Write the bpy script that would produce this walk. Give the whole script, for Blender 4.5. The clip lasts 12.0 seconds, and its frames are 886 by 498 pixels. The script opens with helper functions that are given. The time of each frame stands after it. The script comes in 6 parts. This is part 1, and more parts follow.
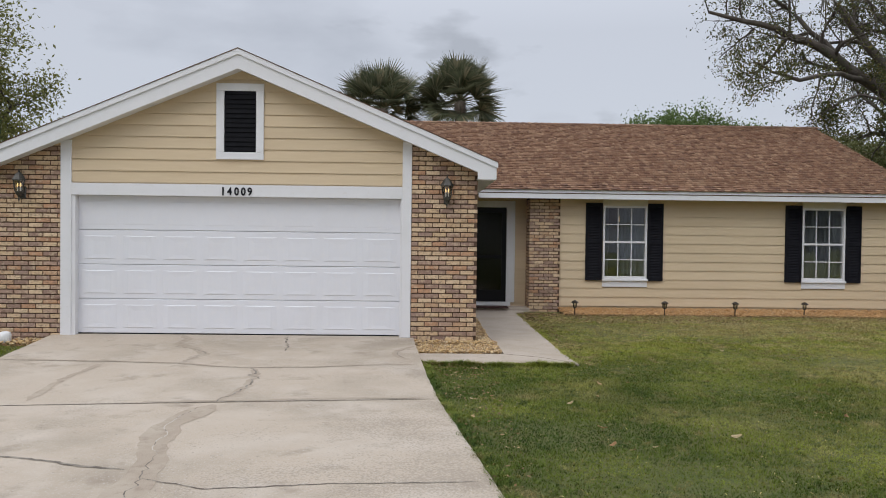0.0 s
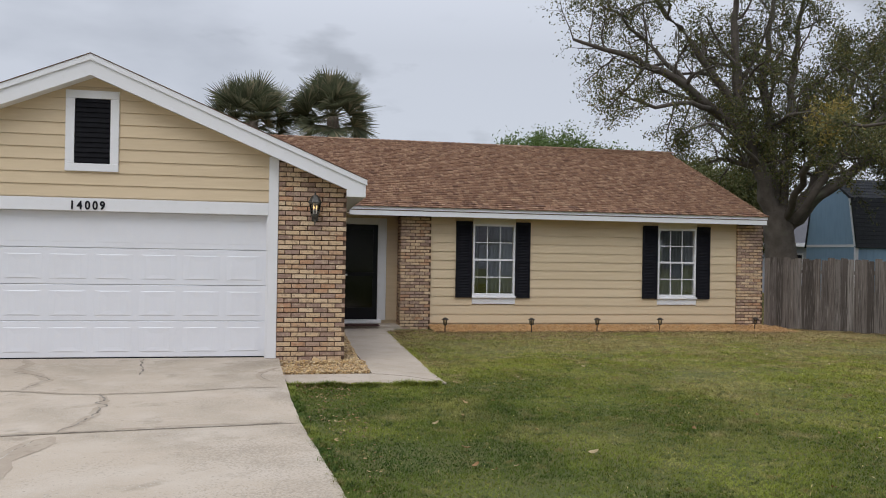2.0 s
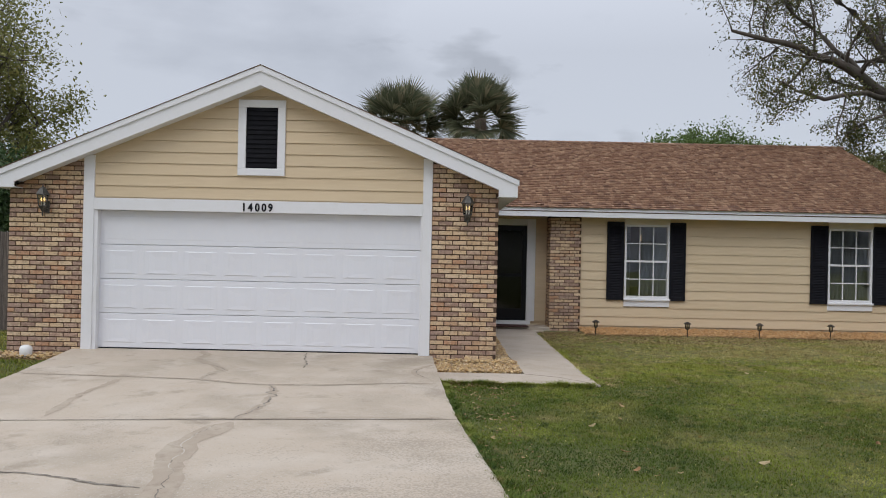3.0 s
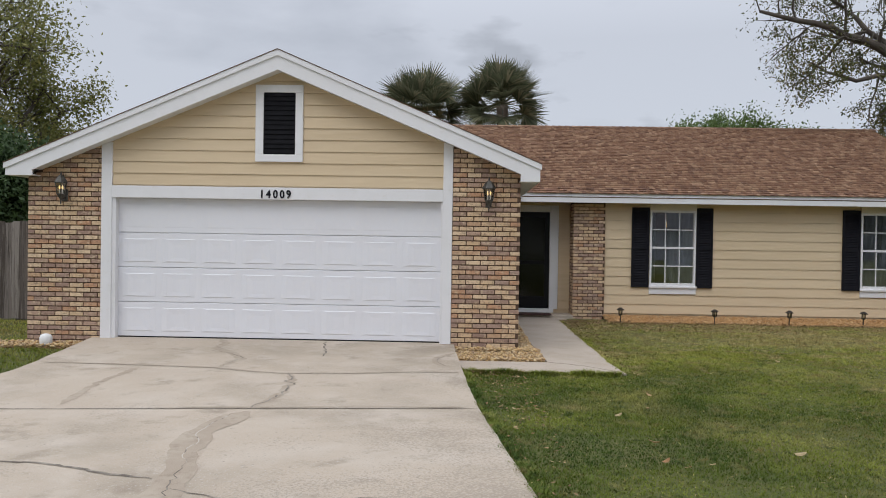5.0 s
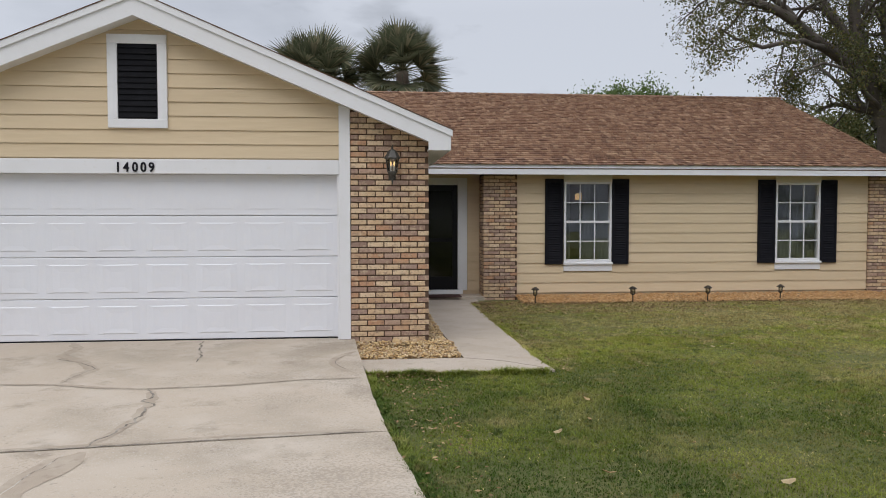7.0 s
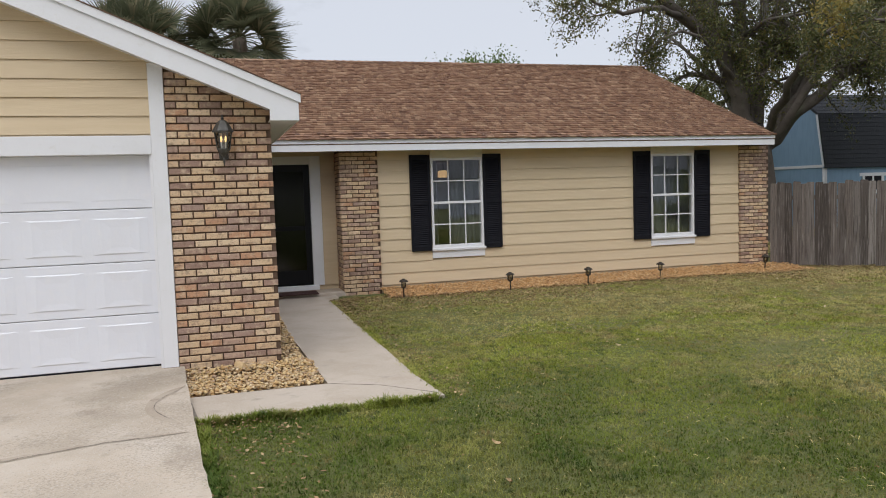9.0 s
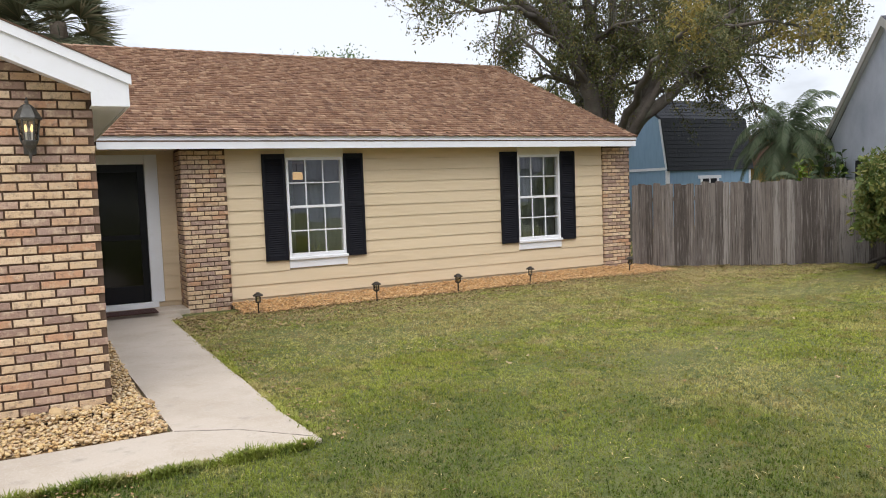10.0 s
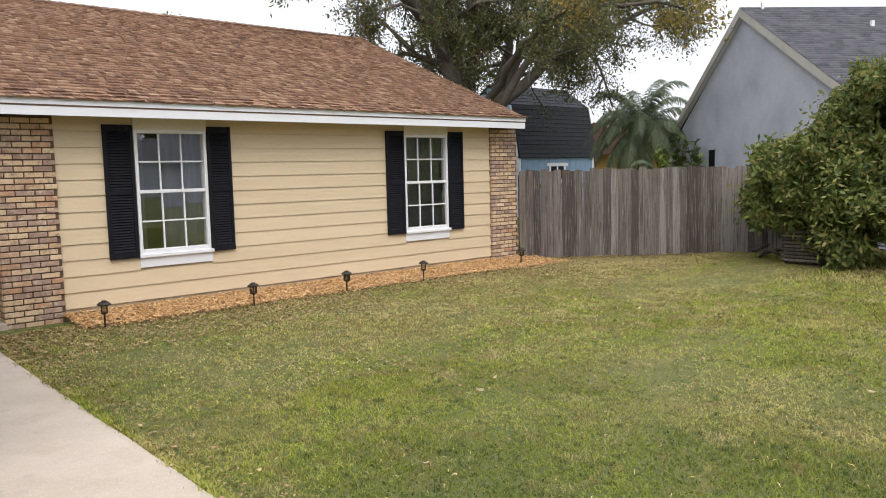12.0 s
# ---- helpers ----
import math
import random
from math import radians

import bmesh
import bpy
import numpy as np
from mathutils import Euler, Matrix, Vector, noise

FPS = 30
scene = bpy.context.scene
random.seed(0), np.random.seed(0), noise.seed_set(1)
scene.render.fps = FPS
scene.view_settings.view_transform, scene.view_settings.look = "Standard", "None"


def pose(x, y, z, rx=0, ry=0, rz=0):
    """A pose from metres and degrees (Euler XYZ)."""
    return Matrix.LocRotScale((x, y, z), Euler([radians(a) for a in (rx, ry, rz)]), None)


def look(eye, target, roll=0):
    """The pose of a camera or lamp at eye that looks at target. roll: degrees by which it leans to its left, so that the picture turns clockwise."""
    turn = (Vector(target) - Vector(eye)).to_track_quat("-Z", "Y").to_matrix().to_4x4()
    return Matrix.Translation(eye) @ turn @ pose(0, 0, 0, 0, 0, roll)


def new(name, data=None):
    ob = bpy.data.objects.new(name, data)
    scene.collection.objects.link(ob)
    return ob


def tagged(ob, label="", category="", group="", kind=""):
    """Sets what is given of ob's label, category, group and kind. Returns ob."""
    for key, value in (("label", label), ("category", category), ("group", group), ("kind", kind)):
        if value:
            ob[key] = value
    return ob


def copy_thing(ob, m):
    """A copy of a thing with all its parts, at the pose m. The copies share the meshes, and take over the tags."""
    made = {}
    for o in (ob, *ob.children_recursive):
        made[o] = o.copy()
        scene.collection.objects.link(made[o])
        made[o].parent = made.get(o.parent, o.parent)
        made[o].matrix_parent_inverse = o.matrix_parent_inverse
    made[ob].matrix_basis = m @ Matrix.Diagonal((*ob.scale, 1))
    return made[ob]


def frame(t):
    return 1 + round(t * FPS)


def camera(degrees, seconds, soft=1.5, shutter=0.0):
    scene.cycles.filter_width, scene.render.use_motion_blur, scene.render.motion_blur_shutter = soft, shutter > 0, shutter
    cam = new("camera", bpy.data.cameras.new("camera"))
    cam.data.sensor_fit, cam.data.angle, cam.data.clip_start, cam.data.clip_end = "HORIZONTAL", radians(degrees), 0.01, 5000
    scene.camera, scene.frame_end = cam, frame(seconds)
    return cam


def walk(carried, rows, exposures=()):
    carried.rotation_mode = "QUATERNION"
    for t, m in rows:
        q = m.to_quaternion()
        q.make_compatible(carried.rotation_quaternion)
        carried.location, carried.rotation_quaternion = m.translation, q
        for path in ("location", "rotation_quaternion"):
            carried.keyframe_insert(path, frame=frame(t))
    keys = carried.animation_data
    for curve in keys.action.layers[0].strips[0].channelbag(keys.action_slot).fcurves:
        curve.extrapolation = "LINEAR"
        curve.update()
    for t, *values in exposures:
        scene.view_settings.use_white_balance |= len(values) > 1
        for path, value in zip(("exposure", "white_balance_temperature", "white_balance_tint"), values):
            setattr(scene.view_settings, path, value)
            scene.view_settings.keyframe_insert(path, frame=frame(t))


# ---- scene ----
cam = camera(59.7, 12.0, soft=1.0)
PATH = [
    (0, (2.81, -11.723, 1.567), (2.86, -9.724, 1.528), 0.7),
    (0.5, (2.86, -11.698, 1.583), (2.988, -9.702, 1.558), 0.8),
    (1, (2.925, -11.681, 1.607), (3.277, -9.713, 1.609), 1.0),
    (1.5, (2.962, -11.679, 1.61), (3.446, -9.739, 1.624), 1.0),
    (2, (2.915, -11.647, 1.6), (3.284, -9.681, 1.607), 1.0),
    (2.5, (2.842, -11.621, 1.57), (3.011, -9.628, 1.578), 1.0),
    (3, (2.794, -11.641, 1.573), (2.794, -9.641, 1.578), 1.2),
    (3.2, (2.766, -11.645, 1.573), (2.731, -9.646, 1.577), 1.3),
    (4.8, (2.833, -11.553, 1.537), (2.744, -9.555, 1.521), 1.0),
    (5, (2.813, -11.417, 1.525), (2.756, -9.418, 1.502), 0.9),
    (5.5, (2.744, -11.025, 1.56), (2.819, -9.026, 1.523), 0.3),
    (6, (2.793, -10.65, 1.556), (2.99, -8.66, 1.505), 0.0),
    (6.5, (2.853, -10.279, 1.571), (3.063, -8.291, 1.503), 0.2),
    (6.7, (2.83, -10.132, 1.576), (3.041, -8.144, 1.503), 0.1),
    (8.3, (2.79, -8.756, 1.578), (2.906, -6.767, 1.407), -0.6),
    (8.5, (2.82, -8.543, 1.602), (3.064, -6.565, 1.437), -1.0),
    (9, (3.009, -8.026, 1.645), (3.577, -6.114, 1.495), -1.8),
    (9.5, (3.068, -7.479, 1.635), (3.893, -5.663, 1.485), -2.1),
    (10, (3.139, -6.937, 1.637), (4.07, -5.173, 1.483), -2.0),
    (10.5, (3.165, -6.395, 1.63), (4.152, -4.661, 1.489), -1.9),
    (11, (3.122, -5.843, 1.623), (4.146, -4.131, 1.484), -1.9),
    (11.2, (3.145, -5.644, 1.603), (4.182, -3.939, 1.46), -2.2),
    (11.5, (3.126, -5.313, 1.612), (4.215, -3.641, 1.469), -1.7),
    (12, (3.082, -4.827, 1.616), (4.401, -3.337, 1.415), -1.3),
]
walk(cam, [(t, look(eye, aim, roll)) for t, eye, aim, roll in PATH],
     [(0, -0.10, 6500, 10), (1.5, -0.08, 6500, 10), (3, -0.12, 6450, 10), (5, -0.1, 6500, 10), (6.5, -0.05, 6550, 10), (8.5, -0.05, 6600, 10), (9.5, 0.42, 6600, 10), (10.5, 0.67, 6650, 10), (11.3, 0.76, 6700, 11), (12, 0.71, 6750, 11)])

# ---------------------------------------------------------------- sky and light
world = bpy.data.worlds.new("overcast_sky")
scene.world = world
world.use_nodes = True
wn, wl = world.node_tree.nodes, world.node_tree.links
wn.clear()
w_out = wn.new("ShaderNodeOutputWorld")
w_bg = wn.new("ShaderNodeBackground")
w_bg2 = wn.new("ShaderNodeBackground")
w_add = wn.new("ShaderNodeAddShader")
w_sky = wn.new("ShaderNodeTexSky")
w_sky.sky_type, w_sky.sun_disc = "NISHITA", False
w_sky.sun_elevation, w_sky.sun_rotation = radians(50), radians(200)
w_co = wn.new("ShaderNodeTexCoord")
w_map = wn.new("ShaderNodeMapping")
w_map.inputs["Scale"].default_value = (1.0, 1.0, 2.6)
w_map.inputs["Location"].default_value = (0.35, 0.1, 0.2)
w_noise = wn.new("ShaderNodeTexNoise")
w_noise.inputs["Scale"].default_value, w_noise.inputs["Detail"].default_value = 2.6, 7.0
w_noise.inputs["Roughness"].default_value = 0.5
w_ramp = wn.new("ShaderNodeValToRGB")
w_ramp.color_ramp.elements[0].position, w_ramp.color_ramp.elements[0].color = 0.30, (0.52, 0.55, 0.62, 1)
w_ramp.color_ramp.elements[1].position, w_ramp.color_ramp.elements[1].color = 0.46, (0.665, 0.70, 0.78, 1)
w_sep = wn.new("ShaderNodeSeparateXYZ")
w_up = wn.new("ShaderNodeMapRange")
w_up.inputs["From Min"].default_value, w_up.inputs["From Max"].default_value = 0.25, 0.95
w_up.inputs["To Min"].default_value, w_up.inputs["To Max"].default_value = 0.93, 2.4
w_puff = wn.new("ShaderNodeTexNoise")
w_puff.inputs["Scale"].default_value, w_puff.inputs["Detail"].default_value = 5.5, 5.0
w_grey = wn.new("ShaderNodeMapRange")
w_grey.inputs["From Min"].default_value, w_grey.inputs["From Max"].default_value = 0.56, 0.68
w_grey.inputs["To Min"].default_value, w_grey.inputs["To Max"].default_value = 1.0, 0.74
w_both = wn.new("ShaderNodeMath")
w_both.operation = "MULTIPLY"
w_mul = wn.new("ShaderNodeVectorMath")
w_mul.operation = "SCALE"
wl.new(w_co.outputs["Generated"], w_map.inputs["Vector"])
wl.new(w_map.outputs["Vector"], w_noise.inputs["Vector"])
wl.new(w_noise.outputs["Fac"], w_ramp.inputs["Fac"])
wl.new(w_co.outputs["Generated"], w_sep.inputs["Vector"])
wl.new(w_sep.outputs["Z"], w_up.inputs["Value"])
wl.new(w_ramp.outputs["Color"], w_mul.inputs[0])
wl.new(w_map.outputs["Vector"], w_puff.inputs["Vector"])
wl.new(w_puff.outputs["Fac"], w_grey.inputs["Value"])
wl.new(w_up.outputs["Result"], w_both.inputs[0])
wl.new(w_grey.outputs["Result"], w_both.inputs[1])
wl.new(w_both.outputs[0], w_mul.inputs["Scale"])
wl.new(w_mul.outputs["Vector"], w_bg.inputs["Color"])
wl.new(w_sky.outputs["Color"], w_bg2.inputs["Color"])
w_bg.inputs["Strength"].default_value = 0.95
w_bg2.inputs["Strength"].default_value = 0.012
wl.new(w_bg.outputs["Background"], w_add.inputs[0])
wl.new(w_bg2.outputs["Background"], w_add.inputs[1])
wl.new(w_add.outputs["Shader"], w_out.inputs["Surface"])

sun = new("sun", bpy.data.lights.new("sun", "SUN"))
sun.data.energy, sun.data.angle, sun.data.color = 0.9, radians(35), (1.0, 0.97, 0.92)
sun.matrix_world = look((-6, -16, 22), (4, 0, 0))


# ---------------------------------------------------------------- materials
def material(name, base, rough=0.7, vary=(), bump=0.0, bump_scale=60.0, metal=0.0, spec=0.4, per_object=0.0, island=0.0, stretch=(1, 1, 1)):
    """A principled surface: base colour, blended by noise with (colour, scale, low, high) layers, varied per object or island."""
    m = bpy.data.materials.new(name)
    m.use_nodes = True
    n, l = m.node_tree.nodes, m.node_tree.links
    p = n["Principled BSDF"]
    p.inputs["Roughness"].default_value, p.inputs["Metallic"].default_value = rough, metal
    p.inputs["Specular IOR Level"].default_value = spec
    geo = n.new("ShaderNodeNewGeometry")
    mp = n.new("ShaderNodeMapping")
    mp.inputs["Scale"].default_value = stretch
    l.new(geo.outputs["Position"], mp.inputs["Vector"])
    rgb = n.new("ShaderNodeRGB")
    rgb.outputs[0].default_value = (*base, 1)
    last = rgb.outputs[0]
    for colour, scale, low, high in vary:
        t = n.new("ShaderNodeTexNoise")
        t.inputs["Scale"].default_value, t.inputs["Detail"].default_value, t.inputs["Roughness"].default_value = scale, 6, 0.6
        l.new(mp.outputs["Vector"], t.inputs["Vector"])
        r = n.new("ShaderNodeMapRange")
        r.inputs["From Min"].default_value, r.inputs["From Max"].default_value = low, high
        l.new(t.outputs["Fac"], r.inputs["Value"])
        mix = n.new("ShaderNodeMix")
        mix.data_type = "RGBA"
        l.new(r.outputs["Result"], mix.inputs[0])
        l.new(last, mix.inputs[6])
        mix.inputs[7].default_value = (*colour, 1)
        last = mix.outputs[2]
    for amount, kind in ((per_object, "o"), (island, "i")):
        if amount:
            if kind == "o":
                src = n.new("ShaderNodeObjectInfo").outputs["Random"]
            else:
                src = geo.outputs["Random Per Island"]
            r = n.new("ShaderNodeMapRange")
            r.inputs["To Min"].default_value, r.inputs["To Max"].default_value = 1 - amount, 1 + amount
            l.new(src, r.inputs["Value"])
            hsv = n.new("ShaderNodeHueSaturation")
            l.new(r.outputs["Result"], hsv.inputs["Value"])
            l.new(last, hsv.inputs["Color"])
            last = hsv.outputs["Color"]
    l.new(last, p.inputs["Base Color"])
    if bump:
        t = n.new("ShaderNodeTexNoise")
        t.inputs["Scale"].default_value, t.inputs["Detail"].default_value = bump_scale, 5
        l.new(mp.outputs["Vector"], t.inputs["Vector"])
        b = n.new("ShaderNodeBump")
        b.inputs["Strength"].default_value, b.inputs["Distance"].default_value = bump, 0.02
        l.new(t.outputs["Fac"], b.inputs["Height"])
        l.new(b.outputs["Normal"], p.inputs["Normal"])
    return m


def palette(name, colours, rough, source="o", vary=(), bump=0.0, bump_scale=80.0, spec=0.3, sheen=0.0, stretch=(1, 1, 1)):
    """Like material(), but each object (o) or mesh island (i) takes one of the given colours."""
    m = material(name, colours[0], rough, (), bump, bump_scale, spec=spec, stretch=stretch)
    n, l = m.node_tree.nodes, m.node_tree.links
    p = n["Principled BSDF"]
    geo = next(x for x in n if x.bl_idname == "ShaderNodeNewGeometry")
    mp = next(x for x in n if x.bl_idname == "ShaderNodeMapping")
    src = n.new("ShaderNodeObjectInfo").outputs["Random"] if source == "o" else geo.outputs["Random Per Island"]
    ramp = n.new("ShaderNodeValToRGB")
    ramp.color_ramp.interpolation = "CONSTANT" if source == "o" else "LINEAR"
    el = ramp.color_ramp.elements
    while len(el) < len(colours):
        el.new(0.5)
    for i, c in enumerate(colours):
        el[i].position, el[i].color = i / (len(colours) - (0 if source == "o" else 1)), (*c, 1)
    l.new(src, ramp.inputs["Fac"])
    last = ramp.outputs["Color"]
    for colour, scale, low, high in vary:
        t = n.new("ShaderNodeTexNoise")
        t.inputs["Scale"].default_value, t.inputs["Detail"].default_value, t.inputs["Roughness"].default_value = scale, 5, 0.65
        l.new(mp.outputs["Vector"], t.inputs["Vector"])
        r = n.new("ShaderNodeMapRange")
        r.inputs["From Min"].default_value, r.inputs["From Max"].default_value = low, high
        l.new(t.outputs["Fac"], r.inputs["Value"])
        mix = n.new("ShaderNodeMix")
        mix.data_type = "RGBA"
        l.new(r.outputs["Result"], mix.inputs[0])
        l.new(last, mix.inputs[6])
        mix.inputs[7].default_value = (*colour, 1)
        last = mix.outputs[2]
    l.new(last, p.inputs["Base Color"])
    return m


def leafy(name, colours, through_light=0.35):
    """Leaves: colour by island, some light passing through."""
    m = palette(name, colours, 0.55, "i", spec=0.25)
    n, l = m.node_tree.nodes, m.node_tree.links
    p, out = n["Principled BSDF"], n["Material Output"]
    tr, mix = n.new("ShaderNodeBsdfTranslucent"), n.new("ShaderNodeMixShader")
    l.new(p.inputs["Base Color"].links[0].from_socket, tr.inputs["Color"])
    mix.inputs["Fac"].default_value = through_light
    l.new(p.outputs["BSDF"], mix.inputs[1])
    l.new(tr.outputs["BSDF"], mix.inputs[2])
    l.new(mix.outputs["Shader"], out.inputs["Surface"])
    return m


SIDING = material("cream_siding_paint", (0.64, 0.51, 0.34), 0.6, (((0.58, 0.455, 0.295), 1.1, 0.4, 0.75), ((0.66, 0.53, 0.36), 9, 0.45, 0.8)), 0.12, 35, per_object=0.035, stretch=(0.25, 1, 3))
WHITE = material("white_trim_paint", (0.75, 0.75, 0.765), 0.5, (((0.70, 0.70, 0.70), 2.3, 0.5, 0.85), ((0.66, 0.64, 0.6), 14, 0.6, 0.9)), 0.06, 30)
DOORWHITE = material("white_garage_door_paint", (0.74, 0.75, 0.79), 0.42, (((0.72, 0.72, 0.75), 1.6, 0.45, 0.8), ((0.76, 0.76, 0.78), 12, 0.5, 0.8)), 0.05, 40)
BRICK = palette("sand_and_brown_brick", ((0.63, 0.455, 0.285), (0.53, 0.345, 0.215), (0.33, 0.22, 0.17), (0.65, 0.475, 0.305), (0.38, 0.255, 0.195), (0.70, 0.53, 0.355), (0.52, 0.30, 0.18), (0.46, 0.315, 0.235), (0.60, 0.42, 0.26), (0.64, 0.465, 0.295), (0.39, 0.27, 0.215)), 0.85, "o", (((0.25, 0.165, 0.125), 20, 0.50, 0.72), ((0.64, 0.50, 0.345), 11, 0.51, 0.72), ((0.15, 0.10, 0.075), 75, 0.61, 0.76)), 0.6, 90)
MORTAR = material("dark_brown_mortar", (0.112, 0.071, 0.048), 0.95, (((0.13, 0.082, 0.055), 18, 0.4, 0.75),), 0.5, 120)
BLACK = material("black_satin_paint", (0.008, 0.008, 0.012), 0.6, (((0.013, 0.013, 0.017), 6, 0.4, 0.7),), 0.04, 60, spec=0.15)
BLACKGLOSS = material("black_gloss_door", (0.008, 0.008, 0.010), 0.3, (), 0.0, spec=0.2)
SHINGLE = palette("brown_asphalt_shingle", ((0.19, 0.098, 0.058), (0.27, 0.15, 0.09), (0.135, 0.07, 0.045), (0.38, 0.24, 0.15), (0.20, 0.104, 0.062), (0.31, 0.18, 0.11), (0.16, 0.083, 0.052), (0.25, 0.138, 0.083)), 0.92, "i", (((0.14, 0.078, 0.052), 2.4, 0.58, 0.9), ((0.50, 0.36, 0.26), 46, 0.58, 0.72), ((0.06, 0.034, 0.026), 52, 0.55, 0.70)), 0.6, 220)
SHINGLE_ONE = palette("brown_asphalt_shingle_piece", ((0.19, 0.098, 0.058), (0.27, 0.15, 0.09), (0.135, 0.07, 0.045), (0.38, 0.24, 0.15), (0.20, 0.104, 0.062), (0.31, 0.18, 0.11), (0.16, 0.083, 0.052), (0.25, 0.138, 0.083)), 0.92, "o", (((0.14, 0.078, 0.052), 2.4, 0.58, 0.9), ((0.50, 0.36, 0.26), 46, 0.58, 0.72), ((0.06, 0.034, 0.026), 52, 0.55, 0.70)), 0.6, 220)
ROOFBASE = material("roof_underlay", (0.10, 0.058, 0.038), 0.95, (((0.16, 0.09, 0.055), 8, 0.4, 0.7),), 0.4, 120)
CONCRETE = material("weathered_concrete", (0.50, 0.418, 0.328), 0.92, (((0.38, 0.318, 0.245), 0.6, 0.46, 0.68), ((0.55, 0.475, 0.39), 1.5, 0.48, 0.70), ((0.30, 0.245, 0.185), 2.8, 0.575, 0.78), ((0.23, 0.205, 0.17), 24, 0.62, 0.80), ((0.56, 0.52, 0.46), 60, 0.56, 0.74)), 0.5, 150)


def mildew(m, x0, x1, colour, scale, low, high):
    """Dark specks of mildew that thicken from x0 to x1, across a slab."""
    n, l = m.node_tree.nodes, m.node_tree.links
    p = n["Principled BSDF"]
    geo = next(q for q in n if q.bl_idname == "ShaderNodeNewGeometry")
    sep, grow, speck, patch = n.new("ShaderNodeSeparateXYZ"), n.new("ShaderNodeMapRange"), n.new("ShaderNodeTexNoise"), n.new("ShaderNodeTexNoise")
    l.new(geo.outputs["Position"], sep.inputs["Vector"])
    l.new(sep.outputs["X"], grow.inputs["Value"])
    grow.inputs["From Min"].default_value, grow.inputs["From Max"].default_value = x0, x1
    grow.inputs["To Min"].default_value, grow.inputs["To Max"].default_value = -0.05, 0.12
    speck.inputs["Scale"].default_value, speck.inputs["Detail"].default_value = scale, 5
    patch.inputs["Scale"].default_value, patch.inputs["Detail"].default_value = 1.3, 4
    for t in (speck, patch):
        l.new(geo.outputs["Position"], t.inputs["Vector"])
    half, add, add2, r, mix = n.new("ShaderNodeMath"), n.new("ShaderNodeMath"), n.new("ShaderNodeMath"), n.new("ShaderNodeMapRange"), n.new("ShaderNodeMix")
    half.operation = "MULTIPLY_ADD"
    half.inputs[1].default_value, half.inputs[2].default_value = 0.7, -0.35
    l.new(patch.outputs["Fac"], half.inputs[0])
    l.new(speck.outputs["Fac"], add.inputs[0])
    l.new(grow.outputs["Result"], add.inputs[1])
    l.new(add.outputs[0], add2.inputs[0])
    l.new(half.outputs[0], add2.inputs[1])
    l.new(add2.outputs[0], r.inputs["Value"])
    r.inputs["From Min"].default_value, r.inputs["From Max"].default_value, r.inputs["To Max"].default_value = low, high, 0.45
    mix.data_type = "RGBA"
    l.new(r.outputs["Result"], mix.inputs[0])
    l.new(p.inputs["Base Color"].links[0].from_socket, mix.inputs[6])
    mix.inputs[7].default_value = (*colour, 1)
    l.new(mix.outputs[2], p.inputs["Base Color"])


mildew(CONCRETE, 0.8, 3.3, (0.24, 0.20, 0.155), 55, 0.57, 0.74)
WALKCON = material("pale_walkway_concrete", (0.47, 0.40, 0.325), 0.9, (((0.40, 0.335, 0.265), 0.9, 0.42, 0.72), ((0.40, 0.33, 0.255), 2.4, 0.50, 0.70), ((0.30, 0.26, 0.215), 6, 0.60, 0.82), ((0.52, 0.46, 0.385), 70, 0.52, 0.8), ((0.27, 0.235, 0.19), 90, 0.62, 0.8)), 0.3, 160)
CRACKBAND = material("crack_repair_smear", (0.395, 0.325, 0.25), 0.94, (((0.45, 0.38, 0.30), 3.5, 0.44, 0.64), ((0.28, 0.225, 0.17), 9, 0.54, 0.75)), 0.5, 120)
CRACK = material("dark_crack", (0.15, 0.125, 0.10), 0.95, (((0.36, 0.32, 0.265), 10, 0.44, 0.6),), 0.3, 120)
GROUND = material("lawn_soil", (0.105, 0.108, 0.030), 0.95, (((0.16, 0.135, 0.055), 0.7, 0.50, 0.75), ((0.07, 0.09, 0.02), 4, 0.4, 0.7), ((0.16, 0.135, 0.065), 22, 0.58, 0.8)), 0.8, 60)
FENCE = palette("weathered_grey_picket", ((0.120, 0.100, 0.088), (0.18, 0.155, 0.138), (0.078, 0.063, 0.054), (0.145, 0.120, 0.104), (0.25, 0.22, 0.197), (0.10, 0.083, 0.073), (0.165, 0.138, 0.12)), 0.9, "o", (((0.05, 0.04, 0.033), 1.6, 0.50, 0.68), ((0.30, 0.27, 0.245), 3.0, 0.54, 0.72), ((0.04, 0.032, 0.027), 5.0, 0.57, 0.68)), 0.7, 4, stretch=(20, 20, 0.6))
BARK = material("grey_brown_bark", (0.085, 0.07, 0.058), 0.95, (((0.14, 0.12, 0.10), 3, 0.4, 0.7), ((0.05, 0.042, 0.035), 12, 0.5, 0.8), ((0.11, 0.12, 0.075), 1.4, 0.55, 0.8)), 0.9, 16)
PALMBARK = material("fibrous_palm_bark", (0.14, 0.115, 0.09), 0.95, (((0.22, 0.19, 0.15), 6, 0.4, 0.7),), 0.8, 20)
OAKLEAF = leafy("oak_leaves", ((0.075, 0.09, 0.034), (0.115, 0.13, 0.046), (0.055, 0.07, 0.028), (0.18, 0.155, 0.055), (0.09, 0.105, 0.04), (0.22, 0.17, 0.06)))
LIGHTLEAF = leafy("spring_leaves", ((0.10, 0.16, 0.045), (0.14, 0.20, 0.06), (0.075, 0.12, 0.035), (0.16, 0.20, 0.075)))
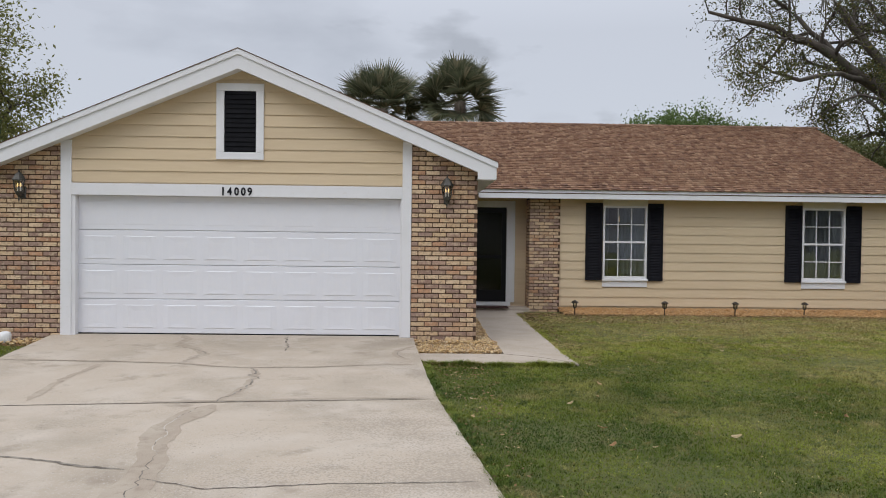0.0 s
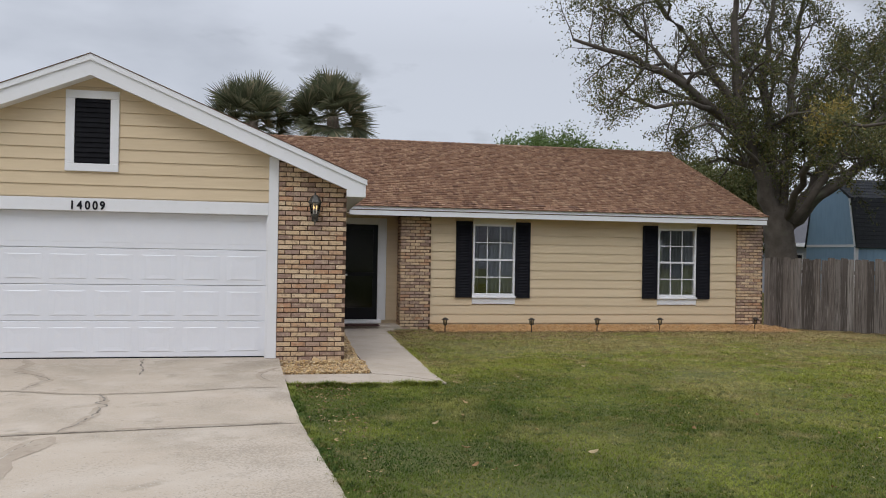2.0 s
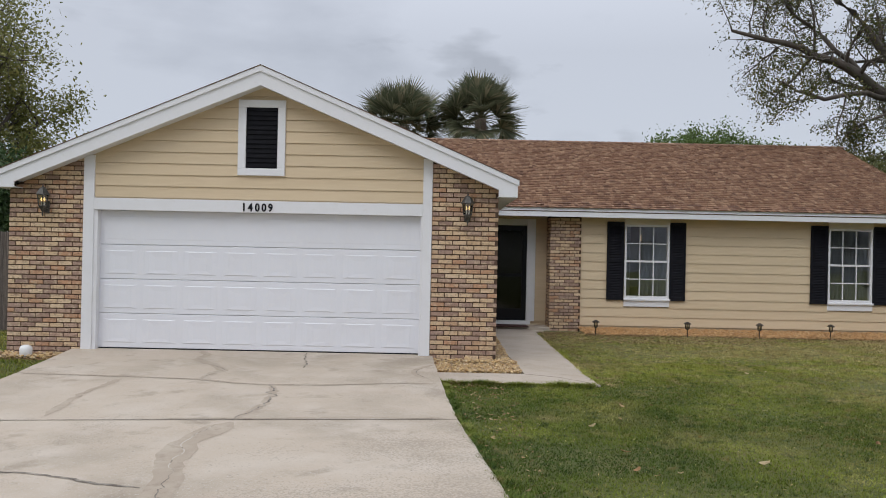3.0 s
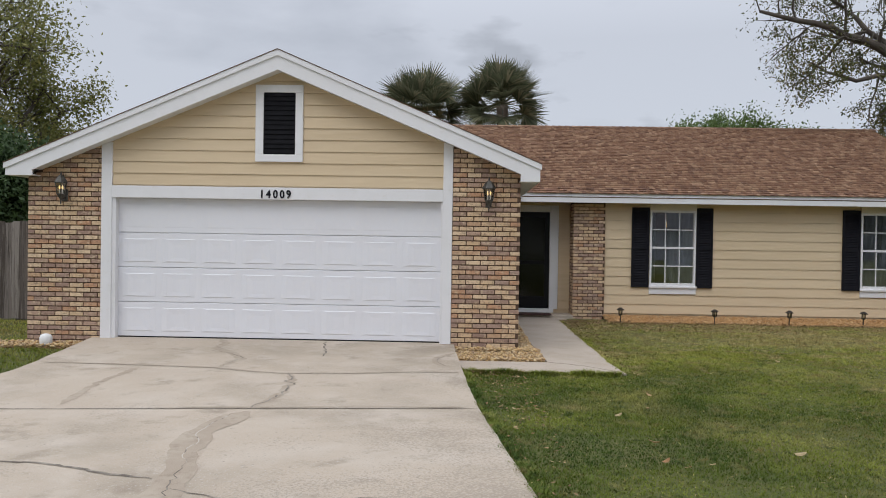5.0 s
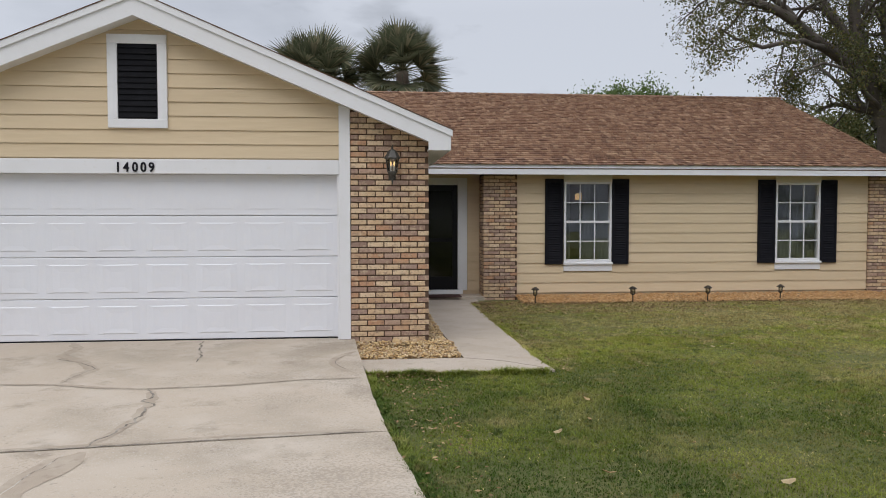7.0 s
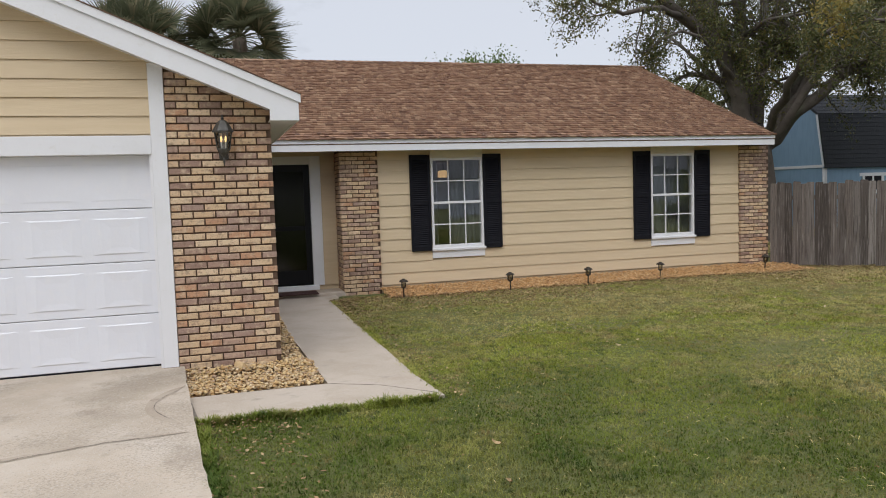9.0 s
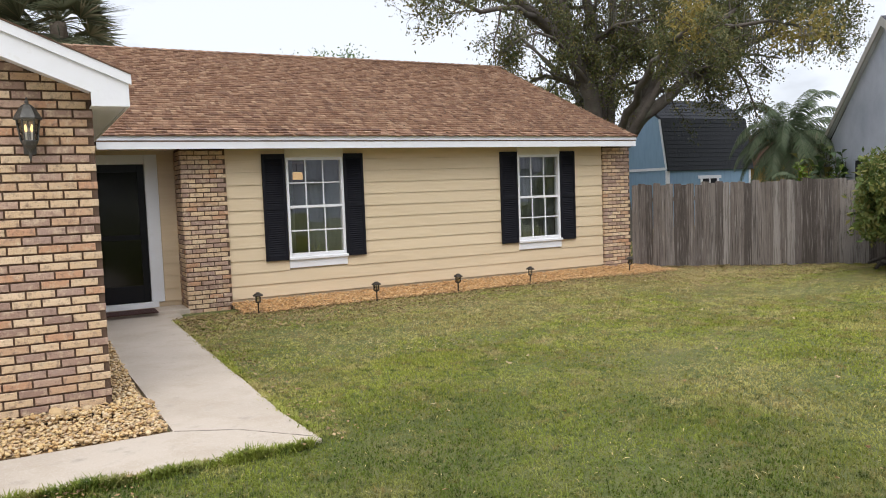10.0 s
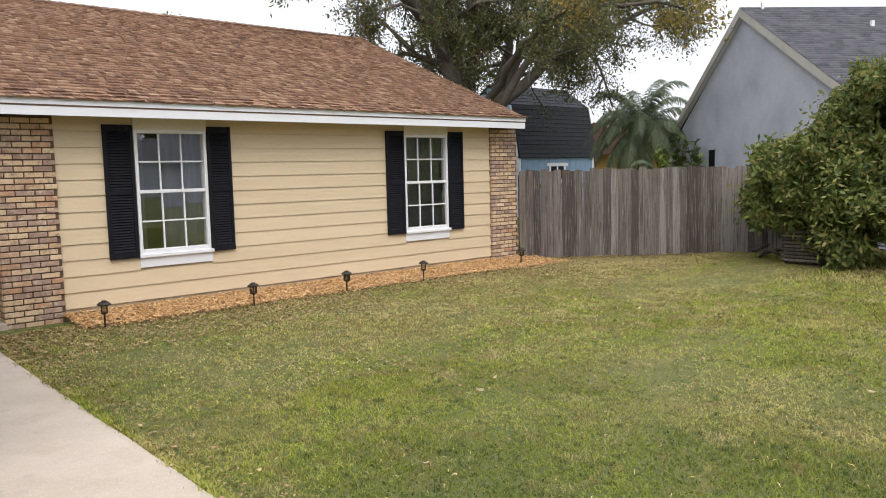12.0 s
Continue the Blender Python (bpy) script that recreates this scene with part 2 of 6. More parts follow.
OLIVELEAF = leafy("olive_leaves", ((0.11, 0.125, 0.045), (0.16, 0.165, 0.06), (0.08, 0.095, 0.035), (0.19, 0.17, 0.07)))
LEFTLEAF = leafy("broad_oak_leaves", ((0.20, 0.215, 0.07), (0.26, 0.26, 0.085), (0.14, 0.155, 0.055), (0.32, 0.28, 0.09)))
PALMLEAF = leafy("palm_fronds", ((0.12, 0.135, 0.080), (0.16, 0.175, 0.10), (0.085, 0.10, 0.060), (0.20, 0.20, 0.125), (0.30, 0.26, 0.16)), 0.25)
QUEENLEAF = leafy("feather_palm_fronds", ((0.11, 0.15, 0.08), (0.155, 0.195, 0.11), (0.08, 0.115, 0.06), (0.20, 0.225, 0.14)), 0.3)
SHRUBLEAF = leafy("glossy_shrub_leaves", ((0.09, 0.13, 0.034), (0.15, 0.19, 0.048), (0.05, 0.08, 0.022), (0.23, 0.24, 0.068), (0.26, 0.22, 0.075)), 0.3)
FIGLEAF = leafy("broad_fig_leaves", ((0.05, 0.085, 0.035), (0.075, 0.12, 0.045), (0.04, 0.065, 0.028)), 0.25)
LIMELEAF = leafy("lime_leaves", ((0.18, 0.25, 0.03), (0.13, 0.2, 0.025)), 0.3)
PEBBLE = palette("tan_river_pebble", ((0.55, 0.37, 0.16), (0.63, 0.47, 0.25), (0.38, 0.23, 0.11), (0.68, 0.55, 0.36), (0.48, 0.30, 0.13), (0.61, 0.43, 0.21), (0.34, 0.24, 0.16), (0.65, 0.50, 0.29)), 0.7, "i", (((0.34, 0.22, 0.11), 40, 0.55, 0.8),), 0.2, 90)
MULCH = palette("tan_wood_chip", ((0.55, 0.30, 0.115), (0.64, 0.40, 0.18), (0.40, 0.20, 0.08), (0.70, 0.49, 0.26), (0.50, 0.26, 0.095), (0.32, 0.18, 0.09)), 0.9, "i", (), 0.3, 90)
BEDSOIL = material("bed_soil", (0.20, 0.125, 0.065), 0.95, (((0.34, 0.21, 0.10), 14, 0.4, 0.7),), 0.8, 60)
FOUNDATION = material("painted_foundation", (0.50, 0.40, 0.27), 0.85, (((0.36, 0.28, 0.18), 4, 0.45, 0.8),), 0.3, 60)
BRONZE = material("dark_bronze_metal", (0.045, 0.036, 0.028), 0.45, (((0.09, 0.08, 0.065), 20, 0.5, 0.8),), 0.15, 60, metal=0.6)
PEWTER = material("aged_pewter_metal", (0.075, 0.072, 0.065), 0.5, (((0.16, 0.155, 0.14), 24, 0.5, 0.8),), 0.25, 60, metal=0.5)
CHROME = material("brushed_steel", (0.6, 0.6, 0.6), 0.3, (), metal=1.0)
PVC = material("white_plastic", (0.8, 0.8, 0.79), 0.45, (((0.68, 0.66, 0.62), 30, 0.55, 0.85),), 0.05, 40)
MATBROWN = material("dark_red_brown_doormat", (0.06, 0.025, 0.02), 0.97, (((0.11, 0.06, 0.05), 60, 0.5, 0.75),), 0.8, 200)
BLUE = material("pale_blue_shed_paint", (0.235, 0.355, 0.475), 0.7, (((0.20, 0.31, 0.42), 1.6, 0.45, 0.75),), 0.15, 20, stretch=(6, 6, 1))
SHEDROOF = palette("black_shed_shingle", ((0.020, 0.022, 0.026), (0.032, 0.034, 0.038), (0.026, 0.028, 0.031)), 0.93, "i", (((0.05, 0.052, 0.056), 60, 0.55, 0.8),), 0.6, 120)
STUCCO = material("pale_grey_blue_stucco", (0.50, 0.52, 0.585), 0.92, (((0.35, 0.375, 0.44), 0.8, 0.45, 0.75), ((0.45, 0.47, 0.53), 6, 0.5, 0.8)), 0.35, 45)
GREYROOF = palette("grey_asphalt_shingle", ((0.075, 0.074, 0.084), (0.105, 0.103, 0.115), (0.055, 0.055, 0.062), (0.09, 0.088, 0.098)), 0.93, "i", (((0.12, 0.122, 0.13), 2, 0.5, 0.8),), 0.5, 120)
ROOM = material("dim_room_wall", (0.30, 0.30, 0.31), 0.9, (((0.22, 0.22, 0.23), 1.2, 0.4, 0.7),))
CURTAIN = material("pale_curtain", (0.74, 0.76, 0.78), 0.9, (((0.60, 0.62, 0.65), 5, 0.4, 0.7),), 0.2, 20, stretch=(8, 8, 0.4))
ORANGE = material("orange_yellow_wall", (0.55, 0.33, 0.10), 0.85, (((0.48, 0.28, 0.08), 2, 0.4, 0.7),))


def glass(name, tint, rough=0.02, gloss=0.30):
    m = bpy.data.materials.new(name)
    m.use_nodes = True
    n, l = m.node_tree.nodes, m.node_tree.links
    n.clear()
    out, mix = n.new("ShaderNodeOutputMaterial"), n.new("ShaderNodeMixShader")
    t, g, f = n.new("ShaderNodeBsdfTransparent"), n.new("ShaderNodeBsdfGlossy"), n.new("ShaderNodeFresnel")
    t.inputs["Color"].default_value, g.inputs["Roughness"].default_value = (*tint, 1), rough
    r = n.new("ShaderNodeMapRange")
    r.inputs["From Min"].default_value, r.inputs["From Max"].default_value = 0.0, 1.0
    r.inputs["To Min"].default_value, r.inputs["To Max"].default_value = gloss, 1.0
    f.inputs["IOR"].default_value = 1.5
    l.new(f.outputs["Fac"], r.inputs["Value"])
    l.new(r.outputs["Result"], mix.inputs["Fac"])
    l.new(t.outputs["BSDF"], mix.inputs[1])
    l.new(g.outputs["BSDF"], mix.inputs[2])
    l.new(mix.outputs["Shader"], out.inputs["Surface"])
    return m


def glowing(name, colour, strength):
    m = bpy.data.materials.new(name)
    m.use_nodes = True
    p = m.node_tree.nodes["Principled BSDF"]
    p.inputs["Base Color"].default_value = (*colour, 1)
    p.inputs["Emission Color"].default_value, p.inputs["Emission Strength"].default_value = (*colour, 1), strength
    return m


PANE = glass("window_glass", (0.90, 0.92, 0.93), gloss=0.12)
LAMPGLASS = glass("lantern_glass", (0.75, 0.74, 0.70), 0.08, 0.10)
STORMGLASS = glass("dark_storm_glass", (0.06, 0.06, 0.065), 0.12, gloss=0.0)
VENTBLACK = material("black_louvre_paint", (0.005, 0.005, 0.007), 0.6, (((0.009, 0.009, 0.012), 8, 0.45, 0.7),), 0.08, 9, spec=0.1)
CREAM = material("cream_trim_paint", (0.70, 0.645, 0.53), 0.55, (((0.62, 0.57, 0.46), 3, 0.45, 0.8),), 0.06, 30)
WARMLAMP = glowing("warm_lampshade", (1.0, 0.62, 0.28), 0.6)
FLAME = glowing("warm_bulb", (1.0, 0.70, 0.30), 1.5)
BARGE = material("beige_barge_paint", (0.50, 0.48, 0.43), 0.7, (((0.42, 0.40, 0.36), 2, 0.45, 0.75),), 0.08, 30)


# ---------------------------------------------------------------- small builders
def thing(name, label, category, at=(0, 0, 0), group="", kind=""):
    ob = new(name)
    ob.location = at
    ob.empty_display_size = 0.2
    return tagged(ob, label, category, group, kind)


def root_of(ob):
    while ob.parent:
        ob = ob.parent
    return ob


def part(name, bm, mat, parent=None, label="", smooth=False):
    """Links a bmesh, given in world coordinates, as one mesh object under parent."""
    me = bpy.data.meshes.new(name)
    if parent is not None:
        bmesh.ops.translate(bm, vec=-Vector(root_of(parent).location), verts=bm.verts)
    bm.to_mesh(me)
    bm.free()
    me.materials.append(mat)
    if smooth:
        me.shade_smooth()
    ob = new(name, me)
    if parent is not None:
        ob.parent = parent
    if label:
        tagged(ob, label)
    return ob


def share(name, me, m, parent):
    """One more object on a mesh that is already there."""
    ob = new(name, me)
    ob.matrix_basis = m
    ob.parent = parent
    return ob


def soup(name, verts, faces, mat, parent=None, label="", smooth=False):
    """A mesh from arrays made by a generator; faces all of one size."""
    me = bpy.data.meshes.new(name)
    verts = np.asarray(verts, dtype=np.float32).reshape(-1, 3)
    if parent is not None:
        verts = verts - np.array(root_of(parent).location, dtype=np.float32)
    faces = np.asarray(faces, dtype=np.int32)
    k = faces.shape[1]
    me.vertices.add(len(verts))
    me.vertices.foreach_set("co", verts.ravel())
    me.loops.add(faces.size)
    me.loops.foreach_set("vertex_index", faces.ravel())
    me.polygons.add(len(faces))
    me.polygons.foreach_set("loop_start", np.arange(0, faces.size, k, dtype=np.int32))
    me.update(calc_edges=True)
    me.validate()
    me.materials.append(mat)
    if smooth:
        me.shade_smooth()
    ob = new(name, me)
    if parent is not None:
        ob.parent = parent
    if label:
        tagged(ob, label)
    return ob


def bx(bm, x0, x1, y0, y1, z0, z1, bevel=0.0):
    r = bmesh.ops.create_cube(bm, size=1, matrix=Matrix.Translation(((x0 + x1) / 2, (y0 + y1) / 2, (z0 + z1) / 2)) @ Matrix.Diagonal((x1 - x0, y1 - y0, z1 - z0, 1)))
    if bevel:
        es = list({e for v in r["verts"] for e in v.link_edges})
        bmesh.ops.bevel(bm, geom=es, offset=bevel, segments=1, affect="EDGES")
    return bm


def block(x0, x1, y0, y1, z0, z1, bevel=0.0):
    return bx(bmesh.new(), x0, x1, y0, y1, z0, z1, bevel)


def prism(outline, axis, a, b):
    """A polygon of (u, v) pairs swept along an axis: 'x' takes (y, z), 'y' takes (x, z), 'z' takes (x, y)."""
    bm = bmesh.new()
    put = {"x": lambda u, v, w: (w, u, v), "y": lambda u, v, w: (u, w, v), "z": lambda u, v, w: (u, v, w)}[axis]
    ring = [[bm.verts.new(put(u, v, w)) for u, v in outline] for w in (a, b)]
    n = len(outline)
    bm.faces.new(ring[0])
    bm.faces.new(ring[1][::-1])
    for i in range(n):
        bm.faces.new((ring[0][i], ring[1][i], ring[1][(i + 1) % n], ring[0][(i + 1) % n]))
    bmesh.ops.recalc_face_normals(bm, faces=bm.faces)
    return bm


def lathe(profile, centre, steps=12, turn=0.0):
    """A round solid from (radius, z) pairs about an upright axis."""
    bm = bmesh.new()
    rings = []
    for r, z in profile:
        rings.append([bm.verts.new((centre[0] + r * math.cos(turn + i * math.tau / steps), centre[1] + r * math.sin(turn + i * math.tau / steps), centre[2] + z)) for i in range(steps)])
    for a, b in zip(rings, rings[1:]):
        for i in range(steps):
            j = (i + 1) % steps
            bm.faces.new((a[i], a[j], b[j], b[i]))
    bm.faces.new(rings[0][::-1])
    bm.faces.new(rings[-1])
    return bm


# ---------------------------------------------------------------- ground
LAWN = -0.115


def drive_z(y):
    return float(np.interp(y, (-30, -14, -7, -4, -1.8, 0.1), (-0.115, -0.112, -0.107, -0.095, -0.06, -0.012)))


def drive_right(y):
    return float(np.interp(y, (-14, -9, -6.8, -3.8, -1.8, 0.1), (4.6, 3.7, 3.34, 2.95, 2.79, 2.66)))


def drive_left(y):
    return float(np.interp(y, (-14, -9, -6.0, -2.5, -0.5, 0.1), (-4.0, -3.0, -2.55, -2.45, -2.7, -2.78)))


def ground():
    bm = bmesh.new()
    xs = [-400, -120, -50, -25, -15] + [x * 1.0 for x in range(-10, 31)] + [40, 60, 120, 400]
    ys = [-400, -120, -50, -30] + [y * 1.0 for y in range(-20, 31)] + [45, 70, 130, 400]
    grid = [[bm.verts.new((x, y, LAWN - 0.02 + 0.012 * noise.noise((x * 0.4, y * 0.4, 0)))) for x in xs] for y in ys]
    for r0, r1 in zip(grid, grid[1:]):
        for i in range(len(xs) - 1):
            bm.faces.new((r0[i], r0[i + 1], r1[i + 1], r1[i]))
    return tagged(part("ground", bm, GROUND, smooth=True), "sandy lawn soil under patchy green grass", "ground", kind="structure")


ground()


def slab_piece(y0, y1, tilt0, tilt1, name, parent, mat):
    """A driveway slab between two joints, its sides wavering a little like a poured edge."""
    bm = bmesh.new()
    rows = []
    steps = max(2, int(abs(y1 - y0) / 0.16))
    for i in range(steps + 1):
        k = i / steps
        row = []
        for j in range(13):
            u = j / 12
            y = (y0 + tilt0 * (u - 0.5)) * (1 - k) + (y1 + tilt1 * (u - 0.5)) * k
            wob = 0.016 * noise.noise((y * 2.3, 7.0, u)) + 0.012 * noise.noise((y * 7.0, 3.0, u))
            x = (drive_left(y) - wob) * (1 - u) + (drive_right(y) + wob) * u
            row.append(bm.verts.new((x, y, drive_z(y) + 0.001 * noise.noise((x, y, 2.0)))))
        rows.append(row)
    for a, b in zip(rows, rows[1:]):
        for j in range(12):
            bm.faces.new((a[j], a[j + 1], b[j + 1], b[j]))
    bmesh.ops.recalc_face_normals(bm, faces=bm.faces)
    r = bmesh.ops.extrude_face_region(bm, geom=bm.faces[:])
    bmesh.ops.translate(bm, vec=(0, 0, -0.12), verts=[v for v in r["geom"] if isinstance(v, bmesh.types.BMVert)])
    bmesh.ops.recalc_face_normals(bm, faces=bm.faces)
    return part(name, bm, mat, parent)


driveway = thing("driveway", "cracked pale concrete driveway with stained joints", "driveway", (0, -6, -0.1), kind="structure")
JOINTS = [(0.14, 0.0), (-4.27, 0.55), (-8.2, 0.3), (-12.4, 0.2), (-17.0, 0.0)]
for (ya, ta), (yb, tb) in zip(JOINTS, JOINTS[1:]):
    slab_piece(ya, yb + 0.016, ta, tb, "slab", driveway, CONCRETE)
part("joint_bed", prism([(-2.7, -17), (4.9, -17), (3.0, -6), (2.6, 0.1), (-2.6, 0.1)], "z", -0.40, -0.150), CRACK, driveway)


def ribbon(points, width, wander, mat, name, lift, seed):
    """A strip that follows a line over the driveway, its width and course uneven."""
    rnd = random.Random(seed)
    line = []
    for (xa, ya), (xb, yb) in zip(points, points[1:]):
        n = max(2, int(math.hypot(xb - xa, yb - ya) / 0.06))
        for i in range(n):
            k = i / n
            line.append((xa + (xb - xa) * k + wander * noise.noise((xa + k * 5, ya, seed)) + rnd.uniform(-wander, wander) * 0.35, ya + (yb - ya) * k + rnd.uniform(-wander, wander) * 0.3))
    line.append(points[-1])
    bm = bmesh.new()
    last = None
    for i, (x, y) in enumerate(line):
        a, b = line[max(0, i - 5)], line[min(len(line) - 1, i + 5)]
        dx, dy = b[0] - a[0], b[1] - a[1]
        d = math.hypot(dx, dy) or 1
        w = width * (0.7 + 0.6 * abs(noise.noise((i * 0.085, seed, 1.0)))) * min(1, 0.25 + i / 4, 0.25 + (len(line) - 1 - i) / 4)
        px, py = -dy / d * w / 2, dx / d * w / 2
        pair = [bm.verts.new((x + s * px, y + s * py, drive_z(y) + lift)) for s in (1, -1)]
        if last:
            bm.faces.new((last[0], last[1], pair[1], pair[0]))
        last = pair
    bmesh.ops.recalc_face_normals(bm, faces=bm.faces)
    for f in bm.faces:
        if f.normal.z < 0:
            f.normal_flip()
    return part(name, bm, mat, driveway)


PALECRACK = material("pale_crack_filler", (0.52, 0.47, 0.40), 0.9, (((0.20, 0.165, 0.13), 7, 0.50, 0.58),), 0.3, 120)
ribbon([(-0.82, 0.05), (-0.62, -0.35), (-0.66, -0.75), (-0.30, -1.1), (-0.08, -1.5), (-0.16, -2.05)], 0.17, 0.03, CRACKBAND, "repair_band", 0.0028, 3)
ribbon([(-0.66, -0.62), (-0.48, -0.85), (-0.62, -0.95), (-0.30, -1.15), (-0.05, -1.45), (-0.12, -1.75), (-0.16, -2.10)], 0.013, 0.03, CRACK, "crack", 0.004, 4)
ribbon([(0.76, 0.0), (0.83, -0.5), (0.93, -0.85), (0.95, -1.25)], 0.030, 0.04, CRACK, "crack", 0.004, 5)
ribbon([(0.76, -2.40), (0.90, -2.72), (0.84, -2.85), (0.95, -3.0), (0.94, -3.5), (0.84, -3.95), (0.80, -4.2)], 0.026, 0.05, CRACK, "crack", 0.004, 6)
ribbon([(0.76, -2.40), (0.90, -2.78), (0.94, -3.5), (0.80, -4.2)], 0.11, 0.03, CRACKBAND, "repair_band", 0.0028, 16)
ribbon([(0.82, -4.3), (0.64, -5.1), (0.72, -5.7), (0.86, -6.1), (0.92, -6.6), (0.98, -7.4), (1.2, -8.4)], 0.29, 0.02, CRACKBAND, "repair_band", 0.0028, 7)
ribbon([(0.72, -4.33), (0.66, -4.7), (0.62, -5.14), (0.73, -5.39), (0.72, -5.72), (0.84, -5.95)], 0.013, 0.04, PALECRACK, "crack", 0.004, 8)
ribbon([(0.84, -5.95), (0.88, -6.3), (0.96, -6.9), (0.98, -7.4)], 0.013, 0.05, CRACK, "crack", 0.004, 18)
ribbon([(0.76, -6.32), (0.43, -6.25), (0.14, -6.14), (-0.15, -6.04), (-0.9, -6.0), (-1.6, -5.95), (-2.4, -5.8)], 0.035, 0.03, CRACK, "crack", 0.004, 9)
ribbon([(0.9, -6.5), (1.4, -6.72), (2.2, -6.6), (3.2, -6.55)], 0.018, 0.03, CRACK, "crack", 0.004, 10)
ribbon([(-1.0, -4.2), (-1.15, -3.2), (-1.1, -2.2)], 0.10, 0.05, CRACKBAND, "repair_band", 0.0028, 11)
ribbon([(-2.45, -2.0), (-1.1, -2.07), (-0.2, -2.15), (0.3, -2.34), (0.74, -2.42), (1.5, -2.34), (2.2, -2.16), (2.76, -2.14)], 0.09, 0.02, CRACKBAND, "joint_stain", 0.0022, 12)
ribbon([(-2.45, -2.02), (-1.1, -2.09), (-0.2, -2.17), (0.3, -2.36), (0.74, -2.43), (1.5, -2.36), (2.2, -2.18), (2.76, -2.15)], 0.012, 0.02, CRACK, "crack", 0.004, 20)
ribbon([(0.1, -4.20), (1.0, -4.12), (1.8, -4.00), (2.85, -3.93)], 0.07, 0.015, CRACKBAND, "joint_stain", 0.0022, 13)
ribbon([(-2.45, -4.53), (-1.1, -4.40), (0.2, -4.255), (1.6, -4.11), (2.9, -3.985)], 0.022, 0.006, CRACK, "crack", 0.004, 21)
ARC = [(2.70 - 0.26 * math.sin(math.pi * k / 12), -0.78 - 0.095 * k) for k in range(13)]
ribbon(ARC, 0.10, 0.006, CRACKBAND, "repair_band", 0.0028, 14)
ribbon([(x + 0.03, y) for x, y in ARC[1:-1]], 0.009, 0.008, CRACK, "crack", 0.004, 15)

# Path from the driveway to the front door: a strip across, then a run along the house.
walkway = thing("walkway", "smooth pale concrete garden path to the front door", "path", (4.3, 0, LAWN), kind="structure")


def path_edge(y):
    return 4.80 + 0.012 * noise.noise((y * 1.7, 1.0, 0)) + 0.06 * max(0, -0.9 - y)


right = [(path_edge(y), y) for y in np.linspace(-1.74, 4.72, 24)]
front = [(x, -1.78 + 0.03 * noise.noise((x * 3, 0, 4))) for x in np.linspace(2.81, 4.72, 8)]
part("path_slab", prism([(2.72, -0.94), (2.80, -1.72)] + front[1:] + right + [(5.0, 4.98), (5.0, 5.3), (3.86, 5.3), (3.86, 2.0), (3.96, -0.93)], "z", -0.34, -0.108), WALKCON, walkway)
part("path_joint", prism([(3.97, -0.935), (4.40, -1.17), (4.82, -1.64), (4.815, -1.647), (4.395, -1.178), (3.965, -0.942)], "z", -0.13, -0.1055), CRACK, walkway)
part("path_joint", prism([(2.715, -0.95), (2.735, -0.95), (2.83, -1.75), (2.80, -1.75)], "z", -0.13, -0.1050), CRACK, walkway)
part("porch_slab", block(3.60, 5.17, 5.3, 5.9, -0.30, -0.055, 0.008), WALKCON, walkway, "pale concrete porch step")

# ---------------------------------------------------------------- the house
house = thing("house", "single storey cream house with brick piers and brown shingle roof", "house", (4, 5, LAWN))
SLOPE = 0.42
PEAK = (0.05, 4.25)
YF = -0.25
EAVE_Y, EAVE_Z, RIDGE_Y, X_END = 4.98, 2.57, 10.13, 13.87


def garage_top(x):
    return PEAK[1] - SLOPE * abs(x - PEAK[0])


# Walls
def pier(name, x0, x1, y0, y1, top, label):
    return part(name, prism([(x0, LAWN - 0.1), (x1, LAWN - 0.1), (x1, top(x1)), (x0, top(x0))], "y", y0, y1), MORTAR, house, label)


soffit_line = lambda x: garage_top(x) - 0.235
brick_left = pier("wall_garage_left", -3.75, -2.64, 0.012, 0.24, soffit_line, "brick pier beside the garage door")
brick_right = pier("wall_garage_right", 2.62, 3.618, 0.012, 0.24, soffit_line, "brick pier beside the garage door")
part("wall_garage_side", block(3.395, 3.605, 0.24, 5.93, LAWN - 0.1, 2.42), MORTAR, house, "garage side wall")
part("wall_left", block(-3.75, -3.54, 0.24, 15.0, LAWN - 0.1, 2.42), SIDING, house)
part("wall_back", block(-3.54, 13.78, 14.8, 15.0, LAWN - 0.1, 2.42), SIDING, house)
wall_gable = part("wall_gable", prism([(-2.62, 2.10), (2.61, 2.10), (2.61, soffit_line(2.61)), (0.05, soffit_line(0.05)), (-2.62, soffit_line(-2.62))], "y", 0.02, 0.20), SIDING, house, "cream lap siding in the gable")

# Front wall of the long wing, with two real window openings.
WIN = [(6.80, 7.79), (11.29, 12.27)]
WZ0, WZ1 = 0.60, 2.24
FY = 5.40
bm = bmesh.new()
xs = [5.83, WIN[0][0], WIN[0][1], WIN[1][0], WIN[1][1], 13.31]
for a, b in ((0, 1), (2, 3), (4, 5)):
    bx(bm, xs[a], xs[b], FY, FY + 0.15, LAWN - 0.1, 2.42)
for a, b in WIN:
    bx(bm, a, b, FY, FY + 0.15, LAWN - 0.1, WZ0)
    bx(bm, a, b, FY, FY + 0.15, WZ1, 2.42)
wall_front = part("wall_front", bm, FOUNDATION, house, "cream lap siding wall")
pier_entry = part("pier_entry", block(5.162, 5.828, 5.342, 5.93, LAWN - 0.1, 2.42), MORTAR, house, "brick pier beside the front door")
pier_corner = part("pier_corner", block(13.332, 14.0, 5.342, 5.60, LAWN - 0.1, 2.42), MORTAR, house, "brick pier at the house corner")
part("wall_right", block(13.58, 13.78, 5.60, 14.8, LAWN - 0.1, 2.42), SIDING, house)
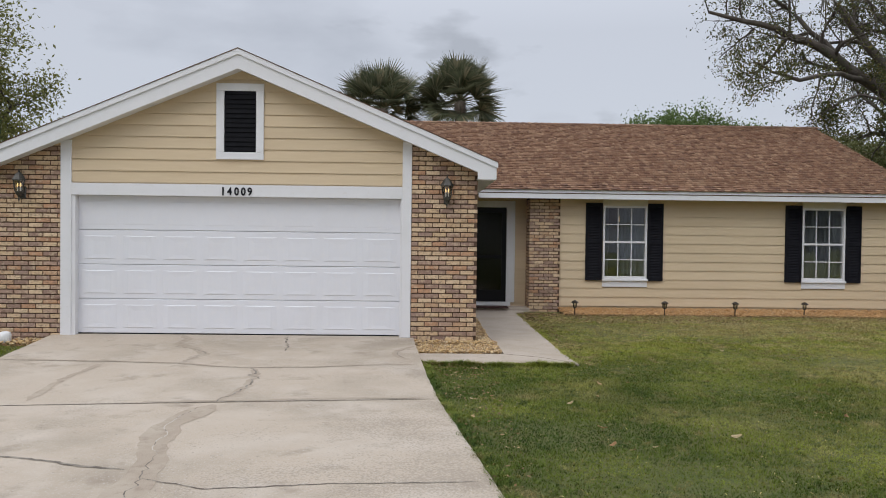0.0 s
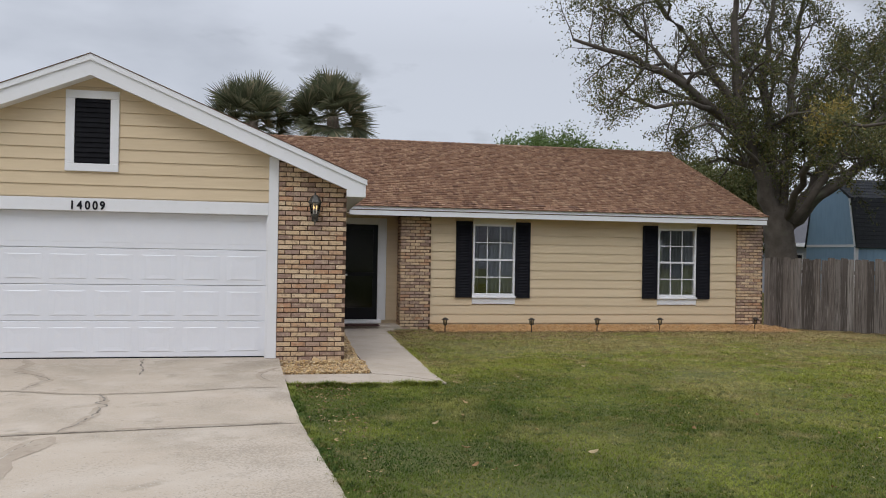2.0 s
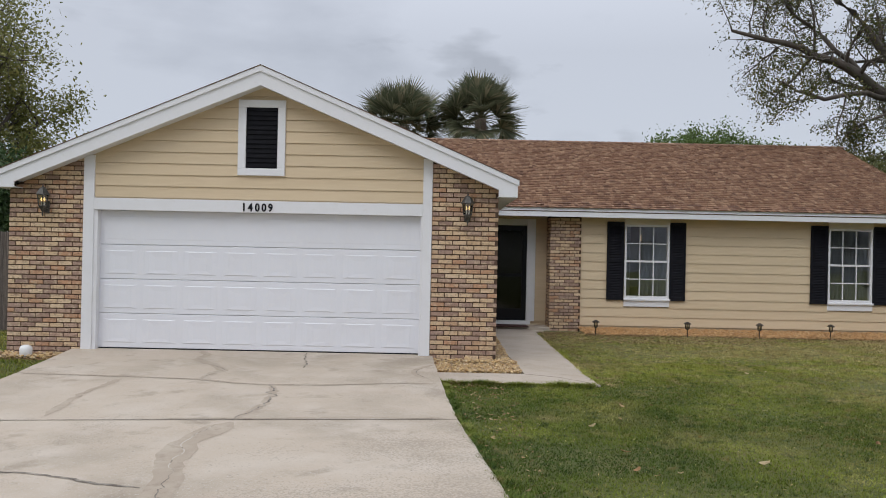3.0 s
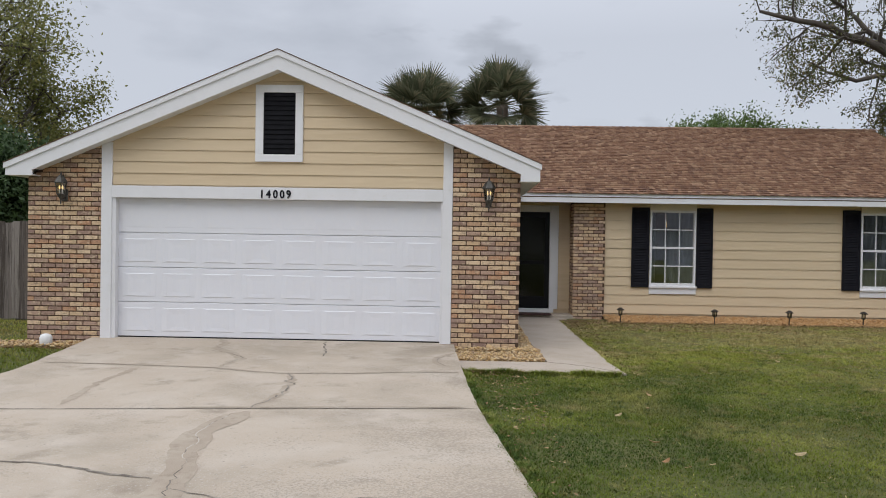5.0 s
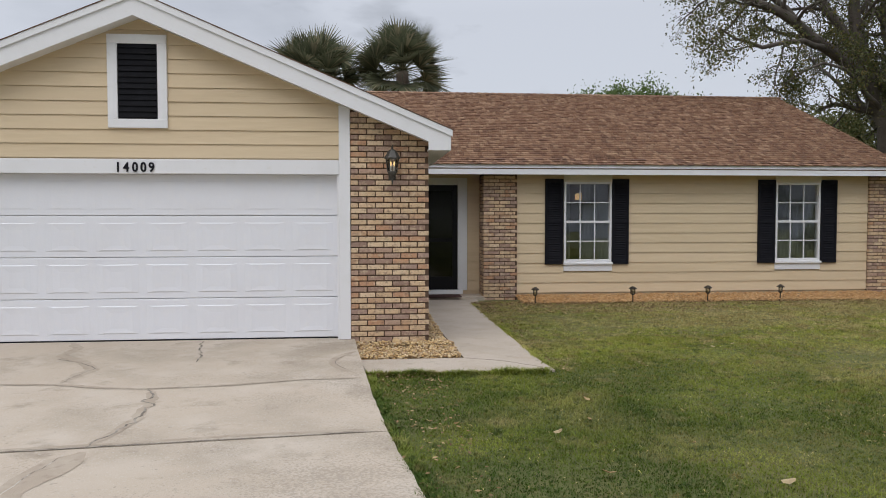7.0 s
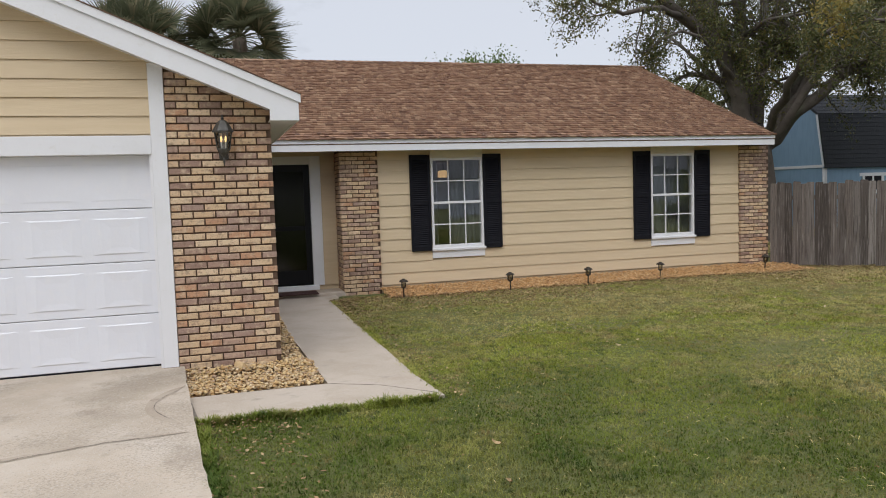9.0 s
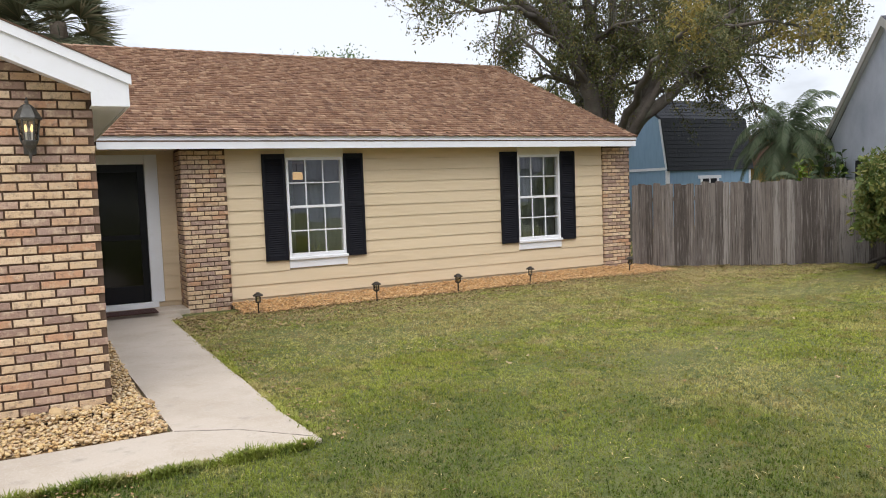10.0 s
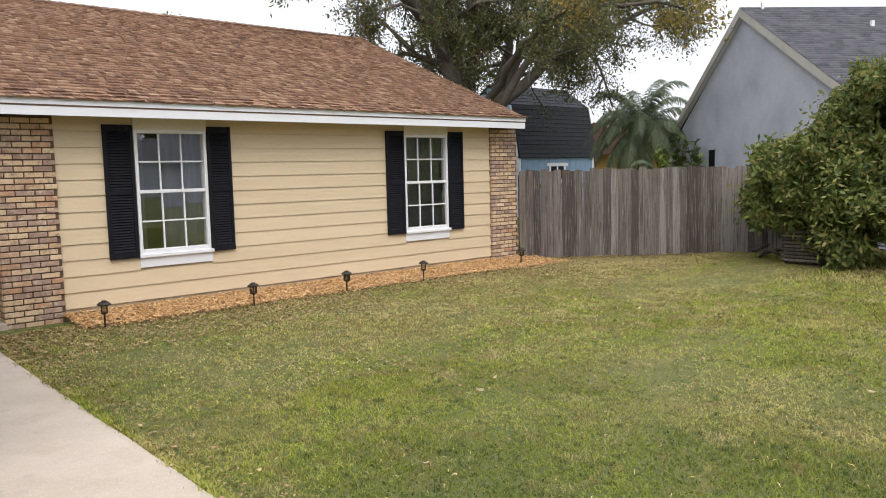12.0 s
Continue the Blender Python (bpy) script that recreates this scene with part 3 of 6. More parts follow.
part("wall_right_gable", prism([(5.2, 2.42), (15.0, 2.42), (10.13, 4.5)], "x", 13.58, 13.76), SIDING, house)
bm = bmesh.new()
bx(bm, 3.605, 3.70, 5.92, 6.05, LAWN, 2.42)
bx(bm, 4.75, 5.162, 5.92, 6.05, LAWN, 2.42)
bx(bm, 3.70, 4.75, 5.92, 6.05, 2.20, 2.42)
wall_entry = part("wall_entry", bm, SIDING, house, "siding wall of the entrance recess")
part("wall_inner", block(5.9, 13.5, 11.3, 11.4, LAWN, 2.42), ROOM, house)
part("interior_floor", block(5.9, 13.5, 5.56, 11.3, -0.1, 0.0), ROOM, house)
part("interior_ceiling", block(5.9, 13.5, 5.56, 11.3, 2.36, 2.40), ROOM, house)
part("interior_divider", block(9.6, 9.7, 5.56, 11.3, 0.0, 2.36), ROOM, house)
part("hall_back", block(3.6, 5.16, 7.5, 7.6, LAWN, 2.4), ROOM, house)


def lap(x0, x1, z0, z1, y, parent, lift=0.019):
    """One lap board: its lower edge stands out, its upper edge is tucked in."""
    return part("board", prism([(y, z0), (y - lift, z0), (y - 0.004, z1), (y, z1)], "x", x0, x1), SIDING, parent)


z = 0.005
while z < 2.36:
    z1 = min(z + 0.2005, 2.40)
    spans = [(5.842, 13.325)]
    for a, b in WIN:
        if z1 > WZ0 - 0.17 and z < WZ1 + 0.17:
            spans = [s for (p, q) in spans for s in ((p, a - 0.005), (b + 0.005, q)) if s[1] - s[0] > 0.02 and (p < a < q)] + [(p, q) for (p, q) in spans if not (p < a < q)]
    for p, q in sorted(set(spans)):
        lap(p, q, z, z1 - 0.003, FY - 0.001, wall_front)
    z += 0.2005
z = 0.02
while z < 2.3:
    lap(4.905, 5.155, z, min(z + 0.2005, 2.36) - 0.003, 5.918, wall_entry)
    z += 0.2005
z = 2.285
while z < 3.92:
    z1 = z + 0.1735
    run = lambda h: (4.25 - 0.235 - h) / SLOPE
    a0, a1 = min(2.50, run(z)), min(2.50, max(0.02, run(z1)))
    bm = bmesh.new()
    sides = []
    for s in (-1, 1):
        c = PEAK[0] if max(a0, a1) < 2.5 else 0.0
        sides.append([bm.verts.new(v) for v in ((c + s * a0 * 0.995, 0.018, z), (c + s * a0 * 0.995, -0.002, z), (c + s * a1 * 0.995, 0.013, z1 - 0.003), (c + s * a1 * 0.995, 0.018, z1 - 0.003))])
    for i in range(4):
        bm.faces.new((sides[0][i], sides[1][i], sides[1][(i + 1) % 4], sides[0][(i + 1) % 4]))
    bm.faces.new(sides[0][::-1])
    bm.faces.new(sides[1])
    bmesh.ops.recalc_face_normals(bm, faces=bm.faces)
    part("board", bm, SIDING, wall_gable)
    z += 0.1735

# White trim round the garage door
bm = bmesh.new()
bx(bm, 2.478, 2.618, -0.022, 0.15, -0.03, soffit_line(2.62) + 0.02, 0.004)
part("trim_board", bm, WHITE, house, "white upright board")
part("trim_board", block(-2.634, -2.474, -0.022, 0.15, -0.03, soffit_line(-2.63) + 0.02, 0.004), WHITE, house, "white upright board")
part("trim_board", block(-2.474, 2.478, -0.024, 0.14, 2.088, 2.268, 0.004), WHITE, house, "white header board")
part("trim_board", block(-2.474, -2.42, 0.0, 0.14, -0.02, 2.088), WHITE, house)
part("trim_board", block(2.452, 2.478, 0.0, 0.14, -0.02, 2.088), WHITE, house)
part("trim_foot", block(2.474, 2.622, -0.027, 0.06, -0.045, -0.012, 0.004), MORTAR, house, "rotted dark foot of the trim board")
part("threshold_seal", block(-2.44, 2.46, 0.11, 0.15, -0.02, 0.004), BLACK, house, "black rubber door seal")

# Sectional garage door: four sections, each with eight raised panels
garage_door = part("garage_door", block(-2.43, 2.455, 0.165, 0.18, 0.0, 2.09), DOORWHITE, house, "white sectional garage door, closed")
for s in range(4):
    z0 = 0.004 + s * 0.5225
    z1 = z0 + 0.516
    section = part("section", block(-2.428, 2.453, 0.108, 0.162, z0, z1, 0.006), DOORWHITE, garage_door)
    for k in range(8):
        x0 = -2.36 + k * 0.606
        zc0, zc1, x1 = z0 + 0.075, z1 - 0.085, x0 + 0.515
        dep = 0.0078 if s < 3 else 0.002
        bm = bmesh.new()
        outer = [bm.verts.new(v) for v in ((x0, 0.1075, zc0), (x1, 0.1075, zc0), (x1, 0.1075, zc1), (x0, 0.1075, zc1))]
        low = [bm.verts.new(v) for v in ((x0 + 0.085, 0.1075 - dep, zc0 + 0.014), (x1 - 0.085, 0.1075 - dep, zc0 + 0.014), (x1 - 0.085, 0.1075 - dep, zc1 - 0.012), (x0 + 0.085, 0.1075 - dep, zc1 - 0.012))]
        inn = [bm.verts.new(v) for v in ((x0 + 0.17, 0.107 - dep * 0.4, zc0 + 0.07), (x1 - 0.17, 0.107 - dep * 0.4, zc0 + 0.07), (x1 - 0.17, 0.107 - dep * 0.4, zc1 - 0.09), (x0 + 0.17, 0.107 - dep * 0.4, zc1 - 0.09))]
        for p, q in ((outer, low), (low, inn)):
            for i in range(4):
                bm.faces.new((p[i], p[(i + 1) % 4], q[(i + 1) % 4], q[i]))
        bm.faces.new(inn)
        bmesh.ops.recalc_face_normals(bm, faces=bm.faces)
        part("panel", bm, DOORWHITE, garage_door)

# House number
for ch, x in zip("14009", (-0.215, -0.117, -0.012, 0.088, 0.185)):
    cu = bpy.data.curves.new("digit", "FONT")
    cu.body, cu.size, cu.extrude, cu.align_x, cu.offset = ch, 0.165, 0.006, "CENTER", 0.004
    tmp = bpy.data.objects.new("digit", cu)
    scene.collection.objects.link(tmp)
    me = bpy.data.meshes.new_from_object(tmp.evaluated_get(bpy.context.evaluated_depsgraph_get()))
    bpy.data.objects.remove(tmp)
    me.materials.clear()
    me.materials.append(BLACK)
    ob = new("digit", me)
    ob.matrix_basis = Matrix.Translation(Vector((x, -0.031, 2.112)) - Vector(house.location)) @ pose(0, 0, 0, 90, 0, 0) @ Matrix.Diagonal((0.86, 1, 1, 1))
    ob.parent = house
    tagged(ob, "black house number digit " + ch)

# Attic vent
vent = part("vent", block(-0.21, 0.275, -0.008, 0.019, 2.745, 3.68), VENTBLACK, house, "black louvred attic vent in a white frame")
bm = bmesh.new()
bx(bm, -0.325, 0.385, -0.03, 0.012, 3.675, 3.788, 0.004)
bx(bm, -0.325, 0.385, -0.03, 0.012, 2.648, 2.758, 0.004)
bx(bm, -0.325, -0.205, -0.028, 0.012, 2.758, 3.675, 0.004)
bx(bm, 0.270, 0.385, -0.028, 0.012, 2.758, 3.675, 0.004)
part("frame", bm, WHITE, vent, "white vent frame")
for i in range(13):
    zc = 2.775 + i * 0.0705
    part("slat", prism([(-0.009, zc + 0.068), (-0.012, zc + 0.072), (-0.026 - 0.002 * (i % 3), zc + 0.003), (-0.022 - 0.002 * (i % 3), zc)], "x", -0.20, 0.265), VENTBLACK, vent)

# Barge boards with a boxed return, drip strip and soffit
def barge(s, x_end, x_ret):
    """One slanted barge board from the peak down to its boxed end."""
    zb = lambda x: garage_top(x) - 0.265
    ze = garage_top(x_end)
    out = [(PEAK[0], PEAK[1] - 0.02), (x_end, ze - 0.03), (x_end, 2.385), (x_ret, 2.385), (x_ret, zb(x_ret)), (PEAK[0], PEAK[1] - 0.285)]
    part("barge_board", prism(out, "y", YF, YF + 0.035), WHITE, house, "white barge board")
    top = [(PEAK[0], PEAK[1] + 0.005), (x_end + s * 0.02, garage_top(x_end + s * 0.02) + 0.002), (x_end + s * 0.02, garage_top(x_end + s * 0.02) - 0.078), (PEAK[0], PEAK[1] - 0.078)]
    part("drip_strip", prism(top, "y", YF - 0.022, YF - 0.001), WHITE, house, "white drip strip")
    sof = [(PEAK[0], PEAK[1] - 0.255), (x_ret, zb(x_ret) + 0.03), (x_ret, zb(x_ret) + 0.015), (PEAK[0], PEAK[1] - 0.27)]
    part("gable_soffit", prism(sof, "y", YF + 0.036, 0.03), WHITE, house)
    part("eave_soffit", prism([(x_ret, 2.40), (x_end - s * 0.027, 2.40), (x_end - s * 0.027, 2.388), (x_ret, 2.388)], "y", YF + 0.036, 4.95 if s > 0 else 15.0), WHITE, house, "white eave soffit")
    part("eave_fascia", prism([(x_end - s * 0.025, 2.385), (x_end, 2.385), (x_end, ze - 0.02), (x_end - s * 0.025, ze - 0.01)], "y", YF + 0.036, 4.95 if s > 0 else 15.0), WHITE, house, "white fascia board")


barge(1, 3.88, 3.60)
barge(-1, -3.96, -3.56)

# Roof decks
roof = part("roof", prism([(EAVE_Y, EAVE_Z - 0.02), (RIDGE_Y, EAVE_Z + (RIDGE_Y - EAVE_Y) * SLOPE - 0.01), (15.28, EAVE_Z - 0.02), (15.28, EAVE_Z - 0.10), (RIDGE_Y, EAVE_Z + (RIDGE_Y - EAVE_Y) * SLOPE - 0.12), (EAVE_Y, EAVE_Z - 0.10)], "x", -3.9, X_END), ROOFBASE, house, "brown asphalt shingle roof")
part("garage_roof", prism([(3.905, garage_top(3.905) + 0.004), (0.05, PEAK[1] + 0.006), (-3.985, garage_top(-3.985) + 0.004), (-3.985, garage_top(-3.985) + 0.014), (0.05, PEAK[1] + 0.018), (3.905, garage_top(3.905) + 0.014)], "y", YF - 0.03, 9.2), ROOFBASE, house, "brown shingle garage roof")
part("fascia", block(3.985, X_END, EAVE_Y + 0.004, EAVE_Y + 0.03, 2.365, EAVE_Z - 0.03), WHITE, house, "white eave fascia board")
part("fascia_drip", block(3.985, X_END + 0.01, EAVE_Y - 0.005, EAVE_Y + 0.003, EAVE_Z - 0.080, EAVE_Z - 0.012), WHITE, house, "white drip strip under the shingles")
part("rake_board", prism([(EAVE_Y + 0.03, 2.365), (EAVE_Y + 0.03, EAVE_Z - 0.03), (RIDGE_Y, EAVE_Z + (RIDGE_Y - EAVE_Y) * SLOPE - 0.03), (15.2, EAVE_Z - 0.03), (15.2, 2.365), (RIDGE_Y, EAVE_Z + (RIDGE_Y - EAVE_Y) * SLOPE - 0.22)], "x", X_END - 0.03, X_END), WHITE, house, "white rake board")
part("porch_soffit", block(3.60, X_END - 0.03, EAVE_Y + 0.03, 5.92, 2.395, 2.42), SIDING, house, "cream eave soffit")


# Windows with shutters
def window(x0, x1, name):
    w = part(name, block(x0, x1, FY + 0.05, FY + 0.09, WZ0, WZ0 + 0.03), WHITE, house, "white sash window with twelve panes")
    t = 0.045
    bm = bmesh.new()
    bx(bm, x0, x0 + t, FY - 0.03, FY + 0.10, WZ0, WZ1, 0.004)
    bx(bm, x1 - t, x1, FY - 0.03, FY + 0.10, WZ0, WZ1, 0.004)
    bx(bm, x0 + t, x1 - t, FY - 0.03, FY + 0.10, WZ1 - t, WZ1, 0.004)
    bx(bm, x0 + t, x1 - t, FY - 0.03, FY + 0.10, WZ0, WZ0 + 0.07, 0.004)
    part("frame", bm, WHITE, w)
    mid = (WZ0 + 0.07 + WZ1 - t) / 2
    part("meeting_rail", block(x0 + t, x1 - t, FY - 0.012, FY + 0.06, mid - 0.022, mid + 0.022, 0.003), WHITE, w)
    for lo, hi, yy in ((WZ0 + 0.07, mid - 0.022, FY + 0.012), (mid + 0.022, WZ1 - t, FY + 0.036)):
        wx = (x1 - x0 - 2 * t) / 3
        for k in (1, 2):
            part("muntin", block(x0 + t + k * wx - 0.010, x0 + t + k * wx + 0.010, yy - 0.014, yy + 0.012, lo, hi), WHITE, w)
        part("muntin", block(x0 + t, x1 - t, yy - 0.012, yy + 0.010, (lo + hi) / 2 - 0.010, (lo + hi) / 2 + 0.010), WHITE, w)
        for k in range(3):
            for a, b in ((lo, (lo + hi) / 2 - 0.01), ((lo + hi) / 2 + 0.01, hi)):
                tl = random.uniform(-0.0015, 0.0015)
                ob = part("pane", prism([(yy - 0.002 + tl, a), (yy + 0.002 + tl, a), (yy + 0.002 - tl, b), (yy - 0.002 - tl, b)], "x", x0 + t + k * wx + 0.010, x0 + t + (k + 1) * wx - 0.010), PANE, w)
                ob.visible_shadow = False
    part("head_board", block(x0 - 0.005, x1 + 0.005, FY - 0.034, FY - 0.001, WZ1 + 0.001, 2.393, 0.003), CREAM, w, "cream board over the window")
    part("sill", block(x0 - 0.015, x1 + 0.025, FY - 0.065, FY + 0.05, WZ0 - 0.035, WZ0 + 0.012, 0.006), WHITE, w, "white sill")
    part("apron", block(x0 - 0.005, x1 + 0.01, FY - 0.03, FY - 0.001, WZ0 - 0.165, WZ0 - 0.036, 0.004), WHITE, w, "white apron board")
    return w


def shutter(x0, x1):
    s = part("shutter", block(x0 + 0.03, x1 - 0.03, FY - 0.028, FY - 0.016, 0.60, 2.28), BLACK, house, "black louvred window shutter")
    bm = bmesh.new()
    for a, b, c, d in ((x0, x0 + 0.045, 0.575, 2.298), (x1 - 0.045, x1, 0.575, 2.298), (x0 + 0.045, x1 - 0.045, 0.575, 0.66), (x0 + 0.045, x1 - 0.045, 2.215, 2.298), (x0 + 0.045, x1 - 0.045, 1.40, 1.47)):
        bx(bm, a, b, FY - 0.056, FY - 0.015, c, d, 0.003)
    part("shutter_frame", bm, BLACK, s)
    for lo, hi in ((0.66, 1.40), (1.47, 2.215)):
        n = int((hi - lo) / 0.034)
        for i in range(n):
            zc = lo + (i + 0.5) * (hi - lo) / n
            part("louvre", prism([(FY - 0.030, zc + 0.012), (FY - 0.034, zc + 0.016), (FY - 0.052, zc - 0.012), (FY - 0.048, zc - 0.016)], "x", x0 + 0.045, x1 - 0.045), BLACK, s)


for i, (a, b) in enumerate(WIN):
    window(a, b, "window")
    shutter(a - 0.392, a - 0.018)
    shutter(b + 0.004, b + 0.352)
    for cx, half in (((a + 0.09, 0.08), ((a + 0.40 + b) / 2, (b - a - 0.42) / 2)) if i == 0 else ((a + (b - a) * 0.27, (b - a) * 0.25), (b - (b - a) * 0.26, (b - a) * 0.25))):
        bm = bmesh.new()
        ring = []
        for k in range(25):
            x = cx - half + k * half / 12
            y = FY + 0.16 + 0.025 * math.sin(k * 1.6)
            ring.append((bm.verts.new((x, y, 0.5)), bm.verts.new((x, y, 2.3))))
        for p, q in zip(ring, ring[1:]):
            bm.faces.new((p[0], q[0], q[1], p[1]))
        bmesh.ops.solidify(bm, geom=bm.faces[:], thickness=0.006)
        tagged(part("curtain", bm, CURTAIN, smooth=True), "pale gathered curtain hanging behind the window", "curtain", "window curtains")

lamp = thing("ceiling_lamp", "small warm lit ceiling lamp inside the house", "ceiling lamp", (8.61, 10.6, 2.36))
part("rod", lathe([(0.012, -0.22), (0.012, 0.0)], (8.61, 10.6, 2.36), 8), BRONZE, lamp)
part("shade", lathe([(0.13, -0.38), (0.145, -0.36), (0.135, -0.22), (0.03, -0.20)], (8.61, 10.6, 2.36), 14), WARMLAMP, lamp, "glowing amber shade")

# Front door
door = part("door", block(3.77, 4.695, 5.955, 5.995, 0.03, 2.185, 0.004), BLACKGLOSS, house, "black front door with a glass storm door")
bm = bmesh.new()
for a, b, c, d in ((3.77, 3.88, 0.05, 2.185), (4.595, 4.695, 0.05, 2.185), (3.88, 4.595, 2.07, 2.185), (3.88, 4.595, 0.05, 0.30), (3.88, 4.595, 1.02, 1.10)):
    bx(bm, a, b, 5.915, 5.945, c, d, 0.004)
part("storm_frame", bm, BLACKGLOSS, door)
for c, d in ((0.30, 1.02), (1.10, 2.07)):
    part("pane", block(3.88, 4.595, 5.928, 5.934, c, d), STORMGLASS, door)
part("handle", block(3.92, 4.02, 5.88, 5.912, 1.02, 1.06, 0.006), CHROME, door, "steel door handle")
part("knocker", block(4.20, 4.225, 5.940, 5.953, 1.62, 1.76, 0.004), CHROME, door, "pale metal door knocker")
bm = bmesh.new()
bx(bm, 4.70, 4.895, 5.885, 5.935, 0.02, 2.335, 0.005)
bx(bm, 3.615, 3.765, 5.885, 5.935, 0.02, 2.335, 0.005)
bx(bm, 3.765, 4.70, 5.887, 5.935, 2.19, 2.335, 0.005)
part("door_casing", bm, WHITE, house, "white door casing")
part("door_sill", block(3.70, 4.80, 5.84, 5.95, -0.055, 0.03, 0.006), WHITE, house, "white door sill")

doormat = part("doormat", block(3.93, 4.70, 5.20, 5.66, -0.0545, -0.038, 0.004), MATBROWN)
tagged(doormat, "dark red-brown doormat at the front door", "doormat")


# ---------------------------------------------------------------- lanterns and path lights
def wall_lantern(x):
    """A carriage lantern on its bracket, lit by two small bulbs."""
    at = Vector((x, 0.0, 2.2))
    t = thing("wall_lantern", "aged metal carriage lantern with two lit bulbs", "wall lantern", (x, -0.002, 2.2), "garage lanterns")
    c = (x, -0.13, 2.2)
    part("backplate", block(x - 0.045, x + 0.045, -0.02, 0.0, 2.02, 2.20, 0.008), PEWTER, t)
    part("arm", prism([(-0.02, 2.06), (-0.02, 2.09), (-0.11, 2.06), (-0.15, 2.075), (-0.14, 2.045), (-0.10, 2.035)], "x", x - 0.014, x + 0.014), PEWTER, t)
    part("tail", lathe([(0.004, -0.235), (0.012, -0.20), (0.010, -0.17), (0.022, -0.145)], c, 8), PEWTER, t)
    part("cup", lathe([(0.02, -0.145), (0.045, -0.12), (0.062, -0.085), (0.060, -0.075)], c, 6), PEWTER, t)
    glass_ob = part("glass", lathe([(0.056, -0.076), (0.078, 0.085)], c, 6), LAMPGLASS, t, "clear bevelled glass")
    glass_ob.visible_shadow = False
    for i in range(6):
        a = i * math.tau / 6
        bm = bmesh.new()
        d = Vector((math.cos(a), math.sin(a), 0))
        lo, hi = Vector(c) + d * 0.060 + Vector((0, 0, -0.08)), Vector(c) + d * 0.083 + Vector((0, 0, 0.09))
        bmesh.ops.create_cube(bm, size=1, matrix=Matrix.Translation((lo + hi) / 2) @ (hi - lo).to_track_quat("Z", "Y").to_matrix().to_4x4() @ Matrix.Diagonal((0.009, 0.009, (hi - lo).length, 1)))
        part("post", bm, PEWTER, t)
    part("cap", lathe([(0.10, 0.082), (0.102, 0.095), (0.085, 0.125), (0.062, 0.165), (0.035, 0.195), (0.014, 0.205)], c, 6), PEWTER, t, "dented domed cap")
    part("finial", lathe([(0.012, 0.205), (0.016, 0.222), (0.006, 0.235), (0.010, 0.245), (0.003, 0.256)], c, 8), PEWTER, t)
    for dx in (-0.02, 0.024):
        part("candle", lathe([(0.009, -0.075), (0.009, -0.01)], (x + dx, -0.13, 2.2), 8), PVC, t)
        part("bulb", lathe([(0.006, -0.01), (0.013, 0.012), (0.009, 0.035), (0.002, 0.05)], (x + dx, -0.13, 2.2), 8), FLAME, t, "glowing flame-shaped bulb")


wall_lantern(3.15)
wall_lantern(-3.19)


def path_light():
    t = thing("path_light", "small dark bronze solar path light on a stake", "path light", (0, 0, 0), "path lights along the bed")
    part("stake", lathe([(0.011, -0.06), (0.011, 0.155)], (0, 0, 0), 8), BRONZE, t)
    part("base", lathe([(0.014, 0.15), (0.04, 0.165), (0.04, 0.178)], (0, 0, 0), 10), BRONZE, t)
    part("lens", lathe([(0.036, 0.178), (0.040, 0.265)], (0, 0, 0), 10), LAMPGLASS, t, "ribbed clear lens")
    for i in range(4):
        a = i * math.tau / 4 + 0.4
        part("rib", block(math.cos(a) * 0.042 - 0.005, math.cos(a) * 0.042 + 0.005, math.sin(a) * 0.042 - 0.005, math.sin(a) * 0.042 + 0.005, 0.17, 0.27), BRONZE, t)
    part("cap", lathe([(0.078, 0.262), (0.080, 0.272), (0.052, 0.296), (0.030, 0.305), (0.028, 0.315)], (0, 0, 0), 12), BRONZE, t, "bronze cap with a small solar cell")
    return t


LIGHTS = [(6.02, 4.50, 2), (7.92, 4.45, -3), (9.44, 4.50, 1), (10.95, 4.55, 3), (13.40, 4.70, -4)]
first_light = path_light()
first_light.matrix_basis = pose(6.02, 4.50, LAWN, 1, 0, 0)
for x, y, lean in LIGHTS[1:]:
    copy_thing(first_light, pose(x, y, LAWN, lean, lean * 0.6, x * 40))


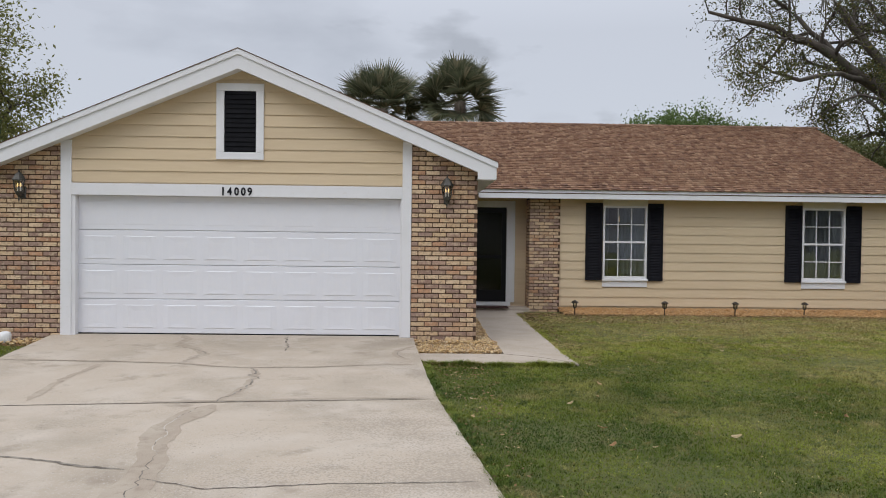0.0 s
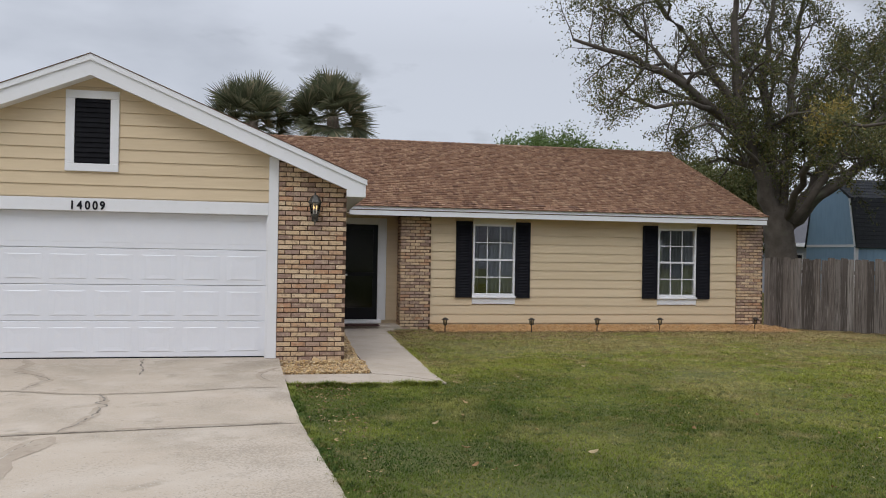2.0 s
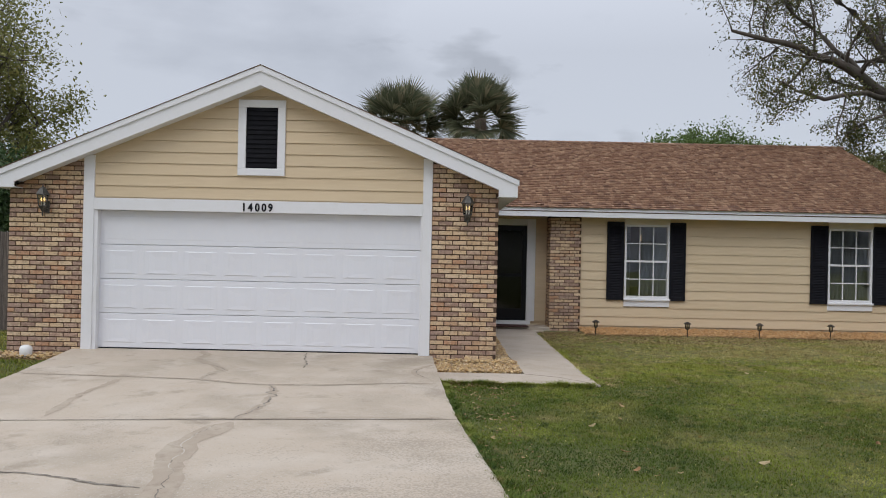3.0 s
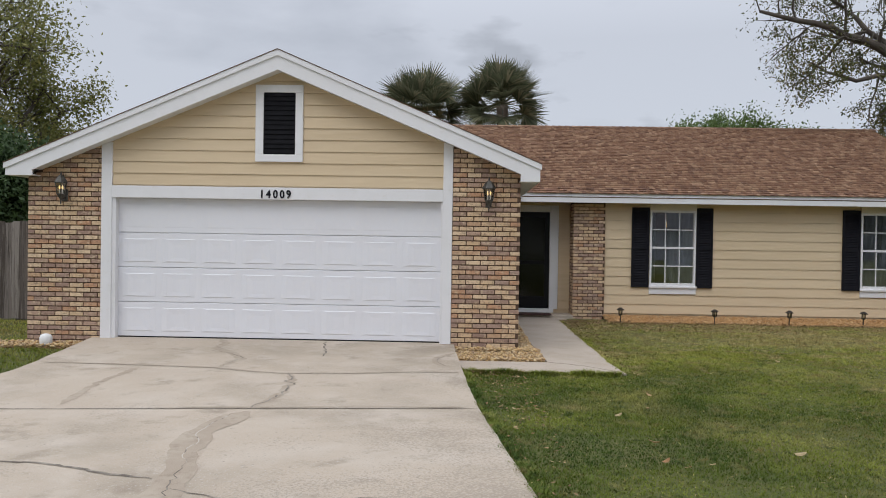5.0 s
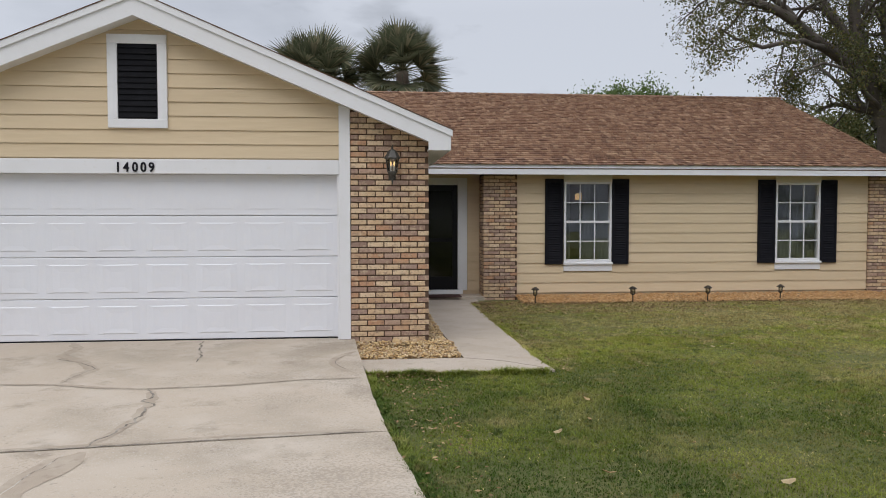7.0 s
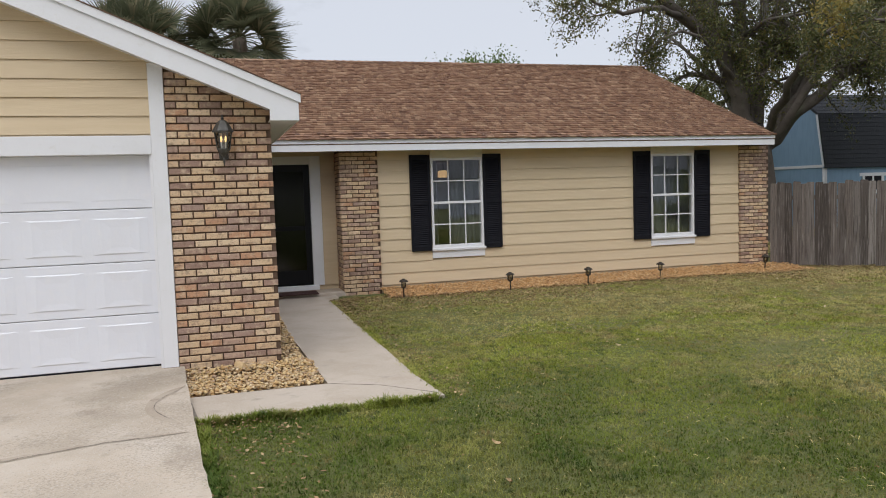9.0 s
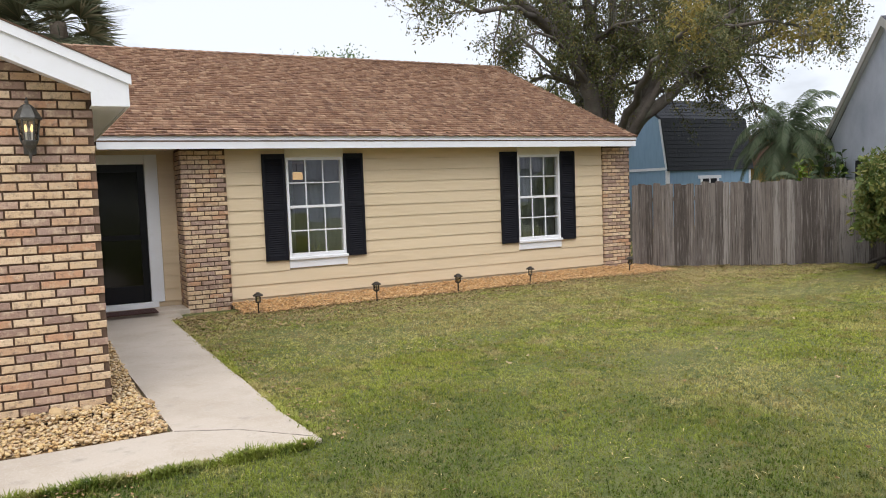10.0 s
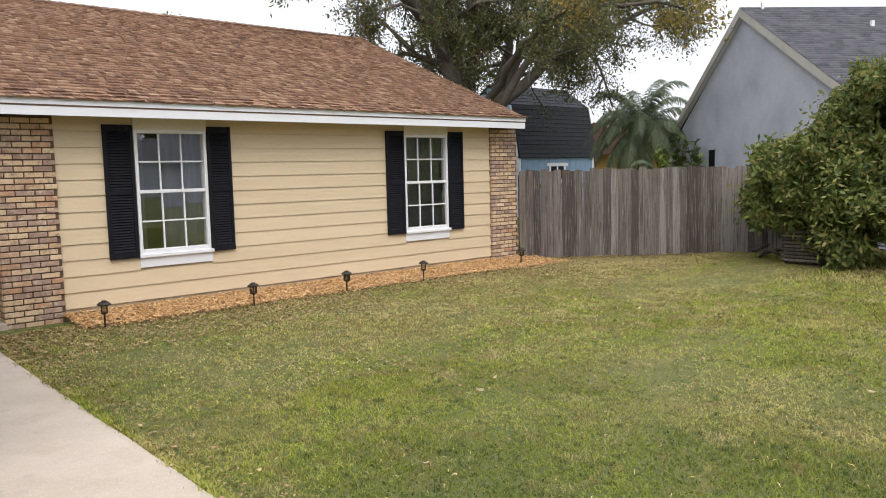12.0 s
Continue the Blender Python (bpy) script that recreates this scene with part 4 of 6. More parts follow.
# ---------------------------------------------------------------- fences
def picket_fence(name, a, b, height, label, parent_z=LAWN):
    """A plank fence from a to b: each picket of its own width, height and lean, on two rails and posts."""
    ax, ay = a
    bx_, by = b
    length = math.hypot(bx_ - ax, by - ay)
    ux, uy = (bx_ - ax) / length, (by - ay) / length
    turn = math.degrees(math.atan2(uy, ux))
    f = thing(name, label, "fence", (ax, ay, parent_z))
    base = pose(0, 0, 0, 0, 0, turn)
    meshes = []
    for k in range(6):
        rnd = random.Random(50 + k)
        w = 0.144 + 0.003 * (k % 3)
        h = height + rnd.uniform(-0.025, 0.02)
        c1, c2 = rnd.uniform(0, 0.03), rnd.uniform(0, 0.03)
        bm = prism([(-w / 2, 0.02), (w / 2, 0.02 + rnd.uniform(-0.01, 0.02)), (w / 2, h - c1), (w / 2 - 0.02, h), (-w / 2 + 0.02, h + rnd.uniform(-0.01, 0.01)), (-w / 2, h - c2)], "y", -0.01, 0.01)
        me = bpy.data.meshes.new("picket")
        bm.to_mesh(me)
        bm.free()
        me.materials.append(FENCE)
        meshes.append(me)
    s, i = 0.07, 0
    rnd = random.Random(9)
    while s < length:
        share("picket", meshes[rnd.randrange(6)], base @ pose(s, 0.004 * (len(f.children) % 2) + rnd.uniform(-0.007, 0.003), rnd.uniform(-0.02, 0.015), rnd.uniform(-0.6, 0.6), rnd.uniform(-0.5, 0.5), rnd.uniform(-2, 2)), f)
        s += 0.1365 + rnd.uniform(-0.003, 0.004)
    for z in (0.35, 1.35):
        bm = block(0, length, 0.02, 0.06, z, z + 0.085)
        bmesh.ops.transform(bm, matrix=Matrix.Translation((ax, ay, parent_z)) @ base, verts=bm.verts)
        part("rail", bm, FENCE, f)
    s = 0.05
    while s < length:
        bm = block(s - 0.045, s + 0.045, 0.06, 0.15, -0.1, height - 0.08)
        bmesh.ops.transform(bm, matrix=Matrix.Translation((ax, ay, parent_z)) @ base, verts=bm.verts)
        part("post", bm, FENCE, f)
        s += 2.35


picket_fence("fence", (14.03, 5.30), (19.6, 0.95), 1.70, "weathered grey wooden plank fence beside the house")
picket_fence("fence", (-10.5, 3.1), (-3.80, 3.1), 1.88, "weathered grey wooden plank fence behind the garage corner")


# ---------------------------------------------------------------- plants
def tube(verts, faces, pts, radii, sides):
    """Adds a tapered tube along points to growing lists of verts and quads."""
    base = len(verts)
    for i, p in enumerate(pts):
        d = (pts[min(i + 1, len(pts) - 1)] - pts[max(i - 1, 0)]).normalized()
        u = d.orthogonal().normalized()
        w = d.cross(u)
        for k in range(sides):
            a = k * math.tau / sides
            verts.append(p + (u * math.cos(a) + w * math.sin(a)) * radii[i])
    for i in range(len(pts) - 1):
        for k in range(sides):
            j = (k + 1) % sides
            faces.append((base + i * sides + k, base + i * sides + j, base + (i + 1) * sides + j, base + (i + 1) * sides + k))


def leaf_cards(centres, size, rng, droop=0.3, aspect=0.45):
    """Diamond leaves, one quad each, round the given points."""
    n = len(centres)
    c = np.asarray(centres, dtype=np.float32)
    d = rng.normal(size=(n, 3))
    d[:, 2] -= droop
    d /= np.linalg.norm(d, axis=1)[:, None]
    u = np.cross(d, rng.normal(size=(n, 3)))
    u /= np.linalg.norm(u, axis=1)[:, None] + 1e-9
    s = (size * rng.uniform(0.6, 1.35, n))[:, None]
    v = np.stack([c, c + d * s * 0.5 + u * s * aspect * 0.5, c + d * s, c + d * s * 0.5 - u * s * aspect * 0.5], 1)
    return v.reshape(-1, 3), np.arange(4 * n).reshape(-1, 4)


def branch(start, heading, length, radius, level, rnd, out, spec):
    """One limb that wanders and forks; the last levels carry leaf places."""
    verts, faces, leaves = out
    steps = 7 if level < 2 else 5
    p, d = start.copy(), heading.normalized()
    pts, rad = [p.copy()], [radius]
    for i in range(steps):
        k = (i + 1) / steps
        wob = spec["wander"] * (0.6 + 0.4 * level)
        d = (d + Vector((rnd.gauss(0, wob), rnd.gauss(0, wob), rnd.gauss(0, wob))) + Vector((0, 0, spec["rise"][min(level, len(spec["rise"]) - 1)]))).normalized()
        p = p + d * (length / steps)
        pts.append(p.copy())
        rad.append(radius * (1 - k * (0.62 if level < spec["depth"] else 0.85)))
        if level < spec["depth"] and i >= (1 if level else 2):
            for _ in range(spec["forks"][level]):
                if rnd.random() < 0.85:
                    side = Vector((rnd.gauss(0, 1), rnd.gauss(0, 1), rnd.gauss(0, 0.8))).cross(d).normalized()
                    nd = (d * rnd.uniform(0.35, 0.9) + side * rnd.uniform(0.6, 1.0)).normalized()
                    branch(p, nd, length * rnd.uniform(0.36, 0.58) * (1.15 - 0.35 * k), max(0.004, rad[-1] * rnd.uniform(0.4, 0.62)), level + 1, rnd, out, spec)
        if level >= spec["depth"] - (1 if spec.get("inner") else 0):
            for _ in range(spec["leaves"]):
                q = p - d * rnd.uniform(0, length / steps)
                leaves.append((q.x + rnd.gauss(0, spec["spread"]), q.y + rnd.gauss(0, spec["spread"]), q.z + rnd.gauss(0, spec["spread"])))
    tube(verts, faces, pts, rad, 9 if level == 0 else 6 if level == 1 else 4 if level == 2 else 3)


def tree(name, label, at, limbs, trunk_r, trunk_h, spec, leaf_size, leaf_mat, seed, group=""):
    """A tree: a flared trunk, limbs given as (azimuth, elevation, length, radius, start height), and a crown of leaves."""
    rnd, rng = random.Random(seed), np.random.default_rng(seed)
    t = thing(name, label, "tree", at, group)
    verts, faces, leaves = [], [], []
    base = Vector(at)
    pts = [base + Vector((0.05 * math.sin(k * 2 + seed), 0.05 * math.cos(k * 1.7 + seed), -0.2 + (trunk_h + 0.2) * k / 6)) for k in range(7)]
    tube(verts, faces, pts, [trunk_r * f for f in (1.45, 1.15, 1.02, 0.98, 0.95, 0.9, 0.75)], 14)
    for az, el, length, radius, h in limbs:
        a, e = radians(az), radians(el)
        branch(base + Vector((0.4 * trunk_r * math.cos(a), 0.4 * trunk_r * math.sin(a), h)), Vector((math.cos(a) * math.cos(e), math.sin(a) * math.cos(e), math.sin(e))), length, radius, 0, rnd, (verts, faces, leaves), spec)
    soup("trunk", [tuple(v) for v in verts], faces, BARK, t, smooth=True)
    v, f = leaf_cards(leaves, leaf_size, rng, aspect=spec.get("aspect", 0.45))
    soup("crown", v, f, leaf_mat, t)
    return t


OAK = {"wander": 0.17, "rise": (0.05, 0.015, -0.02, -0.10), "depth": 3, "forks": (2, 2, 1), "leaves": 4, "spread": 0.12}
GOLDLEAF = leafy("golden_oak_leaves", ((0.24, 0.19, 0.05), (0.31, 0.23, 0.06), (0.18, 0.165, 0.048), (0.27, 0.20, 0.052), (0.14, 0.15, 0.045)))
MOSS = leafy("hanging_grey_moss", ((0.17, 0.165, 0.14), (0.22, 0.21, 0.18), (0.13, 0.125, 0.105)), 0.3)


def old_oak(at, seed):
    """A broad old oak: a leaning trunk, long crooked limbs given by a few turning points, twigs, leaves and hanging moss."""
    rnd, rng = random.Random(seed), np.random.default_rng(seed)
    t = thing("oak_tree", "large spreading oak with crooked grey limbs, sparse leaves and hanging moss", "tree", at)
    base = Vector(at)
    verts, faces, leaves = [], [], []
    stem = [(0.35, 0, -0.2), (0.28, 0, 0.5), (0.15, 0, 1.6), (0.0, 0, 2.7), (-0.15, 0, 3.4)]
    tube(verts, faces, [base + Vector(p) for p in stem], [0.74, 0.56, 0.50, 0.47, 0.36], 16)
    # Turning points from the trunk outwards, the thickness at the start, twig length, twigs a step, leafiness
    limbs = [
        ([(0, 0, 2.8), (-0.65, 0.1, 4.7), (-1.1, 0.2, 5.9), (-1.4, 0.3, 8.0), (-1.6, 0.4, 11.0)], 0.30, 2.6, 2, 4),
        ([(-1.05, 0.1, 5.7), (-2.5, 0, 6.55), (-3.9, -0.2, 7.4), (-5.8, -0.4, 8.0), (-7.4, -0.5, 8.3)], 0.20, 2.2, 2, 2),
        ([(-1.2, 0.2, 6.3), (-2.6, 0.4, 8.2), (-4.2, 0.4, 10.0), (-5.6, 0.2, 11.6)], 0.15, 2.6, 2, 3),
        ([(-2.9, 0, 6.8), (-4.6, 0.6, 8.8), (-6.2, 0.8, 10.2)], 0.09, 2.2, 2, 3),
        ([(0.9, -0.2, 3.4), (2.6, -0.6, 6.2), (4.0, -0.8, 8.2), (6.0, -1.0, 10.4)], 0.15, 2.6, 3, 5),
        ([(-2.4, 0, 6.5), (-3.6, -0.8, 6.5), (-5.0, -1.2, 6.2), (-6.4, -1.6, 6.6)], 0.09, 1.5, 2, 2),
        ([(-0.6, 0, 4.6), (-1.8, -0.5, 5.5), (-3.0, -0.8, 5.9), (-4.2, -1.0, 5.3)], 0.07, 1.2, 2, 2),
        ([(0, 0.1, 3.0), (-0.1, 0.3, 5.3), (-0.3, 0.4, 7.1), (0.1, 0.6, 11.0)], 0.24, 2.4, 2, 4),
        ([(0.2, 0.2, 3.0), (0.7, 0.4, 7.0), (1.4, 0.8, 11.0)], 0.20, 2.3, 2, 5),
        ([(0.2, 0, 2.5), (1.1, -0.2, 3.6), (2.0, -0.5, 4.3), (3.3, -0.8, 5.1), (4.8, -1.2, 6.0), (7.2, -2.0, 7.0)], 0.21, 2.4, 2, 5),
        ([(0.6, -0.1, 3.2), (1.9, 0.3, 4.9), (3.0, 0.8, 7.0), (4.4, 1.0, 9.6)], 0.18, 2.6, 3, 5),
        ([(0.1, -0.3, 3.0), (-0.7, -2.6, 4.6), (-1.9, -5.2, 5.2), (-2.7, -7.2, 4.8), (-1.9, -8.05, 4.7)], 0.12, 1.1, 2, 3),
        ([(0.3, -0.3, 2.9), (1.2, -1.8, 5.2), (2.4, -3.2, 6.8), (3.4, -4.4, 7.4)], 0.13, 2.1, 3, 4),
        ([(0.2, 0.3, 3.1), (0.6, 2.6, 5.2), (-0.2, 4.6, 7.2)], 0.18, 2.4, 2, 3)]
    gold, moss = [], []
    for turns, radius, twig, each, leafy_at in limbs:
        spec = dict(OAK, leaves=leafy_at - (len(turns) % 2))
        pts = []
        for p, q in zip(turns, turns[1:]):
            a0, a1 = Vector(p), Vector(q)
            n = max(2, int((a1 - a0).length / 0.5))
            pts += [base + a0.lerp(a1, i / n) + (Vector((rnd.gauss(0, 0.05), rnd.gauss(0, 0.05), rnd.gauss(0, 0.05))) if i else Vector()) for i in range(n)]
        pts.append(base + Vector(turns[-1]))
        m = len(pts)
        rad = [radius * (1 - 0.82 * i / (m - 1)) + 0.008 for i in range(m)]
        tube(verts, faces, pts, rad, 10)
        for i in range(2, m):
            k = i / (m - 1)
            if pts[i].z - base.z < 4.4 or (k < 0.25 and rnd.random() < 0.5):
                continue
            d = (pts[i] - pts[i - 1]).normalized()
            for _ in range(each):
                if rnd.random() < 0.35:
                    continue
                side = Vector((rnd.gauss(0, 1), rnd.gauss(0, 1), rnd.gauss(0, 0.8))).cross(d).normalized()
                found = []
                branch(pts[i], (d * rnd.uniform(0.3, 0.9) + side).normalized(), twig * rnd.uniform(0.6, 1.1) * (1.1 - 0.4 * k), max(0.012, rad[i] * 0.45), 1, rnd, (verts, faces, found), spec)
                (gold if turns[-1][1] < -8 and k > 0.6 and rnd.random() < 0.5 else leaves).extend(found)
            if rnd.random() < 0.30:
                moss.append(pts[i] + Vector((rnd.gauss(0, 0.25), rnd.gauss(0, 0.25), -0.05)))
    # Leafy shoots close to the trunk and the lower limbs
    for i in range(1900):
        h, a = rnd.uniform(3.2, 7.0), rnd.uniform(0, math.tau)
        r = rnd.uniform(0.2, 0.75)
        leaves.append((base.x + 0.3 * math.sin(h * 2) + r * math.cos(a) + (0.3 if h < 4 else 0.0), base.y + r * math.sin(a), base.z + h))
    soup("trunk", [tuple(v) for v in verts], faces, BARK, t, smooth=True)
    soup("crown", *leaf_cards(leaves, 0.095, rng), OAKLEAF, t)
    soup("golden_leaves", *leaf_cards(gold, 0.10, rng), GOLDLEAF, t, "yellowing oak leaves on one limb")
    mv, mf = [], []
    for p in moss:
        for _ in range(rnd.randint(5, 11)):
            q = p + Vector((rnd.gauss(0, 0.12), rnd.gauss(0, 0.12), 0))
            ln = rnd.uniform(0.25, 0.85)
            w = Vector((rnd.gauss(0, 1), rnd.gauss(0, 1), 0)).normalized() * 0.014
            o = Vector((rnd.gauss(0, 0.04), rnd.gauss(0, 0.04), 0))
            n = len(mv)
            mv.extend((q - w, q + w, q + o + w * 1.3 - Vector((0, 0, ln * 0.5)), q + o - w * 1.3 - Vector((0, 0, ln * 0.5)), q + o * 2 + w * 0.2 - Vector((0, 0, ln)), q + o * 2 - w * 0.2 - Vector((0, 0, ln))))
            mf.extend(((n, n + 1, n + 2, n + 3), (n + 3, n + 2, n + 4, n + 5)))
    tagged(soup("moss", [tuple(p) for p in mv], mf, MOSS, t), "grey moss hanging from the limbs", kind="stuff")


old_oak((18.5, 11.4, LAWN), 5)
LEFT = {"wander": 0.12, "rise": (0.05, 0.02, 0.0), "depth": 2, "forks": (2, 2), "leaves": 11, "spread": 0.26, "inner": True}
tree("oak_tree", "leafy yellow-green tree rising behind the side fence", (-14.2, 14.2, LAWN),
     [(350, 55, 4.8, 0.13, 2.6), (20, 35, 4.2, 0.12, 3.0), (300, 40, 4.6, 0.12, 2.8), (90, 80, 6.4, 0.16, 3.2), (200, 50, 5.0, 0.13, 3.0), (330, 72, 6.6, 0.15, 3.2), (250, 60, 5.2, 0.12, 3.2)],
     0.24, 3.6, LEFT, 0.14, LEFTLEAF, 8)
tree("hedge_tree", "dense dark green shrub behind the side fence", (-11.0, 9.5, LAWN),
     [(0, 50, 2.6, 0.06, 0.6), (60, 65, 3.0, 0.06, 0.6), (130, 55, 2.6, 0.06, 0.6), (200, 60, 2.8, 0.06, 0.6), (280, 60, 2.8, 0.06, 0.6), (330, 75, 3.2, 0.07, 0.6)],
     0.10, 0.9, LEFT, 0.17, FIGLEAF, 9)
FAR = {"wander": 0.12, "rise": (0.06, 0.03, 0.0), "depth": 2, "forks": (2, 1), "leaves": 20, "spread": 0.30, "inner": True}
for x, y, size, seed in ((16.4, 33, 0.93, 21), (19.2, 35, 0.98, 22), (22.4, 36, 0.9, 23)):
    tree("garden_tree", "light green leafy treetop beyond the roof", (x, y, LAWN),
         [(az, 55 + (az % 37) * 0.7, 4.2 * size, 0.11, 3.6 * size) for az in (10, 75, 140, 200, 265, 320)], 0.2, 4.2 * size, FAR, 0.19, LIGHTLEAF, seed, "trees beyond the roof")
for x, y, size, seed in ((20.6, 19.5, 0.86, 31), (23.2, 26.5, 0.95, 32), (18.0, 23.0, 0.8, 33)):
    tree("garden_tree", "olive green leafy tree behind the oak", (x, y, LAWN),
         [(az, 38 + (az % 41), 3.6 * size, 0.10, 2.0 * size) for az in (0, 50, 110, 165, 220, 275, 330)], 0.2, 2.8 * size, FAR, 0.2, OLIVELEAF, seed, "trees behind the oak")


def fan_palm(at, height, seed, count):
    """A cabbage palm: fibrous trunk and a ball of split fan leaves on long stalks."""
    rnd = random.Random(seed)
    t = thing("palm_tree", "cabbage palm with a round head of dark fan leaves", "palm tree", at, "palms behind the house")
    base = Vector(at)
    verts, faces = [], []
    tube(verts, faces, [base + Vector((0.05 * math.sin(k), 0.04 * math.cos(k * 1.3), height * k / 9)) for k in range(10)], [0.24, 0.2, 0.19, 0.18, 0.18, 0.18, 0.19, 0.2, 0.21, 0.2], 12)
    soup("trunk", [tuple(v) for v in verts], faces, PALMBARK, t, smooth=True)
    v, f = [], []
    top = base + Vector((0, 0, height))
    for i in range(count):
        az = i * 2.399963 + rnd.uniform(-0.3, 0.3)
        el = radians(82 - 112 * (i / count) + rnd.uniform(-9, 9))
        d = Vector((math.cos(az) * math.cos(el), math.sin(az) * math.cos(el), math.sin(el)))
        stalk = rnd.uniform(0.65, 1.0)
        mid = top + d * stalk * 0.55 + Vector((0, 0, 0.04))
        tip = top + d * stalk + Vector((0, 0, -0.03))
        tube(v, f, [top, mid, tip], [0.020, 0.014, 0.011], 3)
        side = d.cross(Vector((0, 0, 1)))
        side = side.normalized() if side.length > 0.05 else Vector((1, 0, 0))
        side = (side + Vector((rnd.gauss(0, 0.35), rnd.gauss(0, 0.35), rnd.gauss(0, 0.35)))).normalized()
        face = side.cross(d).normalized()
        side = d.cross(face).normalized()
        blades = 30
        for b in range(blades):
            a = (b / (blades - 1) - 0.5) * radians(190)
            along = (d * math.cos(a) + side * math.sin(a) + face * 0.22 * abs(math.sin(a))).normalized()
            ln = rnd.uniform(0.82, 1.05) * (1 - 0.15 * abs(a) / 1.7)
            w = along.cross(face).normalized() * 0.027
            p1 = tip + along * ln * 0.55
            p2 = tip + along * ln + Vector((0, 0, -rnd.uniform(0.02, 0.10)))
            n = len(v)
            v.extend((tip - w * 0.5, tip + w * 0.5, p1 + w, p1 - w, p2 + w * 0.12, p2 - w * 0.12))
            f.extend(((n, n + 1, n + 2, n + 3), (n + 3, n + 2, n + 4, n + 5)))
    soup("crown", [tuple(p) for p in v], f, PALMLEAF, t)


fan_palm((3.98, 15.0, LAWN), 6.25, 3, 60)
fan_palm((1.30, 15.0, LAWN), 5.95, 4, 56)


def feather_palm(at, height, seed, count, reach, name="queen_palm", label="feathery palm with drooping fronds behind the fence", mat=None):
    rnd = random.Random(seed)
    t = thing(name, label, "palm tree", at)
    base = Vector(at)
    verts, faces = [], []
    tube(verts, faces, [base + Vector((0.03 * k, 0, height * k / 6)) for k in range(7)], [0.17, 0.14, 0.13, 0.12, 0.12, 0.11, 0.1], 10)
    soup("trunk", [tuple(p) for p in verts], faces, PALMBARK, t, smooth=True)
    v, f = [], []
    top = base + Vector((0.18, 0, height))
    for i in range(count):
        az = i * 2.399963
        el = radians(80 - 105 * i / count + rnd.uniform(-8, 8))
        d = Vector((math.cos(az) * math.cos(el), math.sin(az) * math.cos(el), math.sin(el)))
        pts, p = [top.copy()], top.copy()
        for k in range(12):
            d = (d + Vector((0, 0, -0.105 - 0.018 * k))).normalized()
            p = p + d * reach / 12
            pts.append(p.copy())
        tube(v, f, pts, [0.02 * (1 - k / 14) for k in range(13)], 3)
        for k in range(2, 13):
            along = (pts[k] - pts[k - 1]).normalized()
            side = along.cross(Vector((0, 0, 1))).normalized()
            for s in (-1, 1):
                for q in range(6):
                    o = pts[k - 1].lerp(pts[k], q / 6)
                    ln = reach * 0.24 * (1 - abs(k - 6) / 11) * rnd.uniform(0.8, 1.15)
                    tip = o + side * s * ln * 0.62 + along * ln * 0.45 + Vector((0, 0, -ln * rnd.uniform(0.35, 0.75)))
                    m = o.lerp(tip, 0.5) + Vector((0, 0, ln * 0.10))
                    w = along * 0.017
                    n = len(v)
                    v.extend((o - w * 0.4, o + w * 0.4, m + w, m - w, tip + w * 0.1, tip - w * 0.1))
                    f.extend(((n, n + 1, n + 2, n + 3), (n + 3, n + 2, n + 4, n + 5)))
    soup("crown", [tuple(p) for p in v], f, mat or QUEENLEAF, t)


feather_palm((23.6, 9.1, LAWN), 2.95, 12, 40, 2.2)
feather_palm((22.0, 7.4, LAWN), 1.3, 14, 12, 1.2, "small_palm", "small palm by the neighbouring wall")


def leaf_plant(name, label, at, height, stems, leaf, mat, seed, broad=0.55):
    """A low plant of upright stems set with large leaves, each folded along its rib."""
    rnd = random.Random(seed)
    t = thing(name, label, "plant", at)
    sv, sf, v, f = [], [], [], []
    for s in range(stems):
        p = Vector(at) + Vector((rnd.gauss(0, 0.15), rnd.gauss(0, 0.15), 0))
        lean = Vector((rnd.gauss(0, 0.12), rnd.gauss(0, 0.12), 1)).normalized()
        h = height * rnd.uniform(0.75, 1.0)
        tube(sv, sf, [p, p + lean * h * 0.5, p + lean * h], [0.02, 0.016, 0.008], 5)
        k = h * 0.35
        while k < h:
            az = rnd.uniform(0, math.tau)
            el = rnd.uniform(0.1, 0.9)
            d = Vector((math.cos(az) * math.cos(el), math.sin(az) * math.cos(el), math.sin(el)))
            o = p + lean * k
            ln = leaf * rnd.uniform(0.7, 1.2)
            side = d.cross(Vector((0, 0, 1))).normalized() * ln * broad * 0.5
            up = side.cross(d).normalized() * ln * 0.08
            tip, mid = o + d * ln + Vector((0, 0, -ln * 0.2)), o + d * ln * 0.55
            n = len(v)
            v.extend((o, mid + side + up, tip, mid - side + up, mid))
            f.extend(((n, n + 1, n + 4, n + 4), (n + 1, n + 2, n + 4, n + 4), (n + 2, n + 3, n + 4, n + 4), (n + 3, n, n + 4, n + 4)))
            k += leaf * 0.22
    soup("stems", [tuple(q) for q in sv], sf, BARK, t)
    tri = [(a, b, c) for a, b, c, _ in f]
    soup("leaves", [tuple(q) for q in v], tri, mat, t)


